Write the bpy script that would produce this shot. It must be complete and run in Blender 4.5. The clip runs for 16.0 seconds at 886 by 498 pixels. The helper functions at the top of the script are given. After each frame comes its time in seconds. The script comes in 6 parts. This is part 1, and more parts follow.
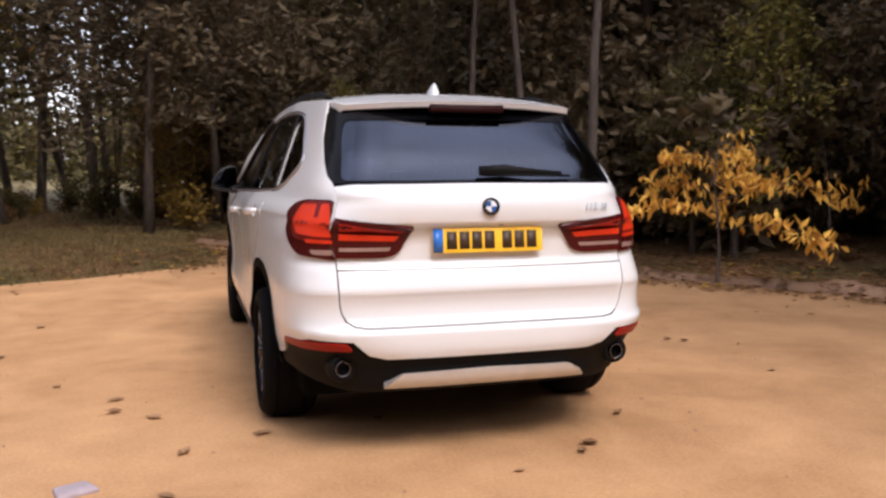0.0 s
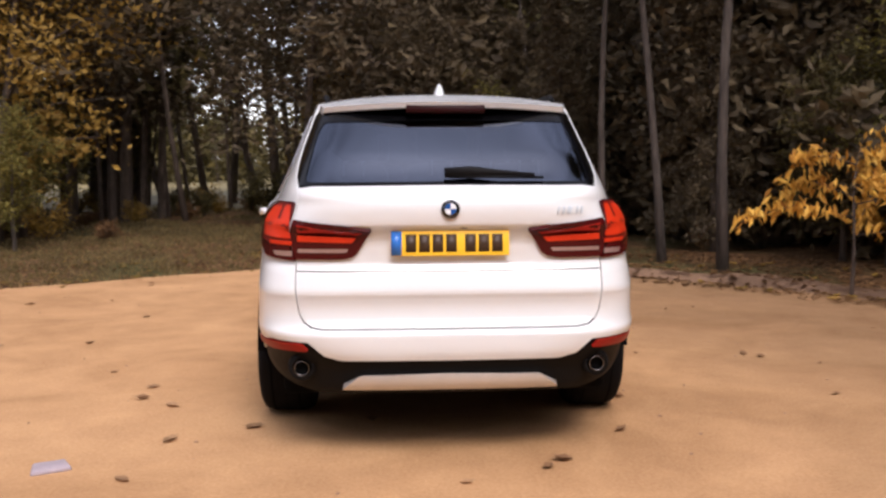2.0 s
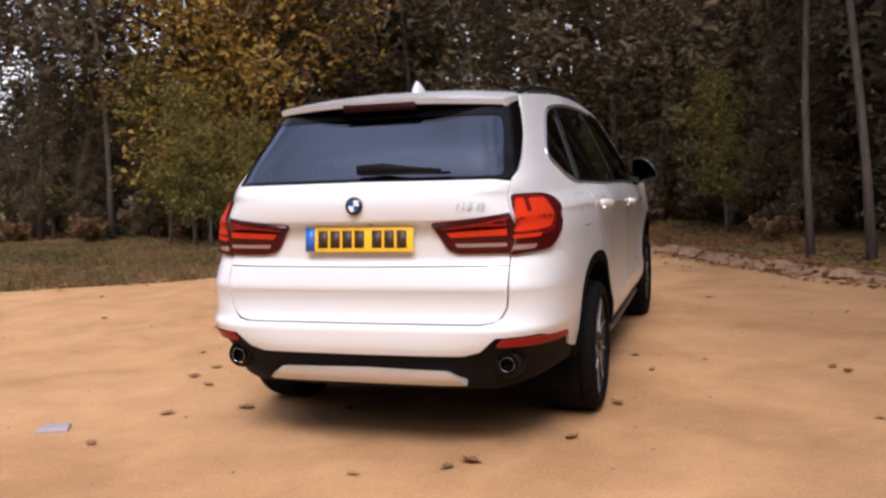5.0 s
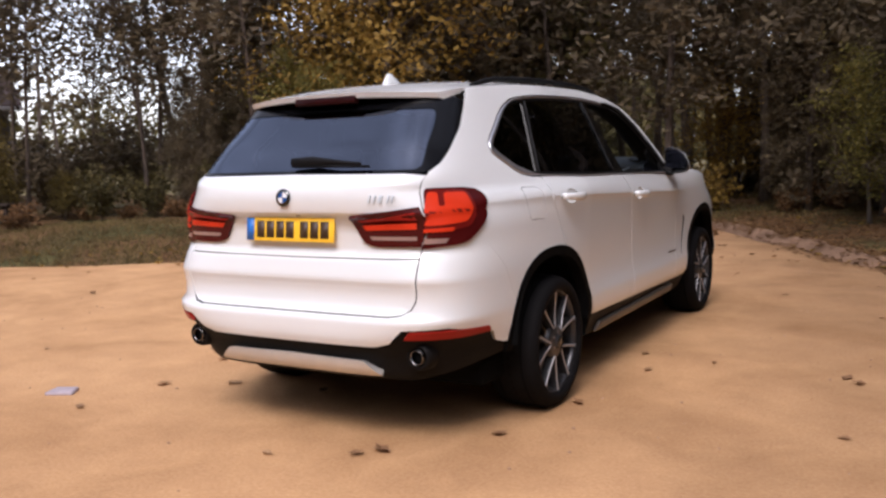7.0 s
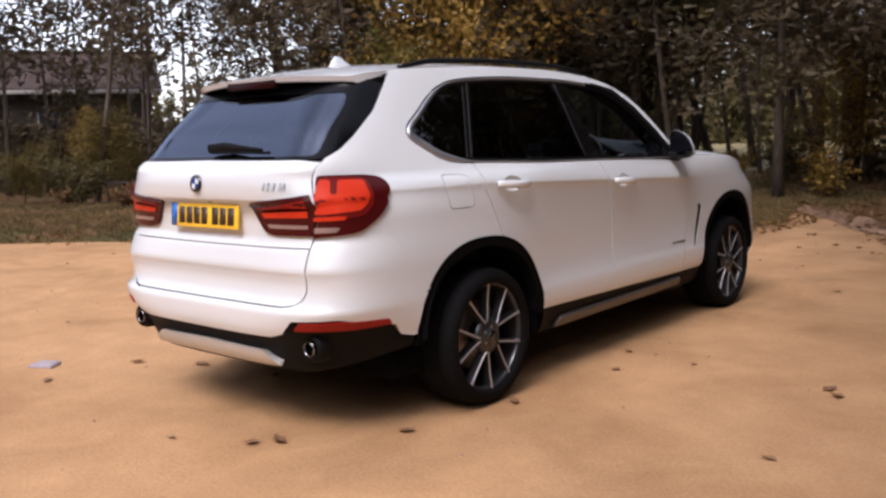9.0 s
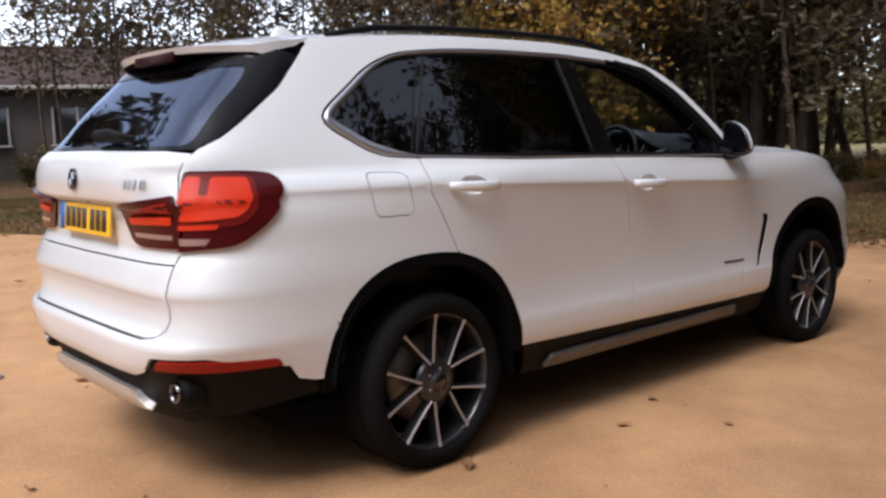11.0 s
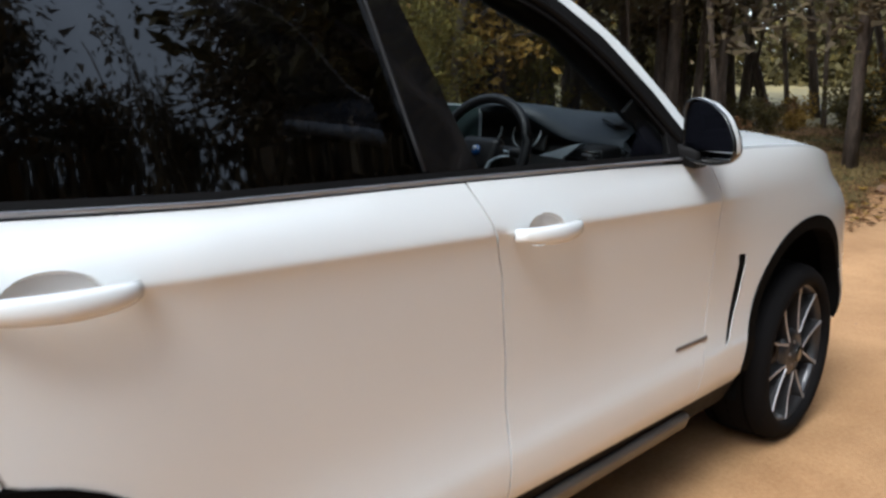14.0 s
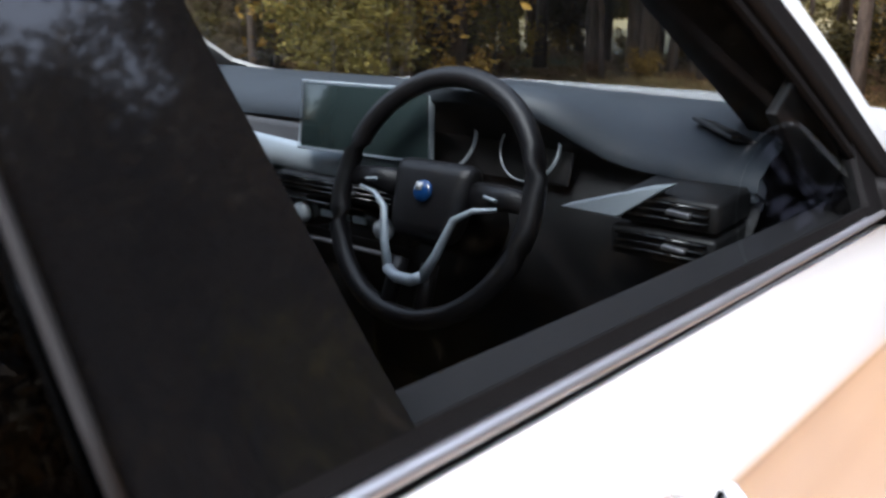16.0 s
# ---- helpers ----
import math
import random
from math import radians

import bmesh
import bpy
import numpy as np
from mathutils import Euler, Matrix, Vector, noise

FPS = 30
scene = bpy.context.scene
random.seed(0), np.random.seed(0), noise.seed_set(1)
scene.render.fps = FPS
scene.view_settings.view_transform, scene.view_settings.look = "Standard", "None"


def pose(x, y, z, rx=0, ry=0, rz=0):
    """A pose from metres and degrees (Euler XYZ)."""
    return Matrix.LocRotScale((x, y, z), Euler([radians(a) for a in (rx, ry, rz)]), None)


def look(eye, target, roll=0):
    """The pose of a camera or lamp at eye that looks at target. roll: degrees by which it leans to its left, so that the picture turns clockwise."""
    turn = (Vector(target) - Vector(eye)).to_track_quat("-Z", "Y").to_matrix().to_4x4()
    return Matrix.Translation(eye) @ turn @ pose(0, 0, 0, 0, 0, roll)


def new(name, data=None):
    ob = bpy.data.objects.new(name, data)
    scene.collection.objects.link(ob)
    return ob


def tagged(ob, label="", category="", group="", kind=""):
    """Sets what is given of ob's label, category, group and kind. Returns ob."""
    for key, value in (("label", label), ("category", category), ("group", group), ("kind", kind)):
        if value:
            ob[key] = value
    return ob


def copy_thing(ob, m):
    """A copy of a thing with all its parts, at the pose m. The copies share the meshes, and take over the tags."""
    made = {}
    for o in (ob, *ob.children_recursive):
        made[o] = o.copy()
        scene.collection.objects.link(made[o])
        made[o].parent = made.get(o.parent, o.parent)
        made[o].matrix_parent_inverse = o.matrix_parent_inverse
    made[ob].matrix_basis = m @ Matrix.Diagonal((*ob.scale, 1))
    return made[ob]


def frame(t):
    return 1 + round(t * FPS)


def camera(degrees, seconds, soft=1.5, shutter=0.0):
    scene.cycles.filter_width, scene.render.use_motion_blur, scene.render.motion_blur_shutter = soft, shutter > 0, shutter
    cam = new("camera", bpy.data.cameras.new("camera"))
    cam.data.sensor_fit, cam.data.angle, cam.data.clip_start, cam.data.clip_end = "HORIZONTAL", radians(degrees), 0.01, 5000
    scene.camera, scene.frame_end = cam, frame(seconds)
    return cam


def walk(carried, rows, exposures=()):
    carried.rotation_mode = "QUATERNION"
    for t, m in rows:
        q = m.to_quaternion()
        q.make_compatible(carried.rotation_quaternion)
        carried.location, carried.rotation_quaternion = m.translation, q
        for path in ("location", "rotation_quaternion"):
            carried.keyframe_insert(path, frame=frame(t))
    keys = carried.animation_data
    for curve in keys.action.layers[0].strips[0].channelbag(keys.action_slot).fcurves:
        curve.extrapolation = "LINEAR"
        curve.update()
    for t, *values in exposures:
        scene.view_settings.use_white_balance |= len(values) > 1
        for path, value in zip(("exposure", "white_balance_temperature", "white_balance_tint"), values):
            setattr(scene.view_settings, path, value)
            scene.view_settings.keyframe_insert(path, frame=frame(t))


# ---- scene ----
cam = camera(53.5, 16.0, soft=2.6, shutter=0.4)
PATH = [
    (0, (-1.313, -3.643, 1.316), (-0.747, -1.734, 1.126), -0.1),
    (0.5, (-1.059, -3.673, 1.325), (-0.593, -1.738, 1.132), -0.5),
    (1, (-0.778, -3.739, 1.335), (-0.392, -1.787, 1.142), -0.8),
    (1.5, (-0.518, -3.764, 1.326), (-0.269, -1.789, 1.133), -0.1),
    (2, (-0.24, -3.76, 1.319), (-0.132, -1.772, 1.131), -0.3),
    (2.5, (0.026, -3.751, 1.323), (0.024, -1.759, 1.146), -1.0),
    (3, (0.337, -3.777, 1.327), (0.205, -1.79, 1.139), -1.1),
    (5.5, (1.823, -3.444, 1.287), (1.111, -1.584, 1.099), -2.1),
    (6, (2.1, -3.333, 1.291), (1.282, -1.519, 1.091), -1.9),
    (6.5, (2.452, -3.21, 1.309), (1.514, -1.457, 1.092), -1.4),
    (7, (2.677, -3.089, 1.314), (1.671, -1.374, 1.098), -1.7),
    (7.5, (2.913, -2.931, 1.319), (1.82, -1.27, 1.1), -1.6),
    (8, (3.132, -2.74, 1.316), (1.965, -1.13, 1.098), -2.3),
    (8.5, (3.377, -2.578, 1.323), (2.147, -1.018, 1.091), -2.3),
    (9, (3.482, -2.326, 1.313), (2.198, -0.813, 1.06), -1.7),
    (11.5, (3.325, -0.789, 1.256), (1.808, 0.488, 0.997), -1.2),
    (12, (3.113, -0.5, 1.257), (1.635, 0.812, 0.946), -0.1),
    (12.5, (2.805, -0.183, 1.301), (1.341, 1.144, 0.994), 0.3),
    (13, (2.604, 0.143, 1.33), (1.195, 1.52, 0.99), -0.3),
    (13.5, (2.38, 0.436, 1.36), (1.004, 1.826, 0.944), -0.1),
    (14, (2.108, 0.727, 1.394), (0.777, 2.161, 0.98), 0.7),
    (14.5, (1.898, 1.03, 1.406), (0.577, 2.475, 0.995), -0.3),
    (15, (1.706, 1.325, 1.43), (0.35, 2.729, 0.996), -0.7),
    (15.5, (1.436, 1.614, 1.425), (0.085, 3.009, 0.945), -0.2),
    (16, (1.192, 1.818, 1.396), (-0.055, 3.282, 0.849), -0.2),
]
walk(cam, [(t, look(eye, target, roll)) for t, eye, target, roll in PATH],
     exposures=[(0.0, 1.1, 6600, 20), (3.0, 1.1, 6580, 20), (5.5, 1.08, 6450, 20), (7.0, 1.06, 6350, 20), (9.0, 1.06, 6250, 19), (11.5, 1.07, 6130, 14), (12.5, 1.4, 6070, 10), (13.5, 1.6, 5900, 5), (14.5, 1.6, 5950, 5), (15.5, 1.82, 6000, 7), (16.0, 2.65, 6000, 12)])

# ---- sky and light: a bright overcast autumn day ----
world = bpy.data.worlds.new("overcast_sky")
scene.world = world
world.use_nodes = True
wn = world.node_tree
sky = wn.nodes.new("ShaderNodeTexSky")
sky.sky_type, sky.sun_disc = "NISHITA", False
sky.sun_elevation, sky.sun_rotation = radians(53), radians(167)
sky.air_density, sky.dust_density = 1.0, 1.6
cloud = wn.nodes.new("ShaderNodeHueSaturation")
cloud.inputs["Saturation"].default_value = 0.42
way = wn.nodes.new("ShaderNodeTexCoord")
billow = wn.nodes.new("ShaderNodeTexNoise")
billow.inputs["Scale"].default_value, billow.inputs["Detail"].default_value, billow.inputs["Distortion"].default_value = 2.2, 5.0, 0.6
wn.links.new(way.outputs["Generated"], billow.inputs["Vector"])
shade = wn.nodes.new("ShaderNodeMapRange")
shade.inputs["From Min"].default_value, shade.inputs["From Max"].default_value = 0.3, 0.7
shade.inputs["To Min"].default_value, shade.inputs["To Max"].default_value = 0.5, 1.45
wn.links.new(billow.outputs["Fac"], shade.inputs["Value"])
wn.links.new(shade.outputs[0], cloud.inputs["Value"])
wn.links.new(sky.outputs[0], cloud.inputs["Color"])
wn.links.new(cloud.outputs[0], wn.nodes["Background"].inputs[0])
wn.nodes["Background"].inputs[1].default_value = 0.15
sun = new("sun", bpy.data.lights.new("sun", "SUN"))
sun.data.energy, sun.data.angle, sun.data.color = 1.0, radians(25), (1.0, 0.97, 0.93)
sun.matrix_world = look((0, 0, 30), (0 - 12 * math.sin(radians(167)), 0 - 12 * math.cos(radians(167)), 30 - 12 * math.tan(radians(53))))


# ---- materials ----
def nodes_of(name):
    m = bpy.data.materials.new(name)
    m.use_nodes = True
    nt = m.node_tree
    return m, nt, nt.nodes["Principled BSDF"]


def node(nt, kind, **values):
    n = nt.nodes.new(kind)
    for k, v in values.items():
        if k in n.inputs:
            n.inputs[k].default_value = v
    return n


def ramp(nt, source, stops):
    r = nt.nodes.new("ShaderNodeValToRGB")
    els = r.color_ramp.elements
    while len(els) < len(stops):
        els.new(0.5)
    for e, (at, c) in zip(els, stops):
        e.position, e.color = at, (*c, 1) if len(c) == 3 else c
    nt.links.new(source, r.inputs[0])
    return r.outputs[0]


def noise_of(nt, coord, scale, detail=4.0, rough=0.55, dist=0.0):
    n = node(nt, "ShaderNodeTexNoise", Scale=scale, Detail=detail, Roughness=rough, Distortion=dist)
    nt.links.new(coord, n.inputs["Vector"])
    return n.outputs["Fac"]


def mix_rgb(nt, fac, a, b, kind="MIX"):
    n = nt.nodes.new("ShaderNodeMix")
    n.data_type, n.blend_type = "RGBA", kind
    for sock, v in ((n.inputs[0], fac), (n.inputs[6], a), (n.inputs[7], b)):
        if hasattr(v, "is_output"):
            nt.links.new(v, sock)
        elif isinstance(v, (int, float)):
            sock.default_value = v
        else:
            sock.default_value = (*v, 1)
    return n.outputs[2]


def bump_to(nt, bsdf, height, strength=0.2, distance=0.01):
    b = node(nt, "ShaderNodeBump", Strength=strength, Distance=distance)
    nt.links.new(height, b.inputs["Height"])
    nt.links.new(b.outputs[0], bsdf.inputs["Normal"])


def plain(name, base, rough=0.5, metal=0.0, vary=0.12, coarse=6.0, fine=90.0, bump=0.05, coat=0.0, dist=0.002, shine=0.5):
    """A surface with two scales of variation in tone, gloss and relief."""
    m, nt, b = nodes_of(name)
    tc = nt.nodes.new("ShaderNodeTexCoord").outputs["Object"]
    n1, n2 = noise_of(nt, tc, coarse), noise_of(nt, tc, fine, 3)
    dark, light = [c * (1 - vary) for c in base], [min(1, c * (1 + vary)) for c in base]
    col = ramp(nt, n1, [(0.3, dark), (0.7, light)])
    col = mix_rgb(nt, 0.35, col, ramp(nt, n2, [(0.3, dark), (0.7, light)]))
    nt.links.new(col, b.inputs["Base Color"])
    r = node(nt, "ShaderNodeMapRange")
    r.inputs["To Min"].default_value, r.inputs["To Max"].default_value = max(0.02, rough * 0.85), min(1, rough * 1.15)
    nt.links.new(n1, r.inputs["Value"])
    nt.links.new(r.outputs[0], b.inputs["Roughness"])
    b.inputs["Metallic"].default_value = metal
    b.inputs["Coat Weight"].default_value = coat
    b.inputs["Specular IOR Level"].default_value = shine
    b.inputs["Coat Roughness"].default_value = 0.04
    if bump:
        bump_to(nt, b, n2, bump, dist)
    return m


def car_paint():
    m, nt, b = nodes_of("white_paint")
    tc = nt.nodes.new("ShaderNodeTexCoord").outputs["Object"]
    b.inputs["Base Color"].default_value = (0.722, 0.736, 0.733, 1)
    b.inputs["Roughness"].default_value = 0.27
    peel = noise_of(nt, tc, 240, 2)
    bump_to(nt, b, peel, 0.02, 0.0005)
    b.inputs["Coat Weight"].default_value, b.inputs["Coat Roughness"].default_value = 0.8, 0.16
    return m


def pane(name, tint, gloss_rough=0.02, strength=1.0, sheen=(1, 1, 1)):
    """Window glass: tinted see-through, with a surface that mirrors more the flatter one looks along it; sheen colours
    what it mirrors.
    """
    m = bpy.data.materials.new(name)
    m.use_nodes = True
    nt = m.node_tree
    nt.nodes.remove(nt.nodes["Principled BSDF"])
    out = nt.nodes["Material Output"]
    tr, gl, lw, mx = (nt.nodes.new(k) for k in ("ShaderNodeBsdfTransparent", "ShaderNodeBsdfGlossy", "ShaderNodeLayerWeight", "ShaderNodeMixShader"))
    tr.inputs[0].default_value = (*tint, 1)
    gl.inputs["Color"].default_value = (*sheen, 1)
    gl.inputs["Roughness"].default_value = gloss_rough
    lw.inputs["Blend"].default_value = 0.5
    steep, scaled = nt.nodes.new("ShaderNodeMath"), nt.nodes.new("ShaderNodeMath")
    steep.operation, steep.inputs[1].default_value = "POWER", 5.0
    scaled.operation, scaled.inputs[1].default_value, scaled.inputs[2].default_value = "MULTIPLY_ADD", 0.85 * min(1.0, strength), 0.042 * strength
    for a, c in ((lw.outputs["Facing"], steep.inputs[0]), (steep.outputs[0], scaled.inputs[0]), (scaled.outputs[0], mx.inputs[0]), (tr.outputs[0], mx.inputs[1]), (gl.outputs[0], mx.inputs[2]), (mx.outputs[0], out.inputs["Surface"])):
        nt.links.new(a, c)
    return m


def leafy(name, dark, mid, light, coarse=1.2):
    """Foliage, each leaf of a tone of its own, a little light shining through."""
    m, nt, b = nodes_of(name)
    geo = nt.nodes.new("ShaderNodeNewGeometry")
    tc = nt.nodes.new("ShaderNodeTexCoord").outputs["Object"]
    per = ramp(nt, geo.outputs["Random Per Island"], [(0.0, dark), (0.55, mid), (1.0, light)])
    big = ramp(nt, noise_of(nt, tc, coarse, 3), [(0.35, dark), (0.7, light)])
    col = mix_rgb(nt, 0.4, per, big)
    nt.links.new(col, b.inputs["Base Color"])
    b.inputs["Roughness"].default_value = 0.65
    b.inputs["Specular IOR Level"].default_value = 0.25
    tl, mx = nt.nodes.new("ShaderNodeBsdfTranslucent"), nt.nodes.new("ShaderNodeMixShader")
    nt.links.new(col, tl.inputs["Color"])
    mx.inputs[0].default_value = 0.25
    nt.links.new(b.outputs[0], mx.inputs[1])
    nt.links.new(tl.outputs[0], mx.inputs[2])
    nt.links.new(mx.outputs[0], nt.nodes["Material Output"].inputs["Surface"])
    return m


def bark(name, dark, light):
    m, nt, b = nodes_of(name)
    tc = nt.nodes.new("ShaderNodeTexCoord").outputs["Object"]
    mp = node(nt, "ShaderNodeMapping")
    mp.inputs["Scale"].default_value = (9, 9, 1.6)
    nt.links.new(tc, mp.inputs[0])
    n1 = noise_of(nt, mp.outputs[0], 2.2, 6, 0.65, 0.4)
    nt.links.new(ramp(nt, n1, [(0.32, dark), (0.7, light)]), b.inputs["Base Color"])
    b.inputs["Roughness"].default_value = 0.9
    bump_to(nt, b, n1, 0.7, 0.03)
    return m


def sandy():
    m, nt, b = nodes_of("sand_and_hoggin")
    tc = nt.nodes.new("ShaderNodeTexCoord").outputs["Object"]
    broad = noise_of(nt, tc, 0.35, 5, 0.6, 0.6)
    mid = noise_of(nt, tc, 2.4, 6, 0.62)
    grit = noise_of(nt, tc, 55, 5, 0.7)
    c = ramp(nt, broad, [(0.30, (0.42, 0.210, 0.090)), (0.55, (0.515, 0.272, 0.121)), (0.78, (0.59, 0.332, 0.158))])
    c = mix_rgb(nt, 0.45, c, ramp(nt, mid, [(0.30, (0.305, 0.147, 0.063)), (0.66, (0.60, 0.342, 0.162))]))
    c = mix_rgb(nt, 0.28, c, ramp(nt, grit, [(0.35, (0.30, 0.175, 0.088)), (0.66, (0.64, 0.45, 0.26))]))
    patch = ramp(nt, noise_of(nt, tc, 1.05, 4, 0.6, 0.8), [(0.30, (0.78, 0.74, 0.70)), (0.52, (1, 1, 1)), (0.72, (1.12, 1.13, 1.15))])
    c = mix_rgb(nt, 0.8, c, mix_rgb(nt, 1.0, c, patch, "MULTIPLY"))
    # leaf stain and the wood's shade, painted into the sand's colour on that side
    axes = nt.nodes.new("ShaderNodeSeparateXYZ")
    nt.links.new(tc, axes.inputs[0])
    lean, wander, stain_shade_at = (nt.nodes.new("ShaderNodeMath") for _ in range(3))
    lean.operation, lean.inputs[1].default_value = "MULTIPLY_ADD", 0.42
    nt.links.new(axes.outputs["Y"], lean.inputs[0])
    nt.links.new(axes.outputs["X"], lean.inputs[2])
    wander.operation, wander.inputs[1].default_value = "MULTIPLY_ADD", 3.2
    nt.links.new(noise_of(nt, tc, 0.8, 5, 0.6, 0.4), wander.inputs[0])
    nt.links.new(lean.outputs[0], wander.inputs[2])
    stain_shade_at.operation, stain_shade_at.inputs[1].default_value = "MULTIPLY", 0.1
    nt.links.new(wander.outputs[0], stain_shade_at.inputs[0])
    stain_shade = ramp(nt, stain_shade_at.outputs[0], [(0.30, (0, 0, 0)), (0.62, (1, 1, 1))])
    c = mix_rgb(nt, stain_shade, c, mix_rgb(nt, 1.0, c, (0.60, 0.61, 0.63), "MULTIPLY"))
    pebble = nt.nodes.new("ShaderNodeTexVoronoi")
    pebble.inputs["Scale"].default_value = 28
    nt.links.new(tc, pebble.inputs["Vector"])
    spots = ramp(nt, pebble.outputs["Distance"], [(0.06, (0.55, 0.5, 0.45)), (0.12, (1, 1, 1))])
    c = mix_rgb(nt, 0.5, c, mix_rgb(nt, 1.0, c, spots, "MULTIPLY"))
    nt.links.new(c, b.inputs["Base Color"])
    b.inputs["Roughness"].default_value = 0.93
    b.inputs["Specular IOR Level"].default_value = 0.15
    h = nt.nodes.new("ShaderNodeMath")
    h.operation = "ADD"
    nt.links.new(mid, h.inputs[0])
    nt.links.new(grit, h.inputs[1])
    bump_to(nt, b, h.outputs[0], 0.5, 0.012)
    return m


def litter_floor():
    m, nt, b = nodes_of("forest_floor")
    tc = nt.nodes.new("ShaderNodeTexCoord").outputs["Object"]
    broad = noise_of(nt, tc, 0.5, 5, 0.6, 0.5)
    leaves = nt.nodes.new("ShaderNodeTexVoronoi")
    leaves.inputs["Scale"].default_value = 22
    nt.links.new(tc, leaves.inputs["Vector"])
    tone = nt.nodes.new("ShaderNodeSeparateColor")
    nt.links.new(leaves.outputs["Color"], tone.inputs[0])
    brown = ramp(nt, tone.outputs[0], [(0.0, (0.048, 0.025, 0.013)), (0.5, (0.125, 0.066, 0.030)), (1.0, (0.22, 0.125, 0.058))])
    green = ramp(nt, tone.outputs[1], [(0.0, (0.035, 0.034, 0.013)), (1.0, (0.11, 0.095, 0.038))])
    nt.links.new(mix_rgb(nt, ramp(nt, broad, [(0.45, (0, 0, 0)), (0.62, (1, 1, 1))]), brown, green), b.inputs["Base Color"])
    b.inputs["Roughness"].default_value = 0.95
    b.inputs["Specular IOR Level"].default_value = 0.1
    bump_to(nt, b, leaves.outputs["Distance"], 0.8, 0.03)
    return m


def lens_red(name, base, rough=0.22):
    return plain(name, base, rough, 0, 0.08, 9, 150, 0.0, 0.0, shine=0.22)


PAINT = car_paint()
GLASS = pane("clear_glass", (0.49, 0.51, 0.51), 0.02, 0.4)
FRONT_GLASS = pane("windscreen_glass", (0.95, 0.97, 0.96), 0.02, 0.5)
SCREEN_BLACK = plain("ceramic_black_edge", (0.0025, 0.0025, 0.003), 0.16, 0, 0.1, 8, 120, 0.0, shine=0.2)
POST_BLACK = plain("polished_black_post", (0.004, 0.004, 0.0045), 0.05, 0, 0.1, 8, 120, 0.0, 0.5)
TINT = pane("privacy_glass", (0.022, 0.022, 0.026), 0.02, 1.5)
# the sky's blue is put into this pane's reflection colour, its mirroring raised
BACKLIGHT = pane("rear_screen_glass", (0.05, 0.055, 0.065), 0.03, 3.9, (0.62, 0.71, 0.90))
BLACK_GLOSS = plain("gloss_black", (0.006, 0.006, 0.006), 0.14, 0, 0.1, 8, 120, 0.0, 0.6)
CLADDING = plain("black_plastic_cladding", (0.0055, 0.005, 0.005), 0.6, 0, 0.2, 9, 400, 0.25, shine=0.12)
RUBBER = plain("tyre_rubber", (0.0055, 0.005, 0.0053), 0.8, 0, 0.25, 7, 160, 0.3, shine=0.09)
POST_GREY = plain("grey_rubber_strip", (0.013, 0.0125, 0.013), 0.6, 0, 0.1, 9, 200, 0.05, shine=0.2)
ARCH_BLACK = plain("dull_black_arch_plastic", (0.0032, 0.003, 0.003), 0.75, 0, 0.15, 9, 300, 0.15, shine=0.06)
LINER = plain("dark_liner", (0.004, 0.004, 0.004), 0.9, 0, 0.15, 6, 80, 0.1, shine=0.04)
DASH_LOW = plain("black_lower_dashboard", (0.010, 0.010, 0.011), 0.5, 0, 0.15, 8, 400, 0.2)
DARK_CHROME = plain("dark_chrome", (0.17, 0.165, 0.165), 0.22, 1.0, 0.08, 10, 200, 0.02)
CHROME = plain("satin_aluminium_trim", (0.46, 0.46, 0.48), 0.36, 0.85, 0.05, 10, 200, 0.02)
SILVER = plain("silver_skid_plate", (0.62, 0.60, 0.57), 0.38, 0.65, 0.08, 8, 220, 0.05)
STEP = plain("dull_aluminium_step", (0.135, 0.120, 0.105), 0.45, 0.5, 0.15, 9, 220, 0.08)
HEADLINER = plain("grey_headlining", (0.42, 0.41, 0.39), 0.9, 0, 0.06, 6, 300, 0.1)
PANEL_GREY = plain("grey_lower_dash_panel", (0.10, 0.098, 0.102), 0.6, 0, 0.12, 8, 400, 0.2)
DOOR_CARD = plain("grey_door_card", (0.027, 0.0255, 0.028), 0.65, 0, 0.12, 8, 400, 0.2)
SPOKE = plain("machined_alloy", (0.40, 0.40, 0.42), 0.42, 0.45, 0.08, 20, 260, 0.04)
RIM_DARK = plain("anthracite_alloy", (0.045, 0.044, 0.046), 0.35, 0.6, 0.15, 15, 200, 0.05, 0.3)
STEEL = plain("brake_disc_steel", (0.22, 0.20, 0.19), 0.5, 0.9, 0.2, 18, 200, 0.1)
RED = lens_red("red_lamp_lens", (0.36, 0.014, 0.008), 0.3)
RED_BRIGHT = lens_red("bright_red_lamp_insert", (0.60, 0.036, 0.009), 0.34)
RED_DEEP = lens_red("deep_red_lamp_grading", (0.14, 0.008, 0.006), 0.3)
RED_DARK = lens_red("dark_red_lamp_lens", (0.060, 0.005, 0.005))
BRAKE_DARK = lens_red("dark_brake_lamp", (0.020, 0.002, 0.002), 0.3)
CLEAR_LENS = plain("pinkish_clear_lens", (0.34, 0.22, 0.20), 0.15, 0.2, 0.08, 12, 150, 0.0, 1.0)
REFLECTOR = lens_red("red_reflector", (0.28, 0.014, 0.008), 0.4)
YELLOW = plain("yellow_plate", (0.93, 0.55, 0.03), 0.35, 0, 0.04, 5, 300, 0.02)
BLUE_BAND = plain("blue_band", (0.02, 0.16, 0.55), 0.35, 0, 0.05, 5, 300, 0.02)
INK = plain("plate_black", (0.05, 0.028, 0.015), 0.5, 0, 0.1, 9, 200, 0.0)
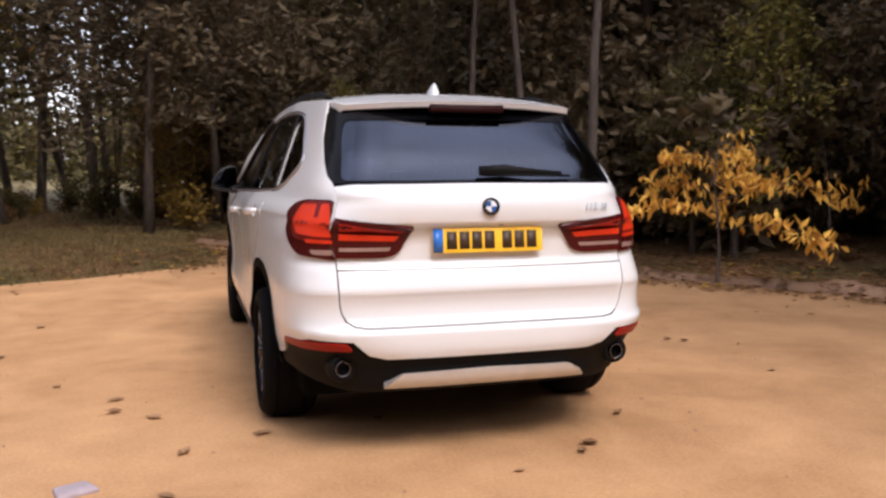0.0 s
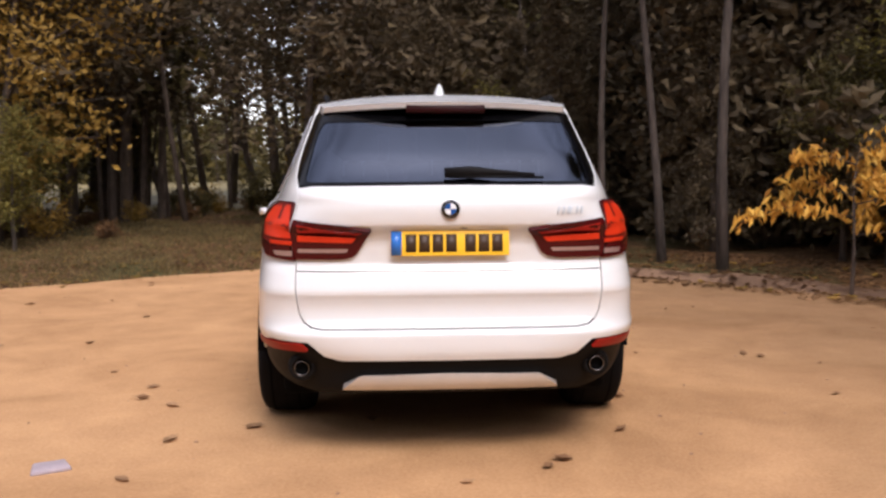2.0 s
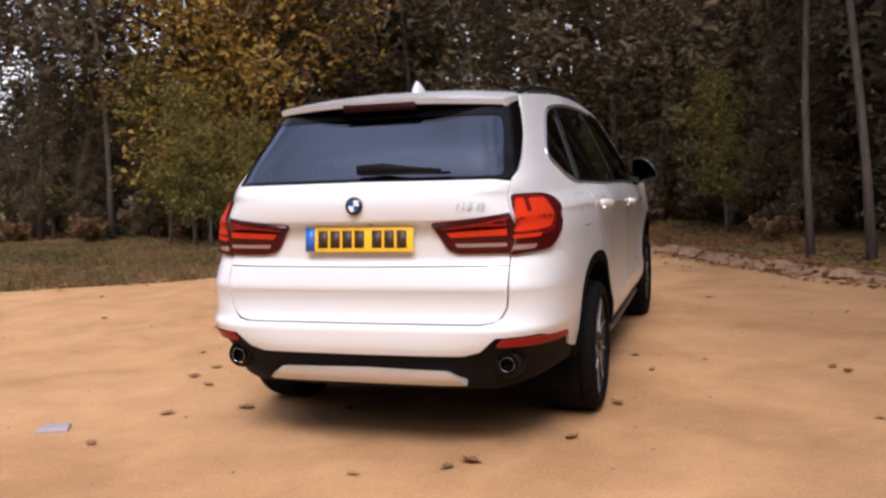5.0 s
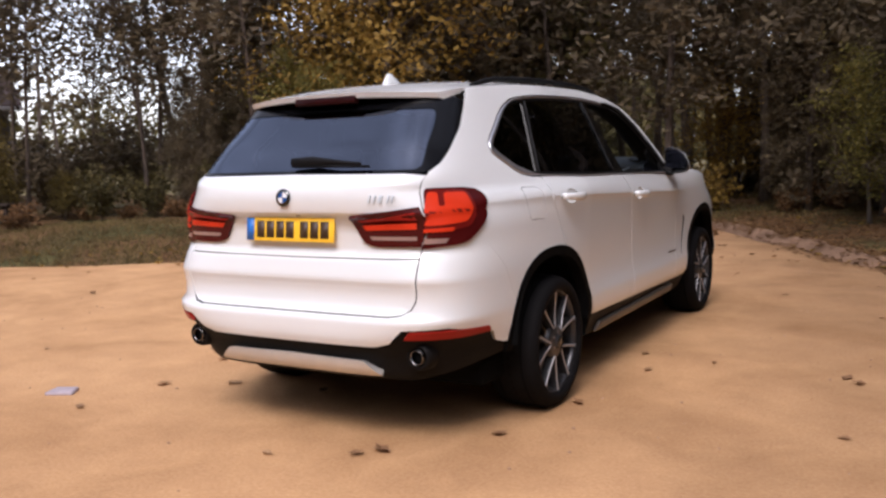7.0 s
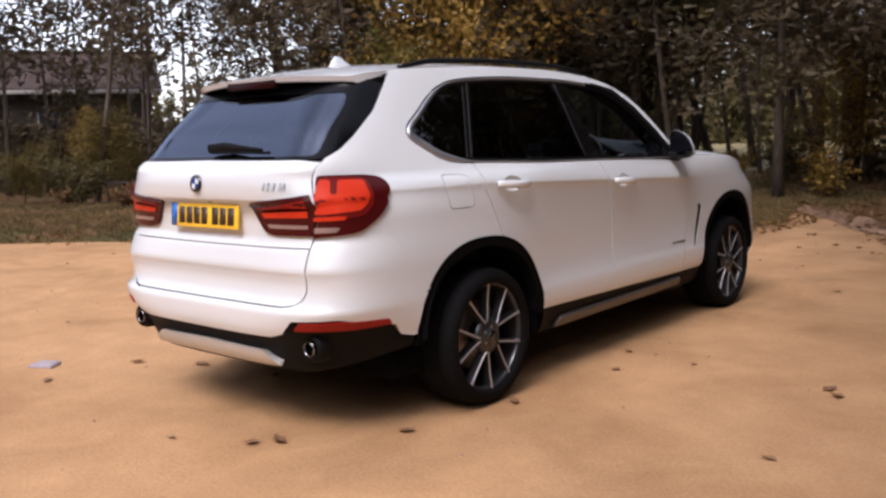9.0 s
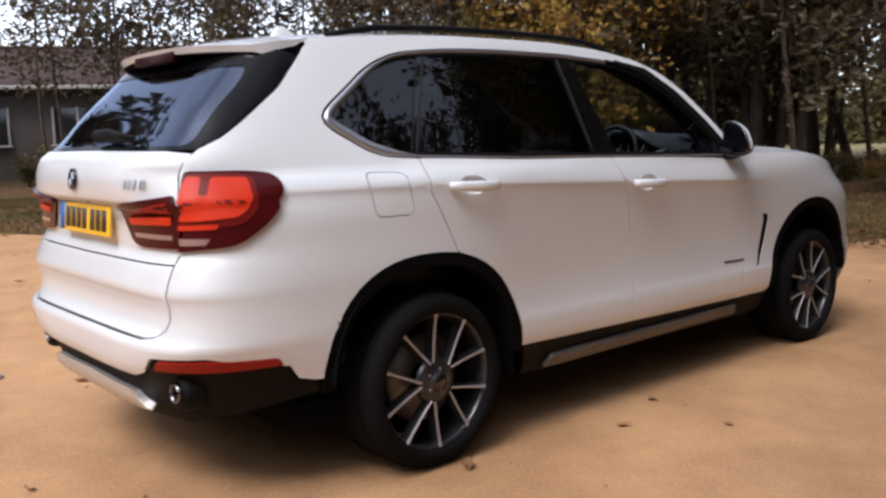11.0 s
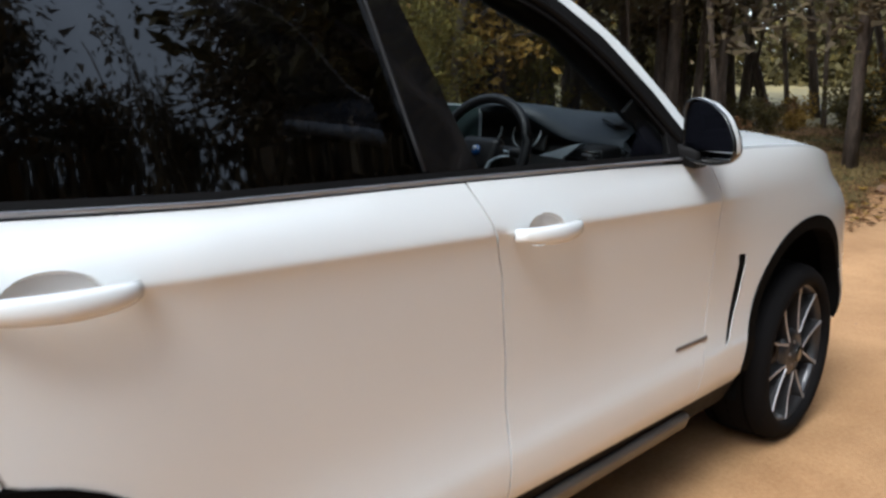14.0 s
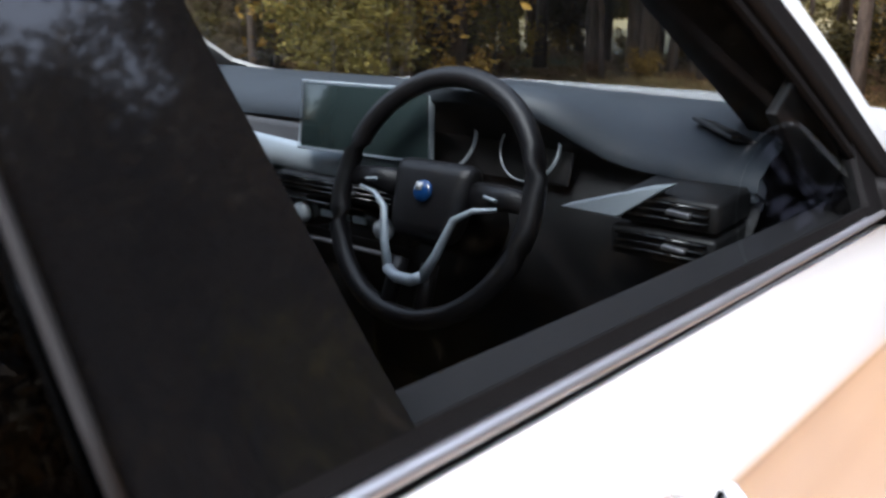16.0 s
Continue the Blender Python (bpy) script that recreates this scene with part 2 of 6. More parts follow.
BADGE_BLUE = plain("badge_blue", (0.012, 0.075, 0.26), 0.2, 0, 0.06, 9, 200, 0.0, 0.8)
BADGE_WHITE = plain("badge_white", (0.75, 0.76, 0.77), 0.2, 0, 0.04, 9, 200, 0.0, 0.8)
# blue-grey of the light through the windscreen, put into the dashboard top's colour
DASH_LIT = plain("dashboard_plastic_windscreen_lit", (0.034, 0.042, 0.052), 0.55, 0, 0.15, 7, 500, 0.25)
LEATHER = plain("black_leather", (0.009, 0.008, 0.009), 0.42, 0, 0.2, 8, 260, 0.3)
SATIN = plain("brushed_interior_trim", (0.56, 0.62, 0.66), 0.36, 0.25, 0.06, 12, 300, 0.04)
SCREEN = plain("screen_glass", (0.03, 0.045, 0.045), 0.10, 0, 0.1, 5, 90, 0.0, 1.0)
CARPET = plain("dark_carpet", (0.02, 0.018, 0.018), 0.95, 0, 0.2, 9, 300, 0.4)
# the dark surroundings it would mirror are put into the glass colour
MIRROR = plain("dark_mirror_glass", (0.05, 0.05, 0.065), 0.03, 1.0, 0.02, 5, 50, 0.0)
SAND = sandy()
FLOOR = litter_floor()

# ---- building helpers ----
from mathutils.geometry import delaunay_2d_cdt


def part(name, bm, material, parent, label=""):
    """Links a bmesh (or a finished mesh) as one mesh object under a thing or a part."""
    if isinstance(bm, bmesh.types.BMesh):
        me = bpy.data.meshes.new(name)
        bm.to_mesh(me)
        bm.free()
    else:
        me = bm
    if material and not me.materials:
        me.materials.append(material)
    ob = new(name, me)
    ob.parent = parent
    if label:
        ob["label"] = label
    return ob


def smooth(me, on=True):
    for p in me.polygons:
        p.use_smooth = on
    return me


def curve_of(pairs):
    """A smooth function through pairs of (place, value)."""
    xs, ys = np.array([p[0] for p in pairs]), np.array([p[1] for p in pairs])
    d = np.diff(ys) / np.diff(xs)
    m = np.zeros(len(xs))
    m[0], m[-1] = d[0], d[-1]
    for i in range(1, len(xs) - 1):
        if d[i - 1] * d[i] > 0:
            w1, w2 = 2 * (xs[i + 1] - xs[i]) + xs[i] - xs[i - 1], xs[i + 1] - xs[i] + 2 * (xs[i] - xs[i - 1])
            m[i] = (w1 + w2) / (w1 / d[i - 1] + w2 / d[i])
    xs, ys, m = xs.tolist(), ys.tolist(), m.tolist()

    def f(x):
        if x <= xs[0]:
            return ys[0] + m[0] * (x - xs[0])
        if x >= xs[-1]:
            return ys[-1] + m[-1] * (x - xs[-1])
        i = 0
        while xs[i + 1] < x:
            i += 1
        h = xs[i + 1] - xs[i]
        t = (x - xs[i]) / h
        a, b = t * t, t * t * t
        return (2 * b - 3 * a + 1) * ys[i] + (b - 2 * a + t) * h * m[i] + (3 * a - 2 * b) * ys[i + 1] + (b - a) * h * m[i + 1]
    return f


# ---- the shape of the car: rear at y = 0, nose at y = 4.88, right side at +x ----
YC, YF, TURNED = 1.10, 3.60, 0.9
HUBS, HUB_Z, WHEEL_Z = (1.02, 3.955), 0.366, 0.340
half_width = curve_of([(0.20, 0.80), (0.28, 0.885), (0.36, 0.925), (0.42, 0.948), (0.48, 0.9525), (0.500, 0.9522), (0.520, 0.9500), (0.540, 0.9462), (0.57, 0.9418), (0.66, 0.936), (0.80, 0.9415),
                       (0.92, 0.9515), (0.995, 0.9590), (1.030, 0.9662), (1.037, 0.9688), (1.041, 0.9692), (1.046, 0.9684), (1.08, 0.957), (1.12, 0.939), (1.155, 0.921), (1.20, 0.898), (1.34, 0.834),
                       (1.50, 0.760), (1.62, 0.700), (1.70, 0.655)])
tail = curve_of([(0.20, 0.20), (0.27, 0.13), (0.33, 0.085), (0.42, 0.055), (0.47, 0.022), (0.52, 0.006), (0.58, 0.004), (0.605, 0.02), (0.63, 0.058),
                 (0.69, 0.068), (0.735, 0.0595), (0.765, 0.0485), (0.772, 0.0485), (0.80, 0.056), (0.85, 0.070), (0.90, 0.098), (0.97, 0.094), (1.035, 0.086), (1.06, 0.048), (1.13, 0.038), (1.18, 0.050),
                 (1.215, 0.085), (1.24, 0.12), (1.40, 0.262), (1.58, 0.44), (1.70, 0.56)])
squareness = curve_of([(0.2, 4.3), (0.45, 4.6), (0.62, 6.6), (0.75, 6.9), (0.9, 6.4), (1.0, 6.4), (1.08, 5.9), (1.16, 6.3), (1.22, 7.9), (1.32, 8.2), (1.5, 7.0), (1.65, 6.6)])
narrowing = curve_of([(0.2, 0.10), (0.45, 0.10), (0.62, 0.062), (0.75, 0.072), (0.9, 0.106), (1.0, 0.132), (1.08, 0.183), (1.16, 0.217), (1.22, 0.219), (1.32, 0.231), (1.5, 0.250), (1.65, 0.252)])
half_soft = curve_of([(0.20, 0.80), (0.28, 0.885), (0.36, 0.925), (0.42, 0.948), (0.48, 0.9525), (0.507, 0.9525), (0.534, 0.946), (0.66, 0.934), (0.80, 0.938), (0.92, 0.9465), (1.0, 0.949), (1.06, 0.945), (1.11, 0.933),
                      (1.15, 0.915), (1.20, 0.886), (1.34, 0.81), (1.7, 0.62)])
roof_line = curve_of([(0.42, 1.592), (0.60, 1.617), (0.80, 1.637), (1.05, 1.654), (1.4, 1.668), (1.9, 1.672), (2.25, 1.655), (2.5, 1.618), (2.68, 1.562),
                      (2.85, 1.458), (3.0, 1.318), (3.12, 1.195), (3.2, 1.152), (3.35, 1.146), (3.6, 1.140), (3.9, 1.122), (4.2, 1.078), (4.45, 1.01), (4.65, 0.925), (4.79, 0.82), (4.87, 0.66)])
crown = curve_of([(0.42, 0.035), (0.8, 0.046), (1.9, 0.05), (2.3, 0.06), (2.6, 0.10), (2.9, 0.13), (3.1, 0.10), (3.25, 0.055), (3.6, 0.05), (4.4, 0.06), (4.87, 0.04)])
belt = curve_of([(0.7, 1.204), (1.0, 1.184), (1.5, 1.165), (2.08, 1.153), (3.1, 1.122)])


def flare(y, z):
    """The swell of the wings round the wheels."""
    k = math.exp(-((z - 0.72) / 0.24) ** 2)
    return 0.014 * k * sum(math.exp(-((y - h) / 0.50) ** 2) for h in HUBS)


def rise(y):
    """How far the crease of the doors lies above its height at the front door's handle."""
    k = min(1.0, max(0.0, (y - 0.15) / 0.28))
    return 0.039 * (2.25 - min(4.2, max(1.0, y))) * k


def width_at(y, z):
    up, down = min(1.0, max(0.0, (z - 0.80) / 0.17)), min(1.0, max(0.0, (1.165 - z) / 0.06))
    w = half_width(z - rise(y) * up * up * (3 - 2 * up) * down * down * (3 - 2 * down))
    if y > 2.95:  # the crease runs out in the rounded front wing
        k = min(1.0, (y - 2.95) / 0.55)
        k *= k * (3 - 2 * k)
        w += (half_soft(z) - w) * k
    return w * (1 - narrowing(z) * (max(0.0, 1.45 - y) / 1.45) ** 1.25)


def side_x(y, z):
    """Half width of the body at a place along it."""
    w = width_at(y, z)
    if y < YC:
        b = min(1.0, (YC - y) / (YC - tail(z)))
        w *= max(0.0, 1 - b ** squareness(z)) ** (1 / squareness(z))
    elif y > YF:
        b = min(1.0, (y - YF) / (4.89 - 0.30 * max(0, z - 0.7) - YF))
        k = min(1.0, max(0.0, (z - 0.80) / 0.24))
        e = 4.2 - 1.5 * k * k * (3 - 2 * k)
        w *= max(0.0, 1 - b ** e) ** (1 / e)
    return w + flare(y, z)


def shell(q, z):
    """The side and tail of the body as one sheet: q metres ahead of the rear axle's line, or round the tail below zero."""
    if q >= 0:
        y = YC + q
        return Vector((side_x(y, z), y, z))
    phi = -q / TURNED
    c, s, p = math.cos(phi), math.sin(phi), squareness(z)
    r = (abs(c) ** p + abs(s) ** p) ** (-1 / p)
    y = YC - (YC - tail(z)) * r * s
    x = width_at(y, z) * r * c
    return Vector((x + math.copysign(flare(y, z) * c * c, x), y, z))


def at_y(y, z):
    if y >= YC:
        return (y - YC, z)
    p = squareness(z)
    b = min(0.999, (YC - y) / (YC - tail(z)))
    return (-TURNED * math.atan2(b, (1 - b ** p) ** (1 / p)), z)


def at_x(x, z):
    p, y = squareness(z), tail(z)
    for _ in range(4):
        a = min(0.999, abs(x) / width_at(y, z))
        b = (1 - a ** p) ** (1 / p)
        y = YC - (YC - tail(z)) * b
    phi = math.atan2(b, a)
    return (-TURNED * (phi if x >= 0 else math.pi - phi), z)


def edge_x(y):
    y2 = max(y, 0.66)
    return side_x(y2, roof_line(y2))


def top(s, y):
    """Roof, windscreen and bonnet as one sheet: s from -1 to 1 across, y along the car."""
    n = 2.4 if y < 2.9 else 2.4 + min(2.0, (y - 2.9) * 5)
    return Vector((s * edge_x(y), y, roof_line(y) + crown(y) * (1 - abs(s) ** n)))


def normal_of(sheet, a, b, h=0.003):
    n = (sheet(a + h, b) - sheet(a - h, b)).cross(sheet(a, b + h) - sheet(a, b - h))
    return n.normalized() if n.length > 1e-12 else Vector((0, 0, 1))


def inside(pts, poly):
    px, py = pts[:, 0], pts[:, 1]
    hit = np.zeros(len(pts), bool)
    n = len(poly)
    for i in range(n):
        (x0, y0), (x1, y1) = poly[i], poly[(i + 1) % n]
        if y0 == y1:
            continue
        cross = ((y0 > py) != (y1 > py)) & (px < (x1 - x0) * (py - y0) / (y1 - y0) + x0)
        hit ^= cross
    return hit


def dense(poly, step):
    out = []
    for (x0, y0), (x1, y1) in zip(poly, poly[1:] + poly[:1]):
        n = max(1, int(math.hypot(x1 - x0, y1 - y0) / step + 0.5))
        out += [(x0 + (x1 - x0) * i / n, y0 + (y1 - y0) * i / n) for i in range(n)]
    return out


def rounded(poly, r, n=4):
    """Rounds the corners of an outline; r is one radius or one for each corner."""
    out, m = [], len(poly)
    for i in range(m):
        p, a, b = (Vector(poly[k % m]) for k in (i, i - 1, i + 1))
        ri = r[i] if isinstance(r, (list, tuple)) else r
        da, db = a - p, b - p
        ri = min(ri, da.length * 0.45, db.length * 0.45)
        if ri < 1e-4:
            out.append(tuple(p))
            continue
        s, e = p + da.normalized() * ri, p + db.normalized() * ri
        for k in range(n + 1):
            t = k / n
            out.append(tuple(s * (1 - t) ** 2 + p * 2 * t * (1 - t) + e * t * t))
    return out


def sheet_mesh(name, poly, sheet, step=0.04, off=0.0, depth=0.012, holes=(), mirror=False, bend=None):
    """A panel cut to an outline out of a curved sheet, with turned-in edges of the given depth."""
    loops = [dense(list(l), step) for l in (poly, *holes)]
    rim = [p for l in loops for p in l]
    arr = np.array(rim)
    (x0, y0), (x1, y1) = arr.min(0), arr.max(0)
    up = np.arange(y0 + step / 2, y1, step)
    if sheet is shell and y0 < 1.0 and y1 > 1.06:
        fine = np.array([0.99, 1.008, 1.02, 1.030, 1.036, 1.041, 1.046, 1.056])  # rows along the crease
        if y0 < 0.49:
            up = np.r_[up[(up < 0.49) | (up > 0.555)], 0.495, 0.507, 0.514, 0.520, 0.527, 0.534, 0.546]
        up = np.r_[up[(up < 0.985) | (up > 1.06)], fine]
    elif sheet is shell and x0 < -0.9 and y0 < 0.70 and y1 > 0.72:
        up = np.r_[up[(up < 0.72) | (up > 0.82)], [z for z in (0.735, 0.75, 0.760, 0.7655, 0.7715, 0.780, 0.80) if z < y1 - 0.01]]
    gx, gy = np.meshgrid(np.arange(x0 + step / 2, x1, step), up)
    if len(up) > 8 and up[-1] == 1.056:
        gy[-8:] += np.vectorize(lambda q: rise(YC + max(q, -0.2)))(gx[-8:])
    pts = np.c_[gx.ravel(), gy.ravel()]
    ok = inside(pts, loops[0])
    for l in loops[1:]:
        ok &= ~inside(pts, l)
    pts = pts[ok]
    if len(pts):
        far = np.ones(len(pts), bool)
        for k in range(0, len(arr), 64):
            far &= (np.linalg.norm(pts[:, None] - arr[None, k:k + 64], axis=2) > step * 0.45).all(1)
        pts = pts[far]
    flat = [Vector(p) for p in rim] + [Vector(p) for p in pts]
    edges, base = [], 0
    for l in loops:
        edges += [(base + i, base + (i + 1) % len(l)) for i in range(len(l))]
        base += len(l)
    vs, es, fs, *_ = delaunay_2d_cdt(flat, edges, [], 0, 1e-7)
    mid = np.array([[(vs[f[0]][k] + vs[f[1]][k] + vs[f[2]][k]) / 3 for k in (0, 1)] for f in fs])
    ok = inside(mid, loops[0])
    for l in loops[1:]:
        ok &= ~inside(mid, l)
    faces = [tuple(f) for f, keep in zip(fs, ok) if keep]
    nrm = [normal_of(sheet, v[0], v[1]) for v in vs]
    lift = [off + (bend(v[0], v[1]) if bend else 0.0) for v in vs]
    co = [sheet(v[0], v[1]) + n * d for v, n, d in zip(vs, nrm, lift)]
    if bend:
        at = lambda a, b: sheet(a, b) + normal_of(sheet, a, b) * (off + bend(a, b))
        nrm = [normal_of(at, v[0], v[1]) for v in vs]
    # rim turned inwards
    count = {}
    for f in faces:
        for i in range(3):
            e = (f[i], f[(i + 1) % 3])
            count[tuple(sorted(e))] = count.get(tuple(sorted(e)), []) + [e]
    verts, norms, all_faces = list(co), list(nrm), []
    for f in faces:
        n = (co[f[1]] - co[f[0]]).cross(co[f[2]] - co[f[0]])
        all_faces.append(f if n.dot(nrm[f[0]]) > 0 else f[::-1])
    for f in list(all_faces) if depth else ():
        for i in range(3):
            a, b = f[i], f[(i + 1) % 3]
            if len(count[tuple(sorted((a, b)))]) == 1:
                out = (co[b] - co[a]).cross(nrm[a]).normalized()
                k = len(verts)
                verts += [co[a], co[b], co[b] - nrm[b] * depth, co[a] - nrm[a] * depth]
                norms += [out] * 4
                all_faces.append((k, k + 3, k + 2, k + 1))
    if mirror:
        verts = [Vector((-v.x, v.y, v.z)) for v in verts]
        norms = [Vector((-v.x, v.y, v.z)) for v in norms]
        all_faces = [f[::-1] for f in all_faces]
    me = bpy.data.meshes.new(name)
    me.from_pydata(verts, [], all_faces)
    smooth(me)
    me.normals_split_custom_set_from_vertices(norms)
    return me


def both(name, poly, material, parent, label="", sheet=shell, left=True, **kw):
    """The same panel on the right side and, turned round, on the left."""
    made = [part(name, sheet_mesh(name, poly, sheet, **kw), material, parent, label)]
    if left:
        made.append(part(name, sheet_mesh(name, poly, sheet, mirror=True, **kw), material, parent, label))
    return made


def inset(poly, w):
    """An outline moved inwards by w."""
    n = len(poly)
    area = sum(poly[i][0] * poly[(i + 1) % n][1] - poly[(i + 1) % n][0] * poly[i][1] for i in range(n))
    sg = 1 if area > 0 else -1
    out = []
    for i in range(n):
        a, p, b = Vector(poly[i - 1]), Vector(poly[i]), Vector(poly[(i + 1) % n])
        d = ((p - a).normalized() + (b - p).normalized())
        d = d.normalized() if d.length > 1e-9 else (b - p).normalized()
        nx, ny = -d.y * sg, d.x * sg
        c = max(0.5, abs(d.dot((b - p).normalized())))
        out.append((p.x + nx * w / c, p.y + ny * w / c))
    return out


def sweep(path, radii, n=8, closed=False, flat=1.0, cap=True):
    """A tube along a path; flat squeezes it sideways."""
    bm = bmesh.new()
    rings = []
    m = len(path)
    for i, p in enumerate(path):
        p = Vector(p)
        a, b = Vector(path[i - 1] if i or closed else path[0]), Vector(path[(i + 1) % m] if i < m - 1 or closed else path[-1])
        d = (b - a).normalized()
        up = Vector((0, 0, 1)) if abs(d.z) < 0.95 else Vector((0, 1, 0))
        u = d.cross(up).normalized()
        v = u.cross(d)
        r = radii[i] if isinstance(radii, (list, tuple)) else radii
        rings.append([bm.verts.new(p + u * math.cos(t) * r * flat + v * math.sin(t) * r) for t in (2 * math.pi * k / n for k in range(n))])
    for i in range(m if closed else m - 1):
        r0, r1 = rings[i], rings[(i + 1) % m]
        for k in range(n):
            bm.faces.new((r0[k], r0[(k + 1) % n], r1[(k + 1) % n], r1[k]))
    if cap and not closed:
        bm.faces.new(rings[0][::-1])
        bm.faces.new(rings[-1])
    bmesh.ops.recalc_face_normals(bm, faces=bm.faces)
    for f in bm.faces:
        f.smooth = True
    return bm


def lathe(profile, n=48, axis="x"):
    """Turns a profile of (along, radius) round an axis."""
    bm = bmesh.new()
    rings = []
    for a, r in profile:
        rings.append([bm.verts.new((a, r * math.cos(t), r * math.sin(t))) for t in (2 * math.pi * k / n for k in range(n))])
    for r0, r1 in zip(rings, rings[1:]):
        for k in range(n):
            bm.faces.new((r0[k], r0[(k + 1) % n], r1[(k + 1) % n], r1[k]))
    bmesh.ops.recalc_face_normals(bm, faces=bm.faces)
    for f in bm.faces:
        f.smooth = True
    if axis == "y":
        bmesh.ops.rotate(bm, verts=bm.verts, cent=(0, 0, 0), matrix=Matrix.Rotation(math.pi / 2, 3, "Z"))
    return bm


def block(size, at=(0, 0, 0), turn=(0, 0, 0), bevel=0.005, seg=2, shape=None):
    """A box with rounded edges; shape may move its corners first."""
    bm = bmesh.new()
    bmesh.ops.create_cube(bm, size=1)
    for v in bm.verts:
        v.co = Vector((v.co.x * size[0], v.co.y * size[1], v.co.z * size[2]))
        if shape:
            v.co = Vector(shape(v.co))
    if bevel:
        bmesh.ops.bevel(bm, geom=bm.edges[:], offset=bevel, segments=seg, affect="EDGES", profile=0.5, clamp_overlap=True)
    bmesh.ops.transform(bm, verts=bm.verts, matrix=pose(*at, *turn))
    for f in bm.faces:
        f.smooth = True
    return bm


def joined(*parts):
    bm = bmesh.new()
    for b in parts:
        me = bpy.data.meshes.new("tmp")
        b.to_mesh(me)
        b.free()
        bm.from_mesh(me)
        bpy.data.meshes.remove(me)
    return bm



# ---- the ground: a sandy yard with a track, banks of grass and leaf litter, woods all round ----
YARD = [(-16, -1), (-12.5, 1.2), (-9.3, 3.0), (-7.2, 4.3), (-4.9, 5.7), (-3.3, 6.9), (-1.8, 7.8), (-0.9, 8.5), (-0.8, 10.0), (-1.1, 11.6), (-0.5, 11.8), (0.3, 10.6), (1.4, 8.3), (2.75, 6.3), (3.8, 5.3), (5.2, 3.4), (7.2, 0.8), (8.6, -3), (8.0, -9), (3.0, -13), (-6, -14.5), (-14, -11), (-18, -6)]


def yard_distance(x, y):
    """Metres outside the yard's edge; below zero within it."""
    d, hit = 1e9, False
    for (x0, y0), (x1, y1) in zip(YARD, YARD[1:] + YARD[:1]):
        ex, ey = x1 - x0, y1 - y0
        t = min(1, max(0, ((x - x0) * ex + (y - y0) * ey) / (ex * ex + ey * ey)))
        d = min(d, math.hypot(x - x0 - t * ex, y - y0 - t * ey))
        if (y0 > y) != (y1 > y) and x < ex * (y - y0) / (y1 - y0) + x0:
            hit = not hit
    return -d if hit else d


def ground_z(x, y):
    d = yard_distance(x, y)
    if d < 0:
        return -0.05 - 0.1 * min(1, -d)
    n = noise.noise(Vector((x * 0.35, y * 0.35, 0)))
    near = 0.10 * min(1, d / 0.6) + 0.05 * noise.noise(Vector((x * 1.3, y * 1.3, 5))) * min(1, d)
    return -0.03 + near + (0.10 + 0.12 * n) * min(1, d / 4)


def ground_mesh():
    ticks = [-3000, -900, -300, -120, -70, -48, -38] + [-32 + 0.55 * k for k in range(int(64 / 0.55) + 1)] + [38, 48, 70, 120, 300, 900, 3000]
    n = len(ticks)
    vs = [(x, y + 2, ground_z(x, y + 2) if abs(x) < 60 and abs(y) < 60 else 0.2) for y in ticks for x in ticks]
    fs = [(j * n + i, j * n + i + 1, (j + 1) * n + i + 1, (j + 1) * n + i) for j in range(n - 1) for i in range(n - 1)]
    me = bpy.data.meshes.new("ground")
    me.from_pydata(vs, [], fs)
    for p in me.polygons:
        p.use_smooth = True
    me.materials.append(FLOOR)
    return me


tagged(new("ground", ground_mesh()), "brown leaf litter and thin grass of the wood's floor", "ground", kind="structure")


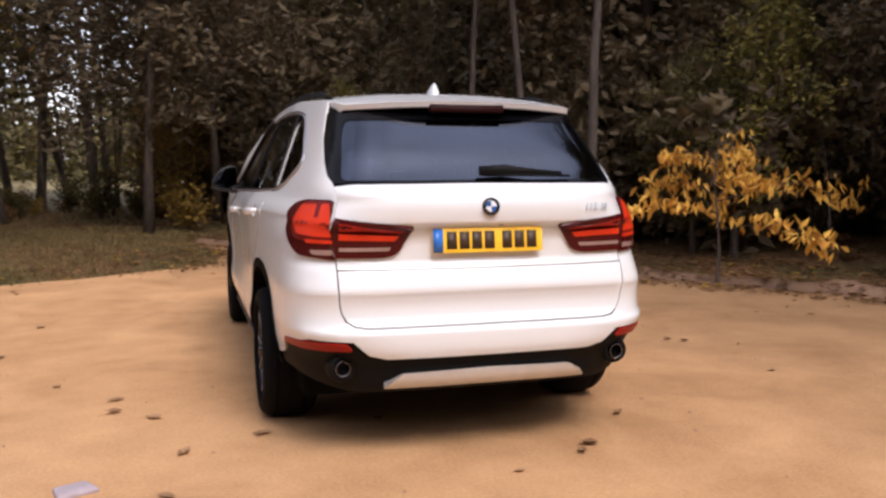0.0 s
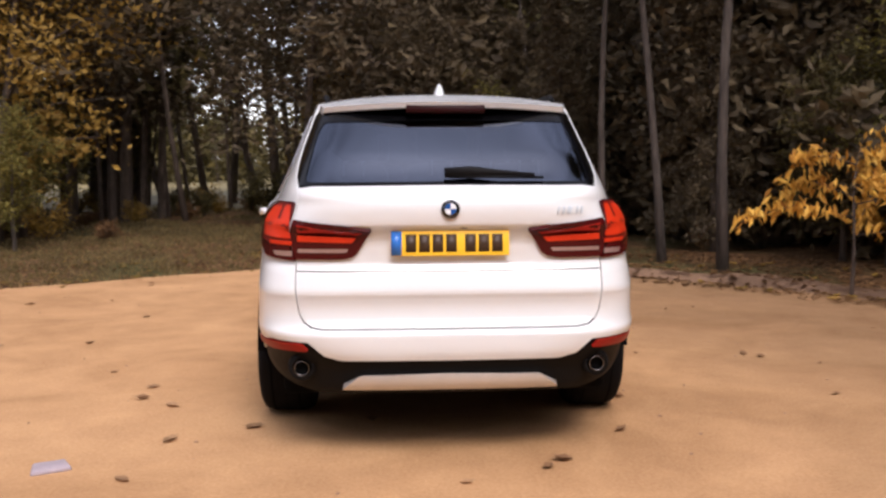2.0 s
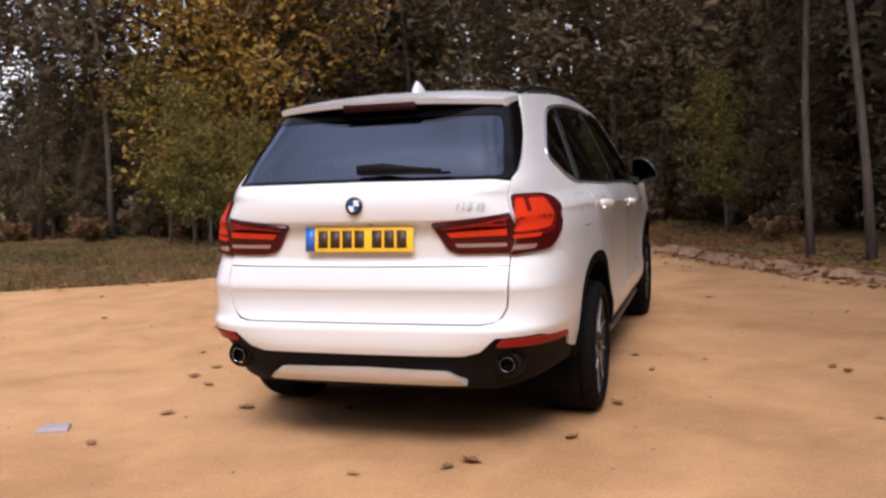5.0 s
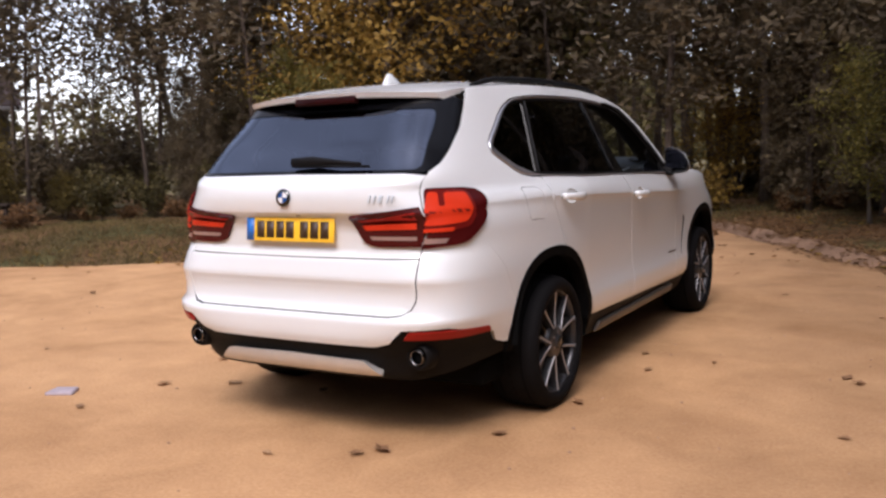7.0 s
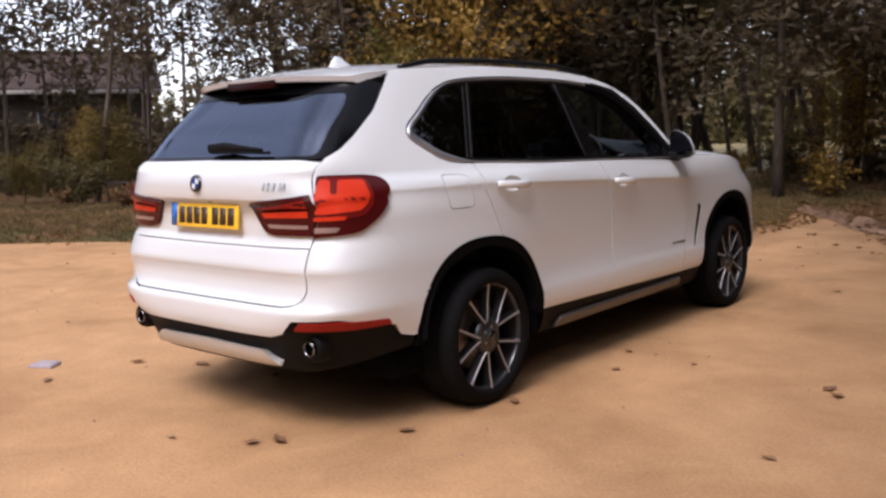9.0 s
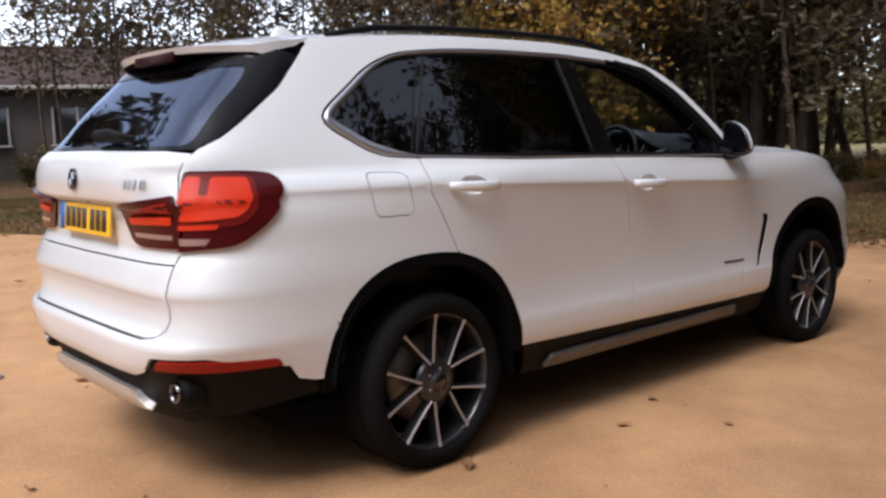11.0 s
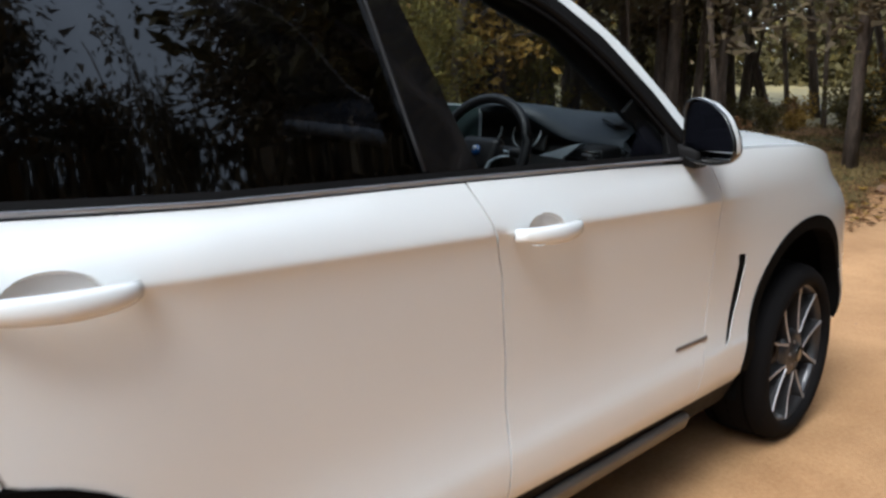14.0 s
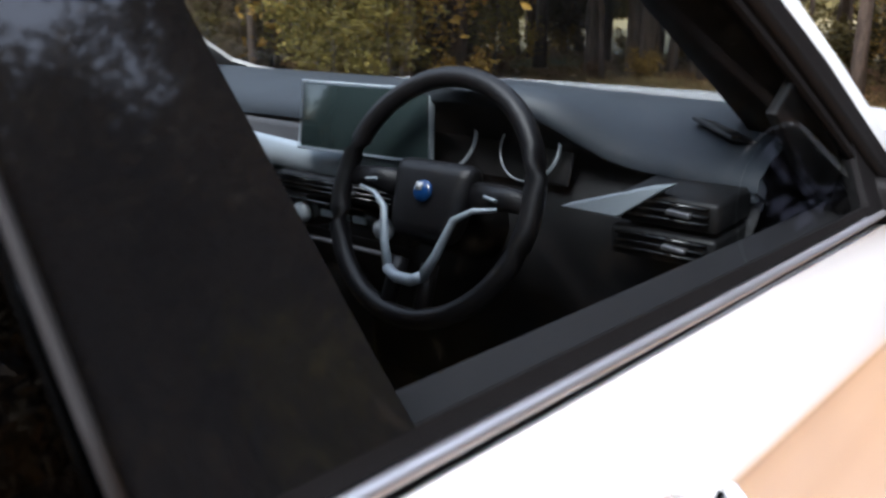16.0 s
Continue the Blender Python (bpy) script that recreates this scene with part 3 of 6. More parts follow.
def yard_mesh():
    """The sand, a little uneven, with a ragged edge that runs out under the bank."""
    bm = bmesh.new()
    rim = []
    m = len(YARD)
    for i in range(m):
        p0, p1, p2, p3 = (Vector(YARD[k % m]) for k in (i - 1, i, i + 1, i + 2))
        n = max(2, int((p2 - p1).length / 0.35))
        for k in range(n):
            t = k / n
            c = 0.5 * ((2 * p1) + (p2 - p0) * t + (2 * p0 - 5 * p1 + 4 * p2 - p3) * t * t + (3 * p1 - p0 - 3 * p2 + p3) * t ** 3)
            w = 0.16 * noise.noise(Vector((c.x * 0.9, c.y * 0.9, 2))) + 0.06 * noise.noise(Vector((c.x * 4, c.y * 4, 7)))
            d = (p2 - p1).normalized()
            rim.append((c.x + d.y * w, c.y - d.x * w))
    arr = np.array(rim)
    gx, gy = np.meshgrid(np.arange(-18, 9, 0.4), np.arange(-14.6, 25, 0.4))
    pts = np.c_[gx.ravel(), gy.ravel()]
    hit = np.zeros(len(pts), bool)
    for (x0, y0), (x1, y1) in zip(rim, rim[1:] + rim[:1]):
        if y0 != y1:
            hit ^= ((y0 > pts[:, 1]) != (y1 > pts[:, 1])) & (pts[:, 0] < (x1 - x0) * (pts[:, 1] - y0) / (y1 - y0) + x0)
    pts = pts[hit]
    far = np.ones(len(pts), bool)
    for k in range(0, len(arr), 64):
        far &= (np.linalg.norm(pts[:, None] - arr[None, k:k + 64], axis=2) > 0.2).all(1)
    flat = [Vector(p) for p in rim] + [Vector(p) for p in pts[far]]
    vs, es, fs, *_ = delaunay_2d_cdt(flat, [(i, (i + 1) % len(rim)) for i in range(len(rim))], [], 1, 1e-6)
    me = bpy.data.meshes.new("yard")
    me.from_pydata([(v[0], v[1], 0.0 if max(abs(v[0]), abs(v[1] - 2)) < 3.2 else 0.012 * noise.noise(Vector((v[0] * 0.5, v[1] * 0.5, 3)))) for v in vs], [], fs)
    for p in me.polygons:
        p.use_smooth = True
    if me.polygons[0].normal.z < 0:
        me.flip_normals()
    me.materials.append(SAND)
    return me


tagged(new("yard", yard_mesh()), "pale orange sand and fine gravel of an open yard", "ground", kind="structure")

BANK_EARTH = plain("pale_bank_earth", (0.20, 0.122, 0.078), 0.95, 0, 0.45, 1.3, 30, 0.8, 0, 0.02, 0.1)


def ridge_mesh(line, wide, high):
    """A low uneven ridge of earth along a line in the plan."""
    vs, fs, rows = [], [], 0
    for (x0, y0), (x1, y1) in zip(line, line[1:]):
        d = Vector((x1 - x0, y1 - y0))
        n = max(2, int(d.length / 0.16))
        for k in range(n):
            x, y = x0 + d.x * k / n, y0 + d.y * k / n
            px, py = d.y / d.length, -d.x / d.length
            h = high * (1 + 0.6 * noise.noise(Vector((x * 1.7, y * 1.7, 9))))
            off = 0.10 * noise.noise(Vector((x * 1.1, y * 1.1, 4)))
            for u, z in ((-0.5, -0.05), (-0.32, 0.35), (-0.1, 0.9), (0.08, 1.0), (0.3, 0.6), (0.5, 0.0)):
                vs.append((x + px * (u * wide + off), y + py * (u * wide + off), z * h + 0.02 * noise.noise(Vector((x * 6, y * 6, u * 9)))))
            rows += 1
    for i in range(rows - 1):
        fs += [(i * 6 + j, i * 6 + j + 1, i * 6 + j + 7, i * 6 + j + 6) for j in range(5)]
    me = bpy.data.meshes.new("earth_bank")
    me.from_pydata(vs, [], fs)
    me.materials.append(BANK_EARTH)
    return smooth(me)


RIDGE = [(-1.0, 11.7), (-0.05, 10.5), (1.0, 8.9), (1.95, 7.4), (2.75, 6.45), (3.95, 5.45), (5.35, 3.55), (7.3, 1.0)]
tagged(new("earth_bank", ridge_mesh(RIDGE, 0.50, 0.10)), "low ridge of pale bare earth along the edge of the wood", "bank", kind="structure")

# ---- trees ----
BARK_DARK = bark("dark_bark", (0.042, 0.029, 0.021), (0.130, 0.094, 0.070))
BARK_PALE = bark("pale_bark", (0.050, 0.040, 0.032), (0.150, 0.120, 0.097))
BARK_MID = bark("grey_brown_bark", (0.034, 0.026, 0.021), (0.090, 0.070, 0.056))
# lightened and browned: the haze over the dark wood is in this colour
NEEDLES = leafy("hazed_conifer_needles", (0.056, 0.040, 0.026), (0.105, 0.078, 0.043), (0.170, 0.125, 0.064))
OLIVE = leafy("olive_autumn_leaves", (0.036, 0.031, 0.014), (0.086, 0.072, 0.025), (0.165, 0.126, 0.038))
YELLOW_LEAF = leafy("yellow_autumn_leaves", (0.115, 0.071, 0.016), (0.29, 0.170, 0.032), (0.44, 0.275, 0.056))
ORANGE_LEAF = leafy("orange_chestnut_leaves", (0.34, 0.13, 0.020), (0.72, 0.36, 0.045), (0.90, 0.58, 0.12), 3)
AMBER_LEAF = leafy("olive_amber_leaves", (0.040, 0.030, 0.009), (0.115, 0.083, 0.020), (0.22, 0.155, 0.036))
BROWN_LEAF = leafy("brown_bracken", (0.06, 0.030, 0.014), (0.17, 0.086, 0.036), (0.30, 0.17, 0.07))
GREEN_LEAF = leafy("fresh_green_leaves", (0.062, 0.058, 0.014), (0.155, 0.135, 0.030), (0.30, 0.235, 0.055))
rng = np.random.default_rng(11)


def leaves_mesh(name, places, size, material, droop=0.3, slim=0.42, fold=0.25, r=rng, pointed=False):
    """One small folded leaf of four points at each place, or a pointed spray of three."""
    n = len(places)
    d = r.normal(size=(n, 3))
    d[:, 2] = d[:, 2] * 0.6 - droop
    d /= np.linalg.norm(d, axis=1)[:, None]
    u = np.cross(d, r.normal(size=(n, 3)))
    u /= np.linalg.norm(u, axis=1)[:, None] + 1e-9
    k = np.cross(d, u)
    s = size * r.uniform(0.6, 1.35, n)[:, None]
    a, b, c, e = places - d * s * 0.5, places + u * s * slim * 0.5 + k * s * fold * 0.3, places + d * s * 0.5, places - u * s * slim * 0.5 + k * s * fold * 0.3
    if pointed:
        vs = np.stack([a + u * s * slim * 0.5, c, a - u * s * slim * 0.5], 1).reshape(-1, 3)
        fs = np.arange(n)[:, None] * 3 + [0, 1, 2]
    else:
        vs = np.stack([a, b, c, e], 1).reshape(-1, 3)
        i = np.arange(n)[:, None] * 4
        fs = np.concatenate([i + [0, 1, 2], i + [0, 2, 3]], 0)
    me = bpy.data.meshes.new(name)
    me.from_pydata(vs.tolist(), [], fs.tolist())
    me.materials.append(material)
    return me


def trunk_path(h, lean, wob, r):
    return [(lean[0] * t * h + wob * math.sin(3.1 * t + r) * t, lean[1] * t * h + wob * math.cos(2.3 * t + 2 * r) * t, h * t) for t in (k / 9 for k in range(10))]


def make_tree(kind, label, height, radius, bark_mat, leaf_mat, low, spread, leaves, size, seed, cone=0.0, limbs=26, clump=0.38, droop=0.3, slim=0.42, rise=0.25, pointed=False):
    """A tapered trunk with limbs, and a crown of leaf clumps along them; low: height of the lowest limb; cone: how much the crown narrows upwards."""
    r = np.random.default_rng(seed)
    root = tagged(new(kind), label, "tree")
    path = trunk_path(height, r.normal(size=2) * 0.03, 0.18 + 0.25 * (radius < 0.11), seed)
    pieces = [sweep([(p[0], p[1], p[2] - (0.25 if k == 0 else 0)) for k, p in enumerate(path)], [radius * (1.25 if k == 0 else 1 - 0.9 * k / 9) for k in range(10)], 9)]
    spots = []
    for k in range(limbs):
        t = (low + (height * 0.96 - low) * ((k + r.uniform(0, 0.8)) / limbs)) / height
        i = min(8, int(t * 9))
        p = Vector(path[i]).lerp(Vector(path[i + 1]), t * 9 - i)
        a = k * 2.4 + r.uniform(-0.5, 0.5)
        up = (t * height - low) / max(0.1, height - low)
        ln = spread * r.uniform(0.65, 1.15) * ((1 - up) ** 0.8 * cone + (1 - cone) * math.sin(math.pi * min(0.97, 0.25 + 0.72 * up)))
        tip = p + Vector((math.cos(a) * ln, math.sin(a) * ln, ln * (rise + 0.5 * up * (1 - cone) - 0.35 * cone)))
        midp = p.lerp(tip, 0.5) + Vector((0, 0, 0.12 * ln))
        lr = max(0.008, radius * 0.30 * (1 - 0.6 * up))
        pieces.append(sweep([p, midp, tip], [lr, lr * 0.6, lr * 0.2], 5))
        m = max(6, int(leaves / limbs * (0.5 + ln / spread)))
        s = r.beta(1.7, 1.1, m)[:, None]
        base = np.where(s < 0.5, np.array(p) + (np.array(midp) - np.array(p)) * s * 2, np.array(midp) + (np.array(tip) - np.array(midp)) * (s * 2 - 1))
        centre = r.normal(size=(max(1, m // 14), 3))
        spots.append(base + np.repeat(centre, 15, 0)[:m] * clump * (0.35 + 0.5 * s) + r.normal(size=(m, 3)) * clump * 0.32 if len(np.repeat(centre, 15, 0)) >= m else base + r.normal(size=(m, 3)) * clump * 0.5)
    part("trunk", pieces[0], bark_mat, root)
    tagged(part("branchwork", joined(*pieces[1:]), bark_mat, root), kind="stuff")
    part("crown", leaves_mesh("crown", np.concatenate(spots), size, leaf_mat, droop, slim, r=r, pointed=pointed), leaf_mat, root)
    return root


def plant(model, spots, group, sway=2, r=np.random.default_rng(5)):
    """The first stands at the first spot, copies at the others; each turned and sized a little differently."""
    for k, (x, y, s) in enumerate(spots):
        m = pose(x, y, max(0.0, ground_z(x, y)) - 0.03, r.uniform(-sway, sway), r.uniform(-sway, sway), r.uniform(0, 360)) @ Matrix.Diagonal((s, s, s * r.uniform(0.92, 1.12), 1))
        if k == 0:
            model.matrix_basis = m
            model["group"] = group
        else:
            copy_thing(model, m)


def belt_spots(x0, x1, y0, y1, n, seed, least=1.0, size=(0.8, 1.2), far=99, apart=1.3):
    """Scattered places within a stretch of the plan that keep off the yard and off each other; on some bearings from
    the side windows trees are capped to fit the sky reflected there.
    """
    r = np.random.default_rng(seed)
    out = []
    for _ in range(n * 40):
        if len(out) >= n:
            break
        x, y = r.uniform(x0, x1), r.uniform(y0, y1)
        if least < yard_distance(x, y) < far and all(math.hypot(x - a, y - b) > apart for a, b, _ in out):
            s = r.uniform(*size)
            # height cap by bearing from the side windows, fitted to their reflection
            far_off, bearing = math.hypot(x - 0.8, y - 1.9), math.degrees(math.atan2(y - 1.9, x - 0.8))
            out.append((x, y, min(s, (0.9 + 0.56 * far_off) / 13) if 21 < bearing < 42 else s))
    return out


# dark conifers close behind the right bank and round the yard
spruce = make_tree("conifer", "dark green conifer with dense drooping boughs at the yard's edge", 11, 0.16, BARK_DARK, NEEDLES, 0.9, 2.3, 11500, 0.19, 3, 0.85, 44, 0.30, 0.45, 0.46, 0.05, True)
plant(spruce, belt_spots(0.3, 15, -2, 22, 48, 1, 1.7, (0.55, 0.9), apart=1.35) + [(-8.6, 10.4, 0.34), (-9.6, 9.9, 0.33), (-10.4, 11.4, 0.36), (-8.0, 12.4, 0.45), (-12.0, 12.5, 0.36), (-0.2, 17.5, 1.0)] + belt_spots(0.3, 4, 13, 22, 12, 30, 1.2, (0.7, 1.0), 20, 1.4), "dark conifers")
tall = make_tree("tall_dark_tree", "tall dark tree with a full dense crown", 13, 0.2, BARK_DARK, NEEDLES, 1.6, 3.4, 16000, 0.19, 15, 0.25, 36, 0.5, 0.3, 0.52, 0.2, True)
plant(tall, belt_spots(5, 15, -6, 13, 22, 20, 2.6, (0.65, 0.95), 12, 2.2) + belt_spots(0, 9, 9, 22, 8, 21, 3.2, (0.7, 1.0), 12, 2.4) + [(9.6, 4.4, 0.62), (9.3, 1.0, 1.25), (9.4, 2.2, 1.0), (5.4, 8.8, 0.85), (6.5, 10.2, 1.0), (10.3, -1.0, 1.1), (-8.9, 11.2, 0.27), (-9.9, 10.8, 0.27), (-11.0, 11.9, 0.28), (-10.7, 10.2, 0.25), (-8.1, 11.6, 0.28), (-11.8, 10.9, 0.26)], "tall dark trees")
pine = make_tree("pine_tree", "tall pine with a bare dark trunk and sparse dark needles", 13, 0.105, BARK_DARK, NEEDLES, 2.2, 2.6, 8000, 0.20, 9, 0.3, 30, 0.42, 0.2, 0.44, 0.15, True)
plant(pine, [(-6.5, 11.2, 1.0), (-8.7, 12.2, 1.0), (-8.6, 16.2, 1.1), (-1.9, 13.0, 0.85), (-6.5, 16.4, 0.9), (-0.6, 15.2, 0.95)] + belt_spots(-26, 14, -30, -16, 16, 4, 2, apart=3), "pines at the back")
bare = make_tree("thin_pine", "thin leaning pine with a bare trunk", 9, 0.062, BARK_DARK, NEEDLES, 2.9, 1.5, 1650, 0.19, 27, 0.2, 16, 0.5, 0.2, 0.46, 0.3, True)
plant(bare, belt_spots(-11, -1.5, 13.5, 22, 17, 23, 2.5, (0.8, 1.2), 14, 1.2) + [s for s in belt_spots(-24, -10, 5, 14, 17, 24, 4.2, (0.9, 1.3), 14, 1.1) if not (-13.7 < s[0] < -11.5 and 6.4 < s[1] < 8.6)] + [(-9.7, 10.6, 1.15), (-9.0, 10.9, 1.05), (-8.9, 9.6, 1.1), (-13.4, 11.4, 1.2), (-14.6, 13.2, 1.3), (-12.6, 12.4, 1.2)], "thin pines", 7)
leaning = make_tree("leaning_pine", "leaning dark pine trunk with a high thin crown", 11, 0.125, BARK_DARK, NEEDLES, 4.2, 2.4, 4600, 0.21, 29, 0.2, 18, 0.5, 0.2, 0.46, 0.3, True)
plant(leaning, [(-8.4, 20.4, 1.0), (-7.3, 20.9, 0.9), (-6.6, 21.4, 1.0), (-5.6, 21.7, 0.9), (-5.0, 22.3, 1.0), (-9.8, 19.6, 0.9), (-4.2, 22.6, 0.9)], "leaning pines", 15)
slim_tree = make_tree("young_tree", "slender pale-trunked tree with few high leaves", 8, 0.048, BARK_MID, OLIVE, 3.2, 1.5, 900, 0.20, 21, 0.2, 18, 0.35, 0.3, 0.5, 0.5)
plant(slim_tree, [(2.56, 7.8, 1.05), (3.13, 7.1, 1.1), (3.6, 6.3, 1.3)] + belt_spots(0, 12, 0, 16, 6, 6, 1.2, apart=1.6), "slender trees on the bank")
olive = make_tree("autumn_tree", "broad-leaved tree turning olive and yellow", 8.5, 0.13, BARK_DARK, OLIVE, 1.3, 2.6, 9500, 0.15, 33, 0.15, 34, 0.42, 0.4, 0.62, 0.35, True)
plant(olive, [(-11.2, 12.0, 0.5), (-7.2, 17.8, 1.0), (5.2, 6.6, 0.6)] + belt_spots(1, 14, 2, 20, 9, 9, 2.8, apart=2.4) + belt_spots(8, 20, -14, 2, 10, 10, 2.0, apart=2.2) + belt_spots(-28, -16, -14, -2, 6, 12, 2.5, apart=3), "autumn trees")
gold = make_tree("yellow_tree", "small tree with yellow autumn leaves", 6.5, 0.09, BARK_DARK, YELLOW_LEAF, 0.8, 2.0, 6500, 0.125, 41, 0.1, 28, 0.38, 0.4, 0.5, 0.35)
plant(gold, [(-6.3, 9.9, 1.0), (-7.4, 10.7, 0.95), (-17.0, 8.8, 0.30), (-18.2, 9.4, 0.30), (-1.6, 15.5, 0.5)] + belt_spots(9, 18, -8, 6, 4, 14, 2.0), "yellow trees")
green = make_tree("green_tree", "young tree with fresh green and yellow leaves", 5.5, 0.08, BARK_PALE, GREEN_LEAF, 1.0, 1.7, 4800, 0.13, 52, 0.1, 24, 0.36, 0.4, 0.5, 0.35)
plant(green, [(5.5, 6.1, 0.6), (-5.6, 8.9, 0.6), (-6.3, 8.7, 0.55), (-7.8, 9.8, 0.9), (-6.9, 9.2, 0.8), (-6.4, 11.9, 0.7), (1.6, 11.0, 0.7)], "green trees")


# undergrowth: dry bracken, seedlings, grass on the bank, leaves on the sand
def scatter(n, seed, lo, hi, test=None, box=(-26, 16, -16, 26)):
    r = np.random.default_rng(seed)
    out = []
    while len(out) < n:
        x, y = r.uniform(box[0], box[1]), r.uniform(box[2], box[3])
        d = yard_distance(x, y)
        if lo < d < hi and (test is None or test(x, y, d)):
            out.append((x, y))
    return out


def bush(kind, label, material, h, w, n, size, seed):
    r = np.random.default_rng(seed)
    root = tagged(new(kind), label, "shrub")
    stems = []
    pts = []
    for k in range(9):
        a, ln = r.uniform(0, 6.28), r.uniform(0.5, 1.0)
        tip = Vector((math.cos(a) * w * ln, math.sin(a) * w * ln, h * r.uniform(0.55, 1.0)))
        mid = Vector((tip.x * 0.35, tip.y * 0.35, tip.z * 0.65))
        stems.append(sweep([(0, 0, -0.05), mid, tip], [0.014, 0.009, 0.003], 5))
        s = r.uniform(0.25, 1.05, n // 9)[:, None]
        base = np.where(s < 0.5, np.array(mid) * s * 2, np.array(mid) + (np.array(tip) - np.array(mid)) * (s * 2 - 1))
        pts.append(base + np.clip(r.normal(size=(n // 9, 3)), -1.8, 1.8) * w * 0.17)
    st = joined(*stems)
    tagged(part("branchwork", st, BARK_DARK, root), kind="stuff")
    pts = np.concatenate(pts)
    pts[:, 2] = np.abs(pts[:, 2])
    part("foliage", leaves_mesh("foliage", pts, size, material, 0.2, 0.45, r=r), material, root)
    return root


bracken = bush("bracken_clump", "dry brown bracken clump under the trees", BROWN_LEAF, 0.8, 0.7, 700, 0.15, 61)
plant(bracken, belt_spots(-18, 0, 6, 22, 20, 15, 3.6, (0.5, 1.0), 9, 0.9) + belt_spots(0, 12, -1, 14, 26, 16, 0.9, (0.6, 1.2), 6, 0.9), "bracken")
dark_bush = bush("dark_shrub", "dark evergreen shrub under the trees", NEEDLES, 1.7, 1.1, 2400, 0.15, 67)
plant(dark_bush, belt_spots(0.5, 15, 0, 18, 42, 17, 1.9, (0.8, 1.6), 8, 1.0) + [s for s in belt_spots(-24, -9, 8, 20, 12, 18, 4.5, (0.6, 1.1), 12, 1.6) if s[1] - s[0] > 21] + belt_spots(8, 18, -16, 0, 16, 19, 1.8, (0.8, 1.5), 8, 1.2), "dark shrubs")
olive_bush = bush("autumn_shrub", "low shrub with olive and yellow leaves under the pines", YELLOW_LEAF, 1.5, 1.0, 900, 0.17, 77)
plant(olive_bush, [(-1.2, 13.4, 0.55), (-3.4, 18.6, 0.6), (-5.2, 19.8, 0.75), (-6.8, 18.7, 0.6), (-2.4, 20.6, 0.8), (-4.4, 17.3, 0.5), (-8.2, 18.9, 0.7)] + belt_spots(-14, -5, 9, 20, 6, 78, 3.6, (0.5, 0.9), 11, 1.5), "autumn shrubs")
brown_bush = bush("brown_shrub", "brown and olive shrub behind the grass", OLIVE, 2.0, 1.2, 1300, 0.18, 79)
low_tree = make_tree("low_autumn_tree", "low spreading tree with olive-yellow leaves on dark stems", 3.3, 0.06, BARK_DARK, AMBER_LEAF, 0.75, 1.7, 4600, 0.12, 83, 0.1, 26, 0.36, 0.3, 0.5, 0.2)
plant(low_tree, [(-14.2, 7.5, 0.55), (-15.6, 6.3, 0.58), (-13.6, 8.9, 0.48), (-16.6, 9.4, 0.62), (-17.6, 7.6, 0.62)], "low autumn trees")
plant(brown_bush, [(-3.0, 16.8, 0.6), (-4.6, 16.6, 0.55), (-1.4, 17.6, 0.6), (-2.2, 15.9, 0.5), (-5.4, 17.4, 0.6), (-3.8, 18.2, 0.65)] + belt_spots(-26, -9, 5, 16, 18, 80, 4.0, (0.7, 1.1), 11, 1.5), "brown shrubs")

# ---- the car ----
car = tagged(new("car"), "clean white large estate car with tinted rear windows parked on sand", "car")


def arch_points(hub, a0, a1, grow=0.0, n=14):
    """The squarish wheel opening."""
    cy, ry, rz, e = (0.997, 0.459, 0.466, 2.3) if hub < 2 else (3.934, 0.490, 0.500, 2.15)
    out = []
    for k in range(n + 1):
        c, s = math.cos(radians(a0 + (a1 - a0) * k / n)), math.sin(radians(a0 + (a1 - a0) * k / n))
        r = (abs(c) ** e + abs(s) ** e) ** (-1 / e)
        out.append((cy + (ry + grow) * r * c, HUB_Z + (rz + grow) * r * s))
    return out


def Y(*pairs):
    return [at_y(y, z) for y, z in pairs]


def X(*pairs):
    return [at_x(x, z) for x, z in pairs]


GAP = 0.0034
# window outline on the side
DLO = rounded(Y((0.622, 1.336), (0.838, 1.193), (1.032, 1.183), (1.5, 1.164), (2.08, 1.153), (2.6, 1.140), (3.06, 1.128), (2.90, 1.298), (2.74, 1.438), (2.56, 1.550),
               (2.36, 1.602), (2.0, 1.622), (1.6, 1.622), (1.262, 1.612), (1.028, 1.585), (0.887, 1.529)),
              [0.085, 0.10, 0.02, 0, 0, 0, 0.01, 0.1, 0.1, 0.1, 0.1, 0.1, 0.1, 0.1, 0.12, 0.1])
DLO_WIDE = inset(DLO, -0.002)
low_end = min(range(len(DLO)), key=lambda i: math.hypot(DLO[i][0] - at_y(1.0, 1.185)[0], DLO[i][1] - 1.185))
front_end = min(range(len(DLO)), key=lambda i: math.hypot(DLO[i][0] - at_y(3.06, 1.128)[0], DLO[i][1] - 1.128))
DLO_OUT = [DLO_WIDE[i] for i in range(low_end, -1, -1)] + [DLO_WIDE[i] for i in range(len(DLO) - 1, front_end - 1, -1)]
# rear wing with the roof frame and the windscreen post
r0 = arch_points(HUBS[0], 147, 70)
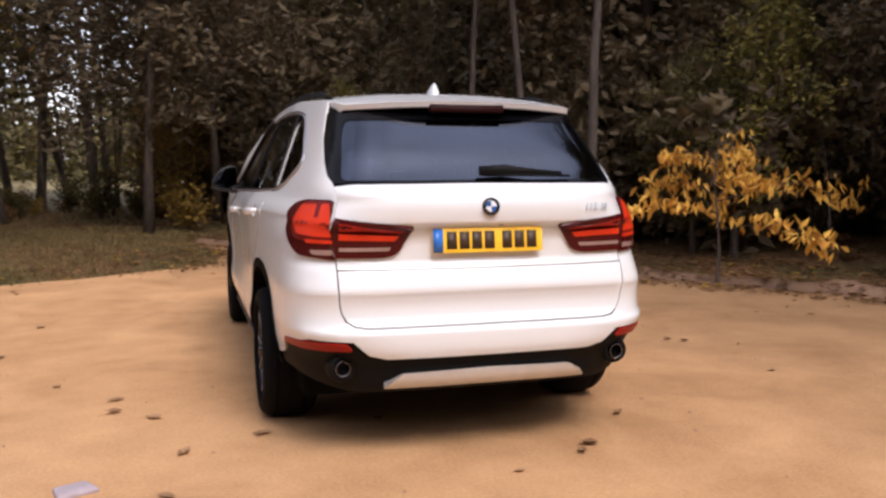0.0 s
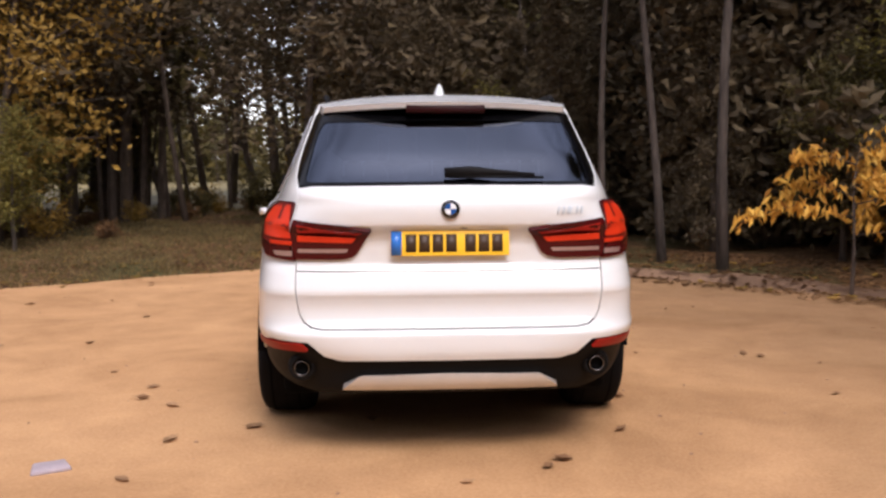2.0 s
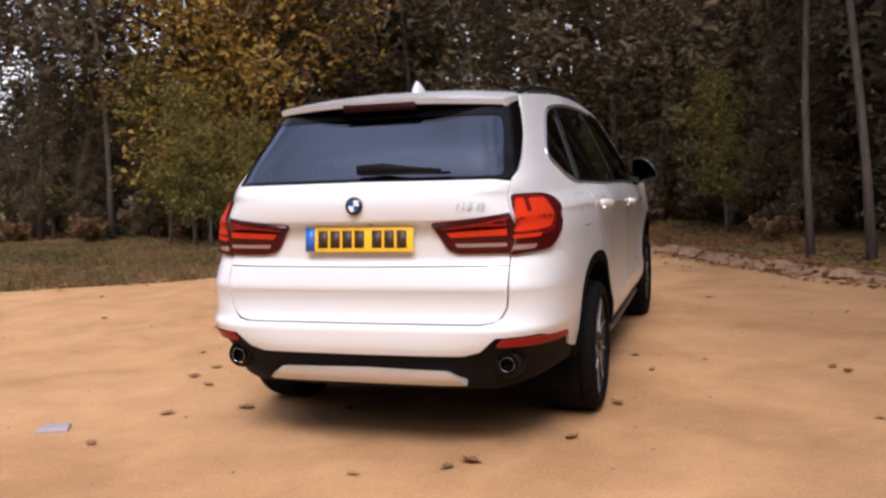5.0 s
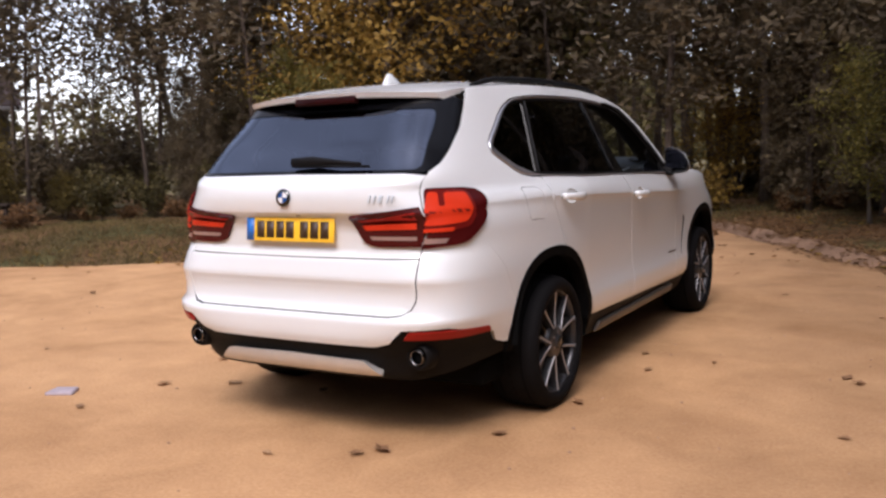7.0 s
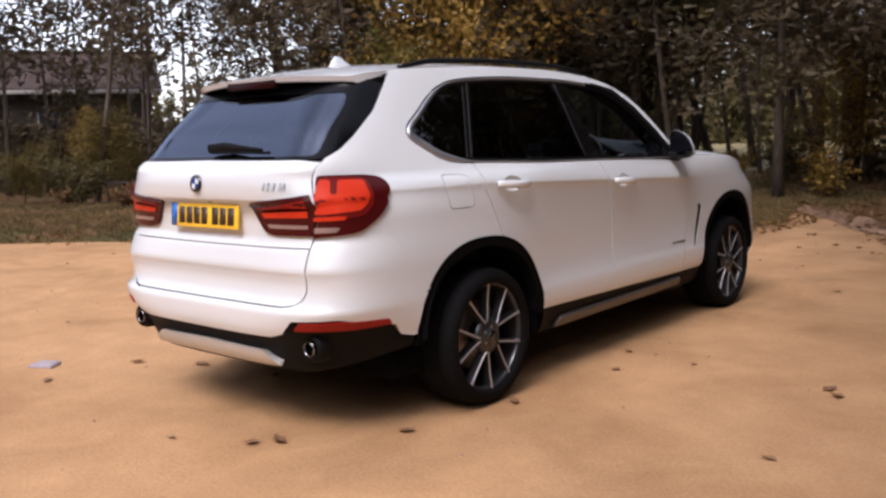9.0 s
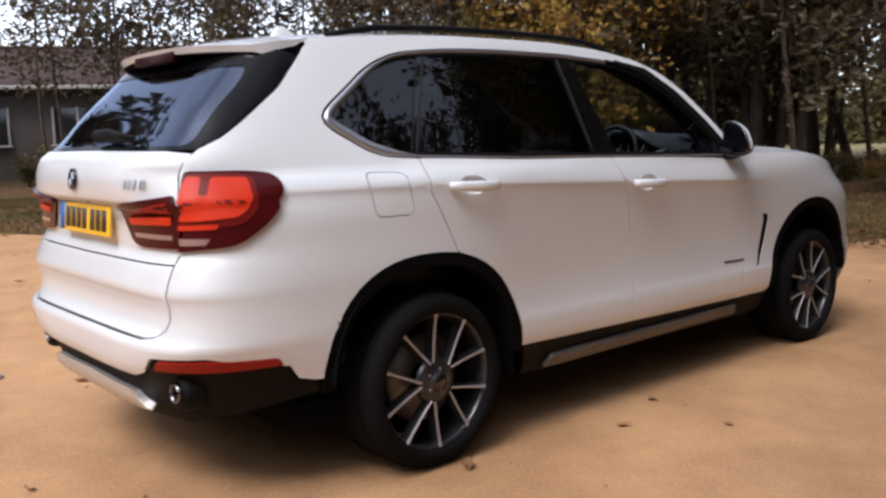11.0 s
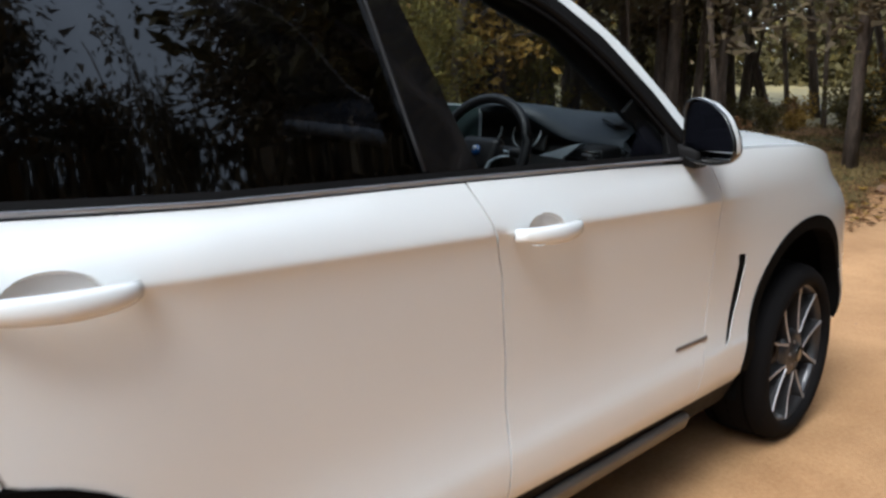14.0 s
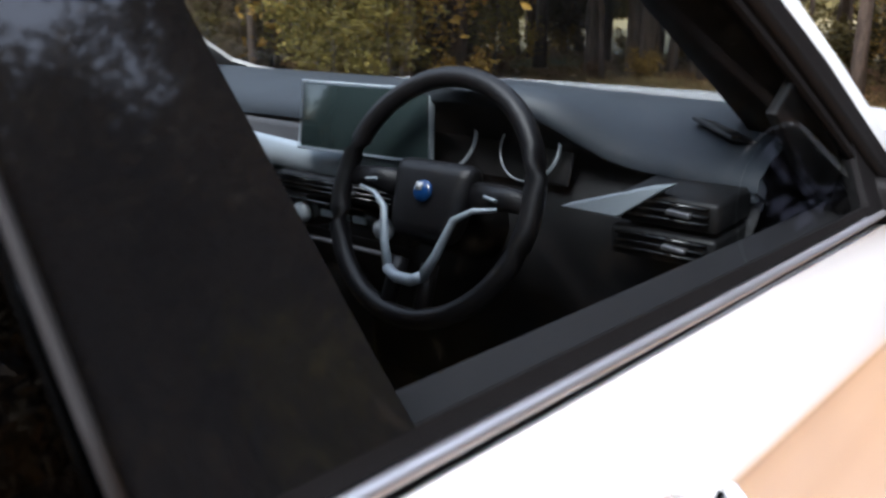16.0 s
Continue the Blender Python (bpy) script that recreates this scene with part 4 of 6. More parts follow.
uni = (Y(*r0[:-1]) + Y((1.122, 0.828), (1.008, 1.059), (1.006, 1.181))
       + DLO_OUT
       + Y((3.17, 1.14)) + Y(*[(y, roof_line(y)) for y in (3.1, 3.0, 2.85, 2.68, 2.5, 2.25, 1.9, 1.6, 1.4, 1.2)])
       + Y(*[(y, roof_line(y)) for y in (1.05, 0.92, 0.80, 0.70)]) + Y((0.645, 1.564), (0.598, 1.512), (0.532, 1.442), (0.455, 1.385), (0.382, 1.330), (0.295, 1.272), (0.222, 1.238)) + X((0.680, 1.12), (0.680, 0.921))
       + Y((0.406, 0.910), (0.512, 0.788), (0.570, 0.655)))
flap = rounded(Y((0.752, 1.144), (0.917, 1.138), (0.936, 0.980), (0.766, 0.980)), 0.03, 5)
part("rear_wing", sheet_mesh("rear_wing", uni, shell, step=0.035, holes=[flap]), PAINT, car)
part("rear_wing", sheet_mesh("rear_wing", uni, shell, step=0.035, mirror=True), PAINT, car)
# rear door, front door, front wing
rd = Y((1.013, 1.184), (1.5, 1.165), (2.07 - GAP, 1.154), (2.122 - GAP, 1.04), (2.158 - GAP, 0.95), (2.197 - GAP, 0.75), (2.212 - GAP, 0.553), (2.212 - GAP, 0.392), (1.474, 0.406)) \
    + Y(*arch_points(HUBS[0], 5, 69, n=10)) + Y((1.128, 0.829), (1.0135, 1.061))
fd = Y((2.07 + GAP, 1.154), (2.6, 1.140), (3.14, 1.119), (3.17, 1.03), (3.185, 0.9), (3.18, 0.7), (3.15, 0.5), (3.12, 0.376), (2.212 + GAP, 0.392), (2.212 + GAP, 0.553), (2.197 + GAP, 0.75),
       (2.158 + GAP, 0.95), (2.122 + GAP, 1.04))
HANDLES = ((1.087, 1.080), (2.175, 1.037))


def hollow(y, z, k=1.0):
    return Y(*[(y + 0.118 + 0.070 * k * math.cos(a), z - 0.003 + 0.037 * k * math.sin(a)) for a in (2 * math.pi * i / 28 for i in range(28))])


rear_doors = both("rear_door", rd, PAINT, car, step=0.035, holes=[hollow(*HANDLES[0])])
front_doors = both("front_door", fd, PAINT, car, step=0.035, holes=[hollow(*HANDLES[1])])
fw = Y((3.145, 1.117), (3.17, 1.132)) + Y(*[(y, roof_line(y) - 0.004) for y in (3.22, 3.35, 3.5, 3.7, 3.9, 4.1, 4.3, 4.5)]) + Y((4.5, 0.7), (4.49, 0.48)) \
    + Y(*arch_points(HUBS[1], 13, 172)) + Y((3.452, 0.40), (3.41, 0.376), (3.125, 0.376), (3.155, 0.5), (3.185, 0.7), (3.19, 0.9), (3.175, 1.03))
vent = Y((3.362, 0.812), (3.420, 0.806), (3.424, 0.775), (3.392, 0.66), (3.330, 0.535), (3.300, 0.520), (3.345, 0.66), (3.372, 0.775))
both("front_wing", fw, PAINT, car, step=0.035, holes=[rounded(vent, 0.01)])
both("wing_vent", rounded(inset(vent, 0.0015), 0.006), LINER, car, "black slit in the front wing", off=-0.0025, depth=0.01, step=0.02)

# tail: upper and lower tailgate, bumper
gate_up = X((-0.676, 0.864), (0, 0.860), (0.676, 0.864), (0.676, 0.925), (0.676, 1.12), (0.676, 1.222), (0.60, 1.232), (0, 1.236), (-0.60, 1.232), (-0.676, 1.222), (-0.676, 1.12), (-0.676, 0.925))
tailgate = part("tailgate", sheet_mesh("tailgate", gate_up, shell, step=0.03), PAINT, car)
gate_low = X((0.676, 0.858), (0, 0.8545), (-0.676, 0.858), (-0.671, 0.73), (-0.664, 0.680), (-0.645, 0.644), (-0.612, 0.622), (-0.56, 0.615), (0, 0.614), (0.56, 0.615), (0.612, 0.622), (0.645, 0.644), (0.664, 0.680), (0.671, 0.73))
part("lower_tailgate", sheet_mesh("lower_tailgate", gate_low, shell, step=0.03), PAINT, car)


def mirrored(right):
    """Closes the right half of an outline on the tail with its own mirror image."""
    return right + [(-math.pi * TURNED - q, z) for q, z in right[::-1]]


half = X((0.001, 0.470), (0.48, 0.472), (0.555, 0.492), (0.625, 0.556), (0.80, 0.562)) + Y((0.412, 0.506), (0.448, 0.456), (0.51, 0.440)) \
    + Y(*arch_points(HUBS[0], 171, 148, n=5)) + Y((0.576, 0.6605), (0.517, 0.793), (0.410, 0.915)) + X((0.682, 0.9255), (0.682, 0.86), (0.677, 0.728), (0.670, 0.677), (0.650, 0.639), (0.614, 0.6165), (0.56, 0.609), (0.001, 0.608))
part("rear_bumper", sheet_mesh("rear_bumper", mirrored(half), shell, step=0.03, depth=0.02, off=-0.0008), PAINT, car)
# black lower bumper with its reflectors
low = X((0.001, 0.30), (0.46, 0.30), (0.60, 0.295)) + Y((0.24, 0.325), (0.40, 0.365), (0.50, 0.380), (0.53, 0.385), (0.525, 0.434), (0.44, 0.450), (0.40, 0.503)) \
    + X((0.80, 0.556), (0.63, 0.550), (0.56, 0.486), (0.485, 0.466), (0.001, 0.464))
lower_bumper = part("lower_bumper", sheet_mesh("lower_bumper", mirrored(low), shell, step=0.03, off=-0.010, depth=0.05), CLADDING, car, "black plastic lower bumper")
skid = X((0.001, 0.335), (0.485, 0.335), (0.40, 0.405), (0.001, 0.412))
part("skid_plate", sheet_mesh("skid_plate", rounded(mirrored(skid), 0.015), shell, step=0.03, off=0.012, depth=0.03,
                              bend=lambda q, z: 0.012 * (1 - ((z - 0.372) / 0.04) ** 2)), SILVER, car, "silver skid plate")
reflector = rounded(X((0.625, 0.515), (0.815, 0.512)) + Y((0.388, 0.515), (0.370, 0.541)) + X((0.80, 0.550), (0.655, 0.548)), 0.008)
both("reflector", reflector, REFLECTOR, car, "red reflector strip", step=0.03, off=0.004, depth=0.015)


def tail_pipe(side):
    pipe = part("exhaust_tip", lathe([(0.10, 0.0285), (0.012, 0.029), (0.0, 0.0305), (0.0, 0.0335), (0.012, 0.035), (0.10, 0.035)], 28, "y"), DARK_CHROME, car, "chromed exhaust tip")
    pipe.location = (0.66 * side, 0.092, 0.43)
    part("pipe_end", lathe([(0.03, 0.001), (0.03, 0.029)], 24, "y"), LINER, pipe, "dark disc closing the inside of the pipe")
    part("pipe_surround", lathe([(0.012, 0.042), (0.008, 0.054), (0.03, 0.064), (0.08, 0.068)], 28, "y"), CLADDING, pipe)


tail_pipe(-1)
tail_pipe(1)

# dark liner behind the gaps, wheel housings, arch edges, sills
band = lambda y0, y1, z0, z1: Y((y0, z0), (y1, z0), (y1, z1), (y0, z1))
both("inner_side", Y((1.49, 0.42), (3.42, 0.40), (3.42, 0.62), (3.54, 0.86), (3.45, 1.06), (3.15, 1.09), (2.1, 1.12), (0.95, 1.16), (0.62, 1.16), (0.40, 1.10), (0.40, 0.93), (0.58, 0.66), (0.78, 0.80), (1.05, 0.84), (1.32, 0.76)),
     LINER, car, off=-0.036, depth=0, step=0.06)
part("inner_tail", sheet_mesh("inner_tail", mirrored(X((0.001, 0.50), (0.70, 0.60), (0.72, 0.90), (0.70, 1.20), (0.001, 1.215))), shell, step=0.05, off=-0.024, depth=0), LINER, car)
for hub in HUBS:
    lip = Y(*arch_points(hub, 178 if hub < 2 else 176, 3, 0.003, 26)) + Y(*arch_points(hub, 3, 178 if hub < 2 else 176, -0.045, 26))
    both("arch_trim", lip, ARCH_BLACK, car, "black plastic wheel arch edge", off=0.004, depth=0.06, step=0.03, bend=lambda q, z: 0.0)
    for side in (-1, 1):
        bm = bmesh.new()
        rows = []
        for x in (0.925, 0.80, 0.60):
            rows.append([bm.verts.new((side * x, y, z)) for y, z in arch_points(hub, 174 if hub < 2 else 190, -10 if hub < 2 else 14, -0.022 if x > 0.7 else -0.035, 26)])
        for ra, rb in zip(rows, rows[1:]):
            for k in range(len(ra) - 1):
                bm.faces.new((ra[k], ra[k + 1], rb[k + 1], rb[k]))
        bm.faces.new(rows[-1])
        part("wheel_housing", bm, LINER, car)
# highlight on the front arch edge, added as a thin pale strip
both("arch_highlight_strip", Y(*arch_points(HUBS[1], 10, 28, -0.010, 6)) + Y(*arch_points(HUBS[1], 28, 10, -0.022, 6)), CHROME, car, "thin pale strip drawn for the highlight on the arch edge", off=0.008, depth=0.004, step=0.02)
sill = Y((1.478, 0.402), (2.2, 0.389), (3.40, 0.372), (3.462, 0.395), (3.46, 0.24), (1.55, 0.24))
both("sill", sill, CLADDING, car, "black plastic sill", off=-0.006, depth=0.05, step=0.04)
for side in (-1, 1):
    b = block((0.03, 1.52, 0.066), bevel=0.010, shape=lambda c: (c.x, c.y * (1 if c.z < 0 else 0.955), c.z))
    bmesh.ops.transform(b, verts=b.verts, matrix=pose(side * 0.906, 2.40, 0.306, 0.6, side * 28, 0))
    part("side_step", b, STEP, car, "brushed silver side step")
under = block((1.58, 4.1, 0.14), (0, 2.52, 0.285), bevel=0.03)
part("underbody", under, LINER, car)
for y in HUBS:
    part("axle", sweep([(-0.75, y, 0.34), (0.75, y, 0.34)], 0.045, 10), LINER, car)

# roof, screens, bonnet, spoiler
S = lambda *pairs: list(pairs)
roof = S((-0.995, 0.66), (0.995, 0.66), (0.995, 2.33), (0.5, 2.375), (0, 2.385), (-0.5, 2.375), (-0.995, 2.33))
part("roof", sheet_mesh("roof", roof, top, step=0.06), PAINT, car)
screen = S((-0.93, 2.36), (-0.5, 2.395), (0, 2.405), (0.5, 2.395), (0.93, 2.36), (0.93, 2.75), (0.925, 3.17), (0.5, 3.24), (0, 3.26), (-0.5, 3.24), (-0.925, 3.17), (-0.93, 2.75))
part("windscreen", sheet_mesh("windscreen", screen, top, step=0.06, off=-0.002, depth=0.004), FRONT_GLASS, car, "clear windscreen")
for side in (-1, 1):
    post = S((0.932 * side, 2.33), (0.998 * side, 2.33), (0.998 * side, 3.17), (0.932 * side, 3.17))
    part("windscreen_post", sheet_mesh("windscreen_post", post, top, step=0.05, depth=0.03), PAINT, car)
bonnet = S((-0.985, 3.20), (-0.5, 3.285), (0, 3.30), (0.5, 3.285), (0.985, 3.20), (0.985, 4.49), (0.8, 4.70), (0, 4.79), (-0.8, 4.70), (-0.985, 4.49))
part("bonnet", sheet_mesh("bonnet", bonnet, top, step=0.05), PAINT, car)
part("scuttle", sheet_mesh("scuttle", S((-0.97, 3.16), (0, 3.25), (0.97, 3.16), (0.97, 3.20), (0, 3.31), (-0.97, 3.20)), top, step=0.05, off=-0.02), CLADDING, car)


def nose(s, z):
    """The front end, across and up."""
    far = 4.89 - 0.30 * max(0, z - 0.7) - 0.10 * max(0, 0.45 - z)
    return Vector((-s * side_x(4.5, z), 4.5 + (far - 4.5) * (1 - abs(s) ** 3), z))


part("front_bumper", sheet_mesh("front_bumper", S((-1, 0.30), (1, 0.30), (1.0, 0.90), (0.8, 0.88), (0, 0.85), (-0.8, 0.88), (-1.0, 0.90)), nose, step=0.06), PAINT, car)
part("front_grille", sheet_mesh("front_grille", rounded(S((-0.33, 0.62), (0.33, 0.62), (0.36, 0.80), (-0.36, 0.80)), 0.04), nose, step=0.05, off=0.012), BLACK_GLOSS, car)
for k in (-1, 1):
    part("headlamp", sheet_mesh("headlamp", rounded(S((0.45 * k, 0.68), (0.97 * k, 0.72), (0.97 * k, 0.84), (0.5 * k, 0.80)), 0.03), nose, step=0.05, off=0.01), CLEAR_LENS, car)


def spoiler_at(s, d):
    """The lip over the rear screen: across, and 0 at the roof to 1 at its end."""
    y = 0.665 - d * (0.295 - 0.12 * abs(s) ** 3.5)
    return Vector((s * (0.603 - 0.030 * d * d), y, roof_line(y) + crown(max(0.42, y)) * (1 - abs(s) ** 2.4) - 0.004 * d * d))


def lip_shape():
    bm = bmesh.new()
    grid = {}
    for layer in (0, 1):
        for i in range(25):
            for j in range(6):
                p = spoiler_at(-1 + i / 12, j / 5)
                if layer:
                    p.z -= 0.016 + 0.022 * (1 - abs(j / 5 - 0.8)) if j < 5 else 0.024
                    p.y += 0.012 if j == 5 else 0
                grid[layer, i, j] = bm.verts.new(p)
    for i in range(24):
        for j in range(5):
            bm.faces.new([grid[0, a, b] for a, b in ((i, j), (i + 1, j), (i + 1, j + 1), (i, j + 1))])
            bm.faces.new([grid[1, a, b] for a, b in ((i, j + 1), (i + 1, j + 1), (i + 1, j), (i, j))]).material_index = 1
        for j in (0, 5):
            bm.faces.new([grid[0, i, j], grid[0, i + 1, j], grid[1, i + 1, j], grid[1, i, j]])
    for i in (0, 24):
        for j in range(5):
            bm.faces.new([grid[0, i, j], grid[0, i, j + 1], grid[1, i, j + 1], grid[1, i, j]])
    bmesh.ops.recalc_face_normals(bm, faces=bm.faces)
    for f in bm.faces:
        f.smooth = True
    me = bpy.data.meshes.new("spoiler")
    bm.to_mesh(me)
    bm.free()
    me.set_sharp_from_angle(angle=radians(40))
    me.materials.append(PAINT)
    me.materials.append(CLADDING)
    return me


spoiler = part("spoiler", lip_shape(), PAINT, car)
b = block((0.37, 0.034, 0.046), (0, 0.392, 1.588), (-10, 0, 0), bevel=0.006)
part("high_brake_lamp", b, BRAKE_DARK, spoiler, "dark red high brake lamp")


def shark_fin():
    bm = bmesh.new()
    rows = []
    for k in range(9):
        t = k / 8
        z = 1.672 + 0.080 * t
        back, front = 0.885 + 0.05 * t ** 1.3, 1.13 - 0.155 * t ** 0.8
        w = 0.036 * (1 - t) ** 0.7 + 0.003
        rows.append([bm.verts.new((w * math.sin(a), (back + front) / 2 - (front - back) / 2 * math.cos(a), z)) for a in (2 * math.pi * i / 14 for i in range(14))])
    for a, b in zip(rows, rows[1:]):
        for i in range(14):
            bm.faces.new((a[i], a[(i + 1) % 14], b[(i + 1) % 14], b[i]))
    bm.faces.new(rows[-1])
    bmesh.ops.recalc_face_normals(bm, faces=bm.faces)
    for f in bm.faces:
        f.smooth = True
    return bm


part("roof_aerial", shark_fin(), PAINT, car, "white fin-shaped roof aerial")
for side in (-1, 1):
    rail = []
    for k in range(25):
        y = 0.80 + 1.62 * k / 24
        up = 0.022 * min(1, k / 3, (24 - k) / 3)
        rail.append((side * (edge_x(y) - 0.045), y, roof_line(y) + 0.012 + up))
    part("roof_rail", sweep(rail, [0.008 + 0.005 * min(1, k / 2, (24 - k) / 2) for k in range(25)], 8, flat=1.3), CLADDING, car, "black roof rail")

# rear screen with its black frame, wiper
glass = mirrored(X((0.001, 1.243), (0.60, 1.239), (0.660, 1.238))
                 + Y((0.217, 1.241), (0.290, 1.275), (0.376, 1.333), (0.449, 1.388), (0.526, 1.445), (0.592, 1.515), (0.638, 1.566)) + X((0.56, 1.606), (0.45, 1.602), (0.001, 1.602)))
# low top edge: the black frame also stands for the spoiler's shade
hole = rounded(X((-0.645, 1.252), (0, 1.254), (0.645, 1.252), (0.624, 1.36), (0.606, 1.46), (0.580, 1.528), (0, 1.535), (-0.580, 1.528), (-0.606, 1.46), (-0.624, 1.36)), 0.03)
frame_part = part("screen_frame", sheet_mesh("screen_frame", glass, shell, step=0.035, off=-0.004, depth=0.012, holes=[hole]), SCREEN_BLACK, car, "black frame of the rear screen")
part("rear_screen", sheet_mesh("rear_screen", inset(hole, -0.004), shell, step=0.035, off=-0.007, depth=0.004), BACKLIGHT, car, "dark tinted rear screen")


def on_tail(x, z, off=0.0):
    q, z = at_x(x, z)
    return shell(q, z) + normal_of(shell, q, z) * off


w = joined(sweep([on_tail(x, z, 0.025) for x, z in ((-0.02, 1.272), (0.10, 1.277), (0.22, 1.272), (0.38, 1.262))], [0.022, 0.024, 0.013, 0.006], 8, flat=0.6),
           sweep([on_tail(x, z, 0.012) for x, z in ((0.0, 1.262), (0.20, 1.262), (0.42, 1.258))], 0.007, 6))
part("rear_wiper", w, CLADDING, car, "black rear wiper")

# side windows, posts and bright trim
DLO_IN = inset(DLO, 0.024)


def cut(poly, y0, y1):
    """The part of a window outline between two slanting posts, each given as its (y at the belt, y at the roof)."""
    pts = dense(poly, 0.03)
    def yy(line, z):
        return line[0] + (line[1] - line[0]) * (z - 1.16) / 0.46
    out = []
    for q, z in pts:
        lo, hi = at_y(yy(y0, z), z)[0] if y0 else -9, at_y(yy(y1, z), z)[0] if y1 else 9
        out.append((min(max(q, lo), hi), z))
    clean = []
    for p in out:
        if not clean or math.hypot(p[0] - clean[-1][0], p[1] - clean[-1][1]) > 0.004:
            clean.append(p)
    return clean[:-1] if math.hypot(clean[0][0] - clean[-1][0], clean[0][1] - clean[-1][1]) < 0.004 else clean


C_POST, B_POST, C_END, B_END = (0.968, 1.165), (1.972, 1.935), (1.006, 1.215), (2.136, 2.022)
DLO_GLASS = inset(DLO, 0.018)
for name, a, b2, mat_, lab in (("quarter_window", None, C_POST, TINT, "dark tinted quarter window"), ("rear_door_window", C_END, B_POST, TINT, "dark tinted rear door window"),
                               ("front_door_window", B_END, None, GLASS, "clear front door window")):
    both(name, cut(DLO_GLASS, a, b2), mat_, car, lab, off=-0.010, depth=0.004, step=0.05)


def bright_band(sg):
    """The bevelled silver band round the side windows, broad at the rear corner, from the belt's front end round to the front of the roof."""
    fine = dense(DLO, 0.02)
    lines = [inset(fine, w) for w in (0.006, 0.010, 0.0145, 0.0145, 0.036)]
    rows = []
    for i in range(len(fine)):
        y = shell(*fine[i]).y
        k = min(1.0, max(0.0, (1.02 - y) / 0.17))
        k *= k * (3 - 2 * k)
        inner = [lines[3][i][j] + (lines[4][i][j] - lines[3][i][j]) * k for j in (0, 1)]
        ridge = [lines[1][i][j] + ((lines[0][i][j] * 0.55 + inner[j] * 0.45) - lines[1][i][j]) * k for j in (0, 1)]
        row = []
        for (q, z), lift in ((lines[0][i], -0.010), (lines[0][i], 0.000), (ridge, 0.006), (inner, -0.004), (inner, -0.014)):
            v = shell(q, z) + normal_of(shell, q, z) * lift
            row.append((sg * v.x, v.y, v.z))
        rows.append(row)
    first = min(range(len(rows)), key=lambda i: (Vector(rows[i][1]) - Vector((sg * 0.94, 3.03, 1.135))).length)
    rows = rows[first:] + rows[:first]
    if rows[6][1][2] > rows[-6][1][2]:
        rows = rows[::-1]
    rows = rows[:next(i for i, r in enumerate(rows) if i > 40 and r[1][1] > 2.3 and r[1][2] > 1.4)]
    bm = bmesh.new()
    made = [[bm.verts.new(p) for p in r] for r in rows]
    for a, b in zip(made, made[1:]):
        for j in range(4):
            bm.faces.new((a[j], a[j + 1], b[j + 1], b[j])).smooth = True
    bmesh.ops.recalc_face_normals(bm, faces=bm.faces)
    return bm


for sg in (1, -1):
    ring = [shell(q, z) + normal_of(shell, q, z) * 0.001 for q, z in dense(inset(DLO, 0.006), 0.03)]
    first = min(range(len(ring)), key=lambda i: (ring[i] - Vector((0.94, 3.03, 1.135))).length)
    ring = ring[first:] + ring[:first]
    if ring[6].z < ring[-6].z:
        ring = ring[::-1]
    cut_at = next(i for i, v in enumerate(ring) if v.y < 2.3)
    part("pillar_trim", sweep([(sg * v.x, v.y, v.z) for v in ring[:cut_at + 1]], 0.009, 8), CLADDING, car, "black trim along the windscreen post")
    part("bright_window_trim", bright_band(sg), CHROME, car, "satin silver trim round the side windows")
post_band = Y((3.06, 1.128), (2.90, 1.298), (2.74, 1.438), (2.56, 1.550), (2.36, 1.602), (2.36, 1.608), (2.585, 1.574), (2.770, 1.466), (2.932, 1.324), (3.092, 1.148))
both("post_band", post_band, CLADDING, car, "black strip along the windscreen post", off=0.004, depth=0.008, step=0.03)
both("window_seal", inset(DLO, 0.016), CLADDING, car, "black window rubber", off=-0.004, depth=0.01, step=0.03, holes=[inset(DLO, 0.027)])
for a, b2 in ((C_POST, C_END), (B_POST, B_END)):
    both("window_post", cut(inset(DLO, 0.026), a, b2), POST_BLACK, car, "black window post", off=-0.004, depth=0.03, step=0.04)

def divider(line, sg):
    """A thin rubber strip down a window post."""
    pts = []
    for k in range(9):
        zz = 1.185 + 0.415 * k / 8
        q, zz = at_y(line[0] + (line[1] - line[0]) * (zz - 1.16) / 0.46, zz)
        v = shell(q, zz) - normal_of(shell, q, zz) * 0.003
        pts.append((sg * v.x, v.y, v.z))
    part("post_strip", sweep(pts, 0.0042, 6), POST_GREY, car, "thin grey rubber strip of a window post")


for sg in (1, -1):
    divider((0.990, 1.192), sg)
    divider((1.972, 1.945), sg)

# rear lamps: one piece on the tailgate, one on the wing
lamp_gate = rounded(X((0.335, 1.048), (0.50, 1.067), (0.6775, 1.086), (0.6775, 0.913), (0.47, 0.912), (0.415, 0.927)), [0.02, 0, 0.004, 0.004, 0.03, 0.03])
lamp_wing = rounded(X((0.6795, 1.164)) + Y((0.345, 1.158), (0.424, 1.143), (0.440, 1.102), (0.416, 1.046), (0.352, 0.978), (0.268, 0.922)) + X((0.6795, 0.904)), [0.012, 0.03, 0.03, 0.04, 0.05, 0.05, 0.03, 0.006])


def lamp_part(name, outline, base, parent, inserts, mirror):
    ob = part(name, sheet_mesh(name, outline, shell, step=0.02, off=0.014, depth=0.03, mirror=mirror), base, parent, "dark red rear lamp")
    for nm, pts, mt, lift in inserts:
        part(nm, sheet_mesh(nm, pts, shell, step=0.02, off=0.014 + lift, depth=0.004, mirror=mirror), mt, ob, "glossy " + mt.name.replace("_", " "))
    return ob


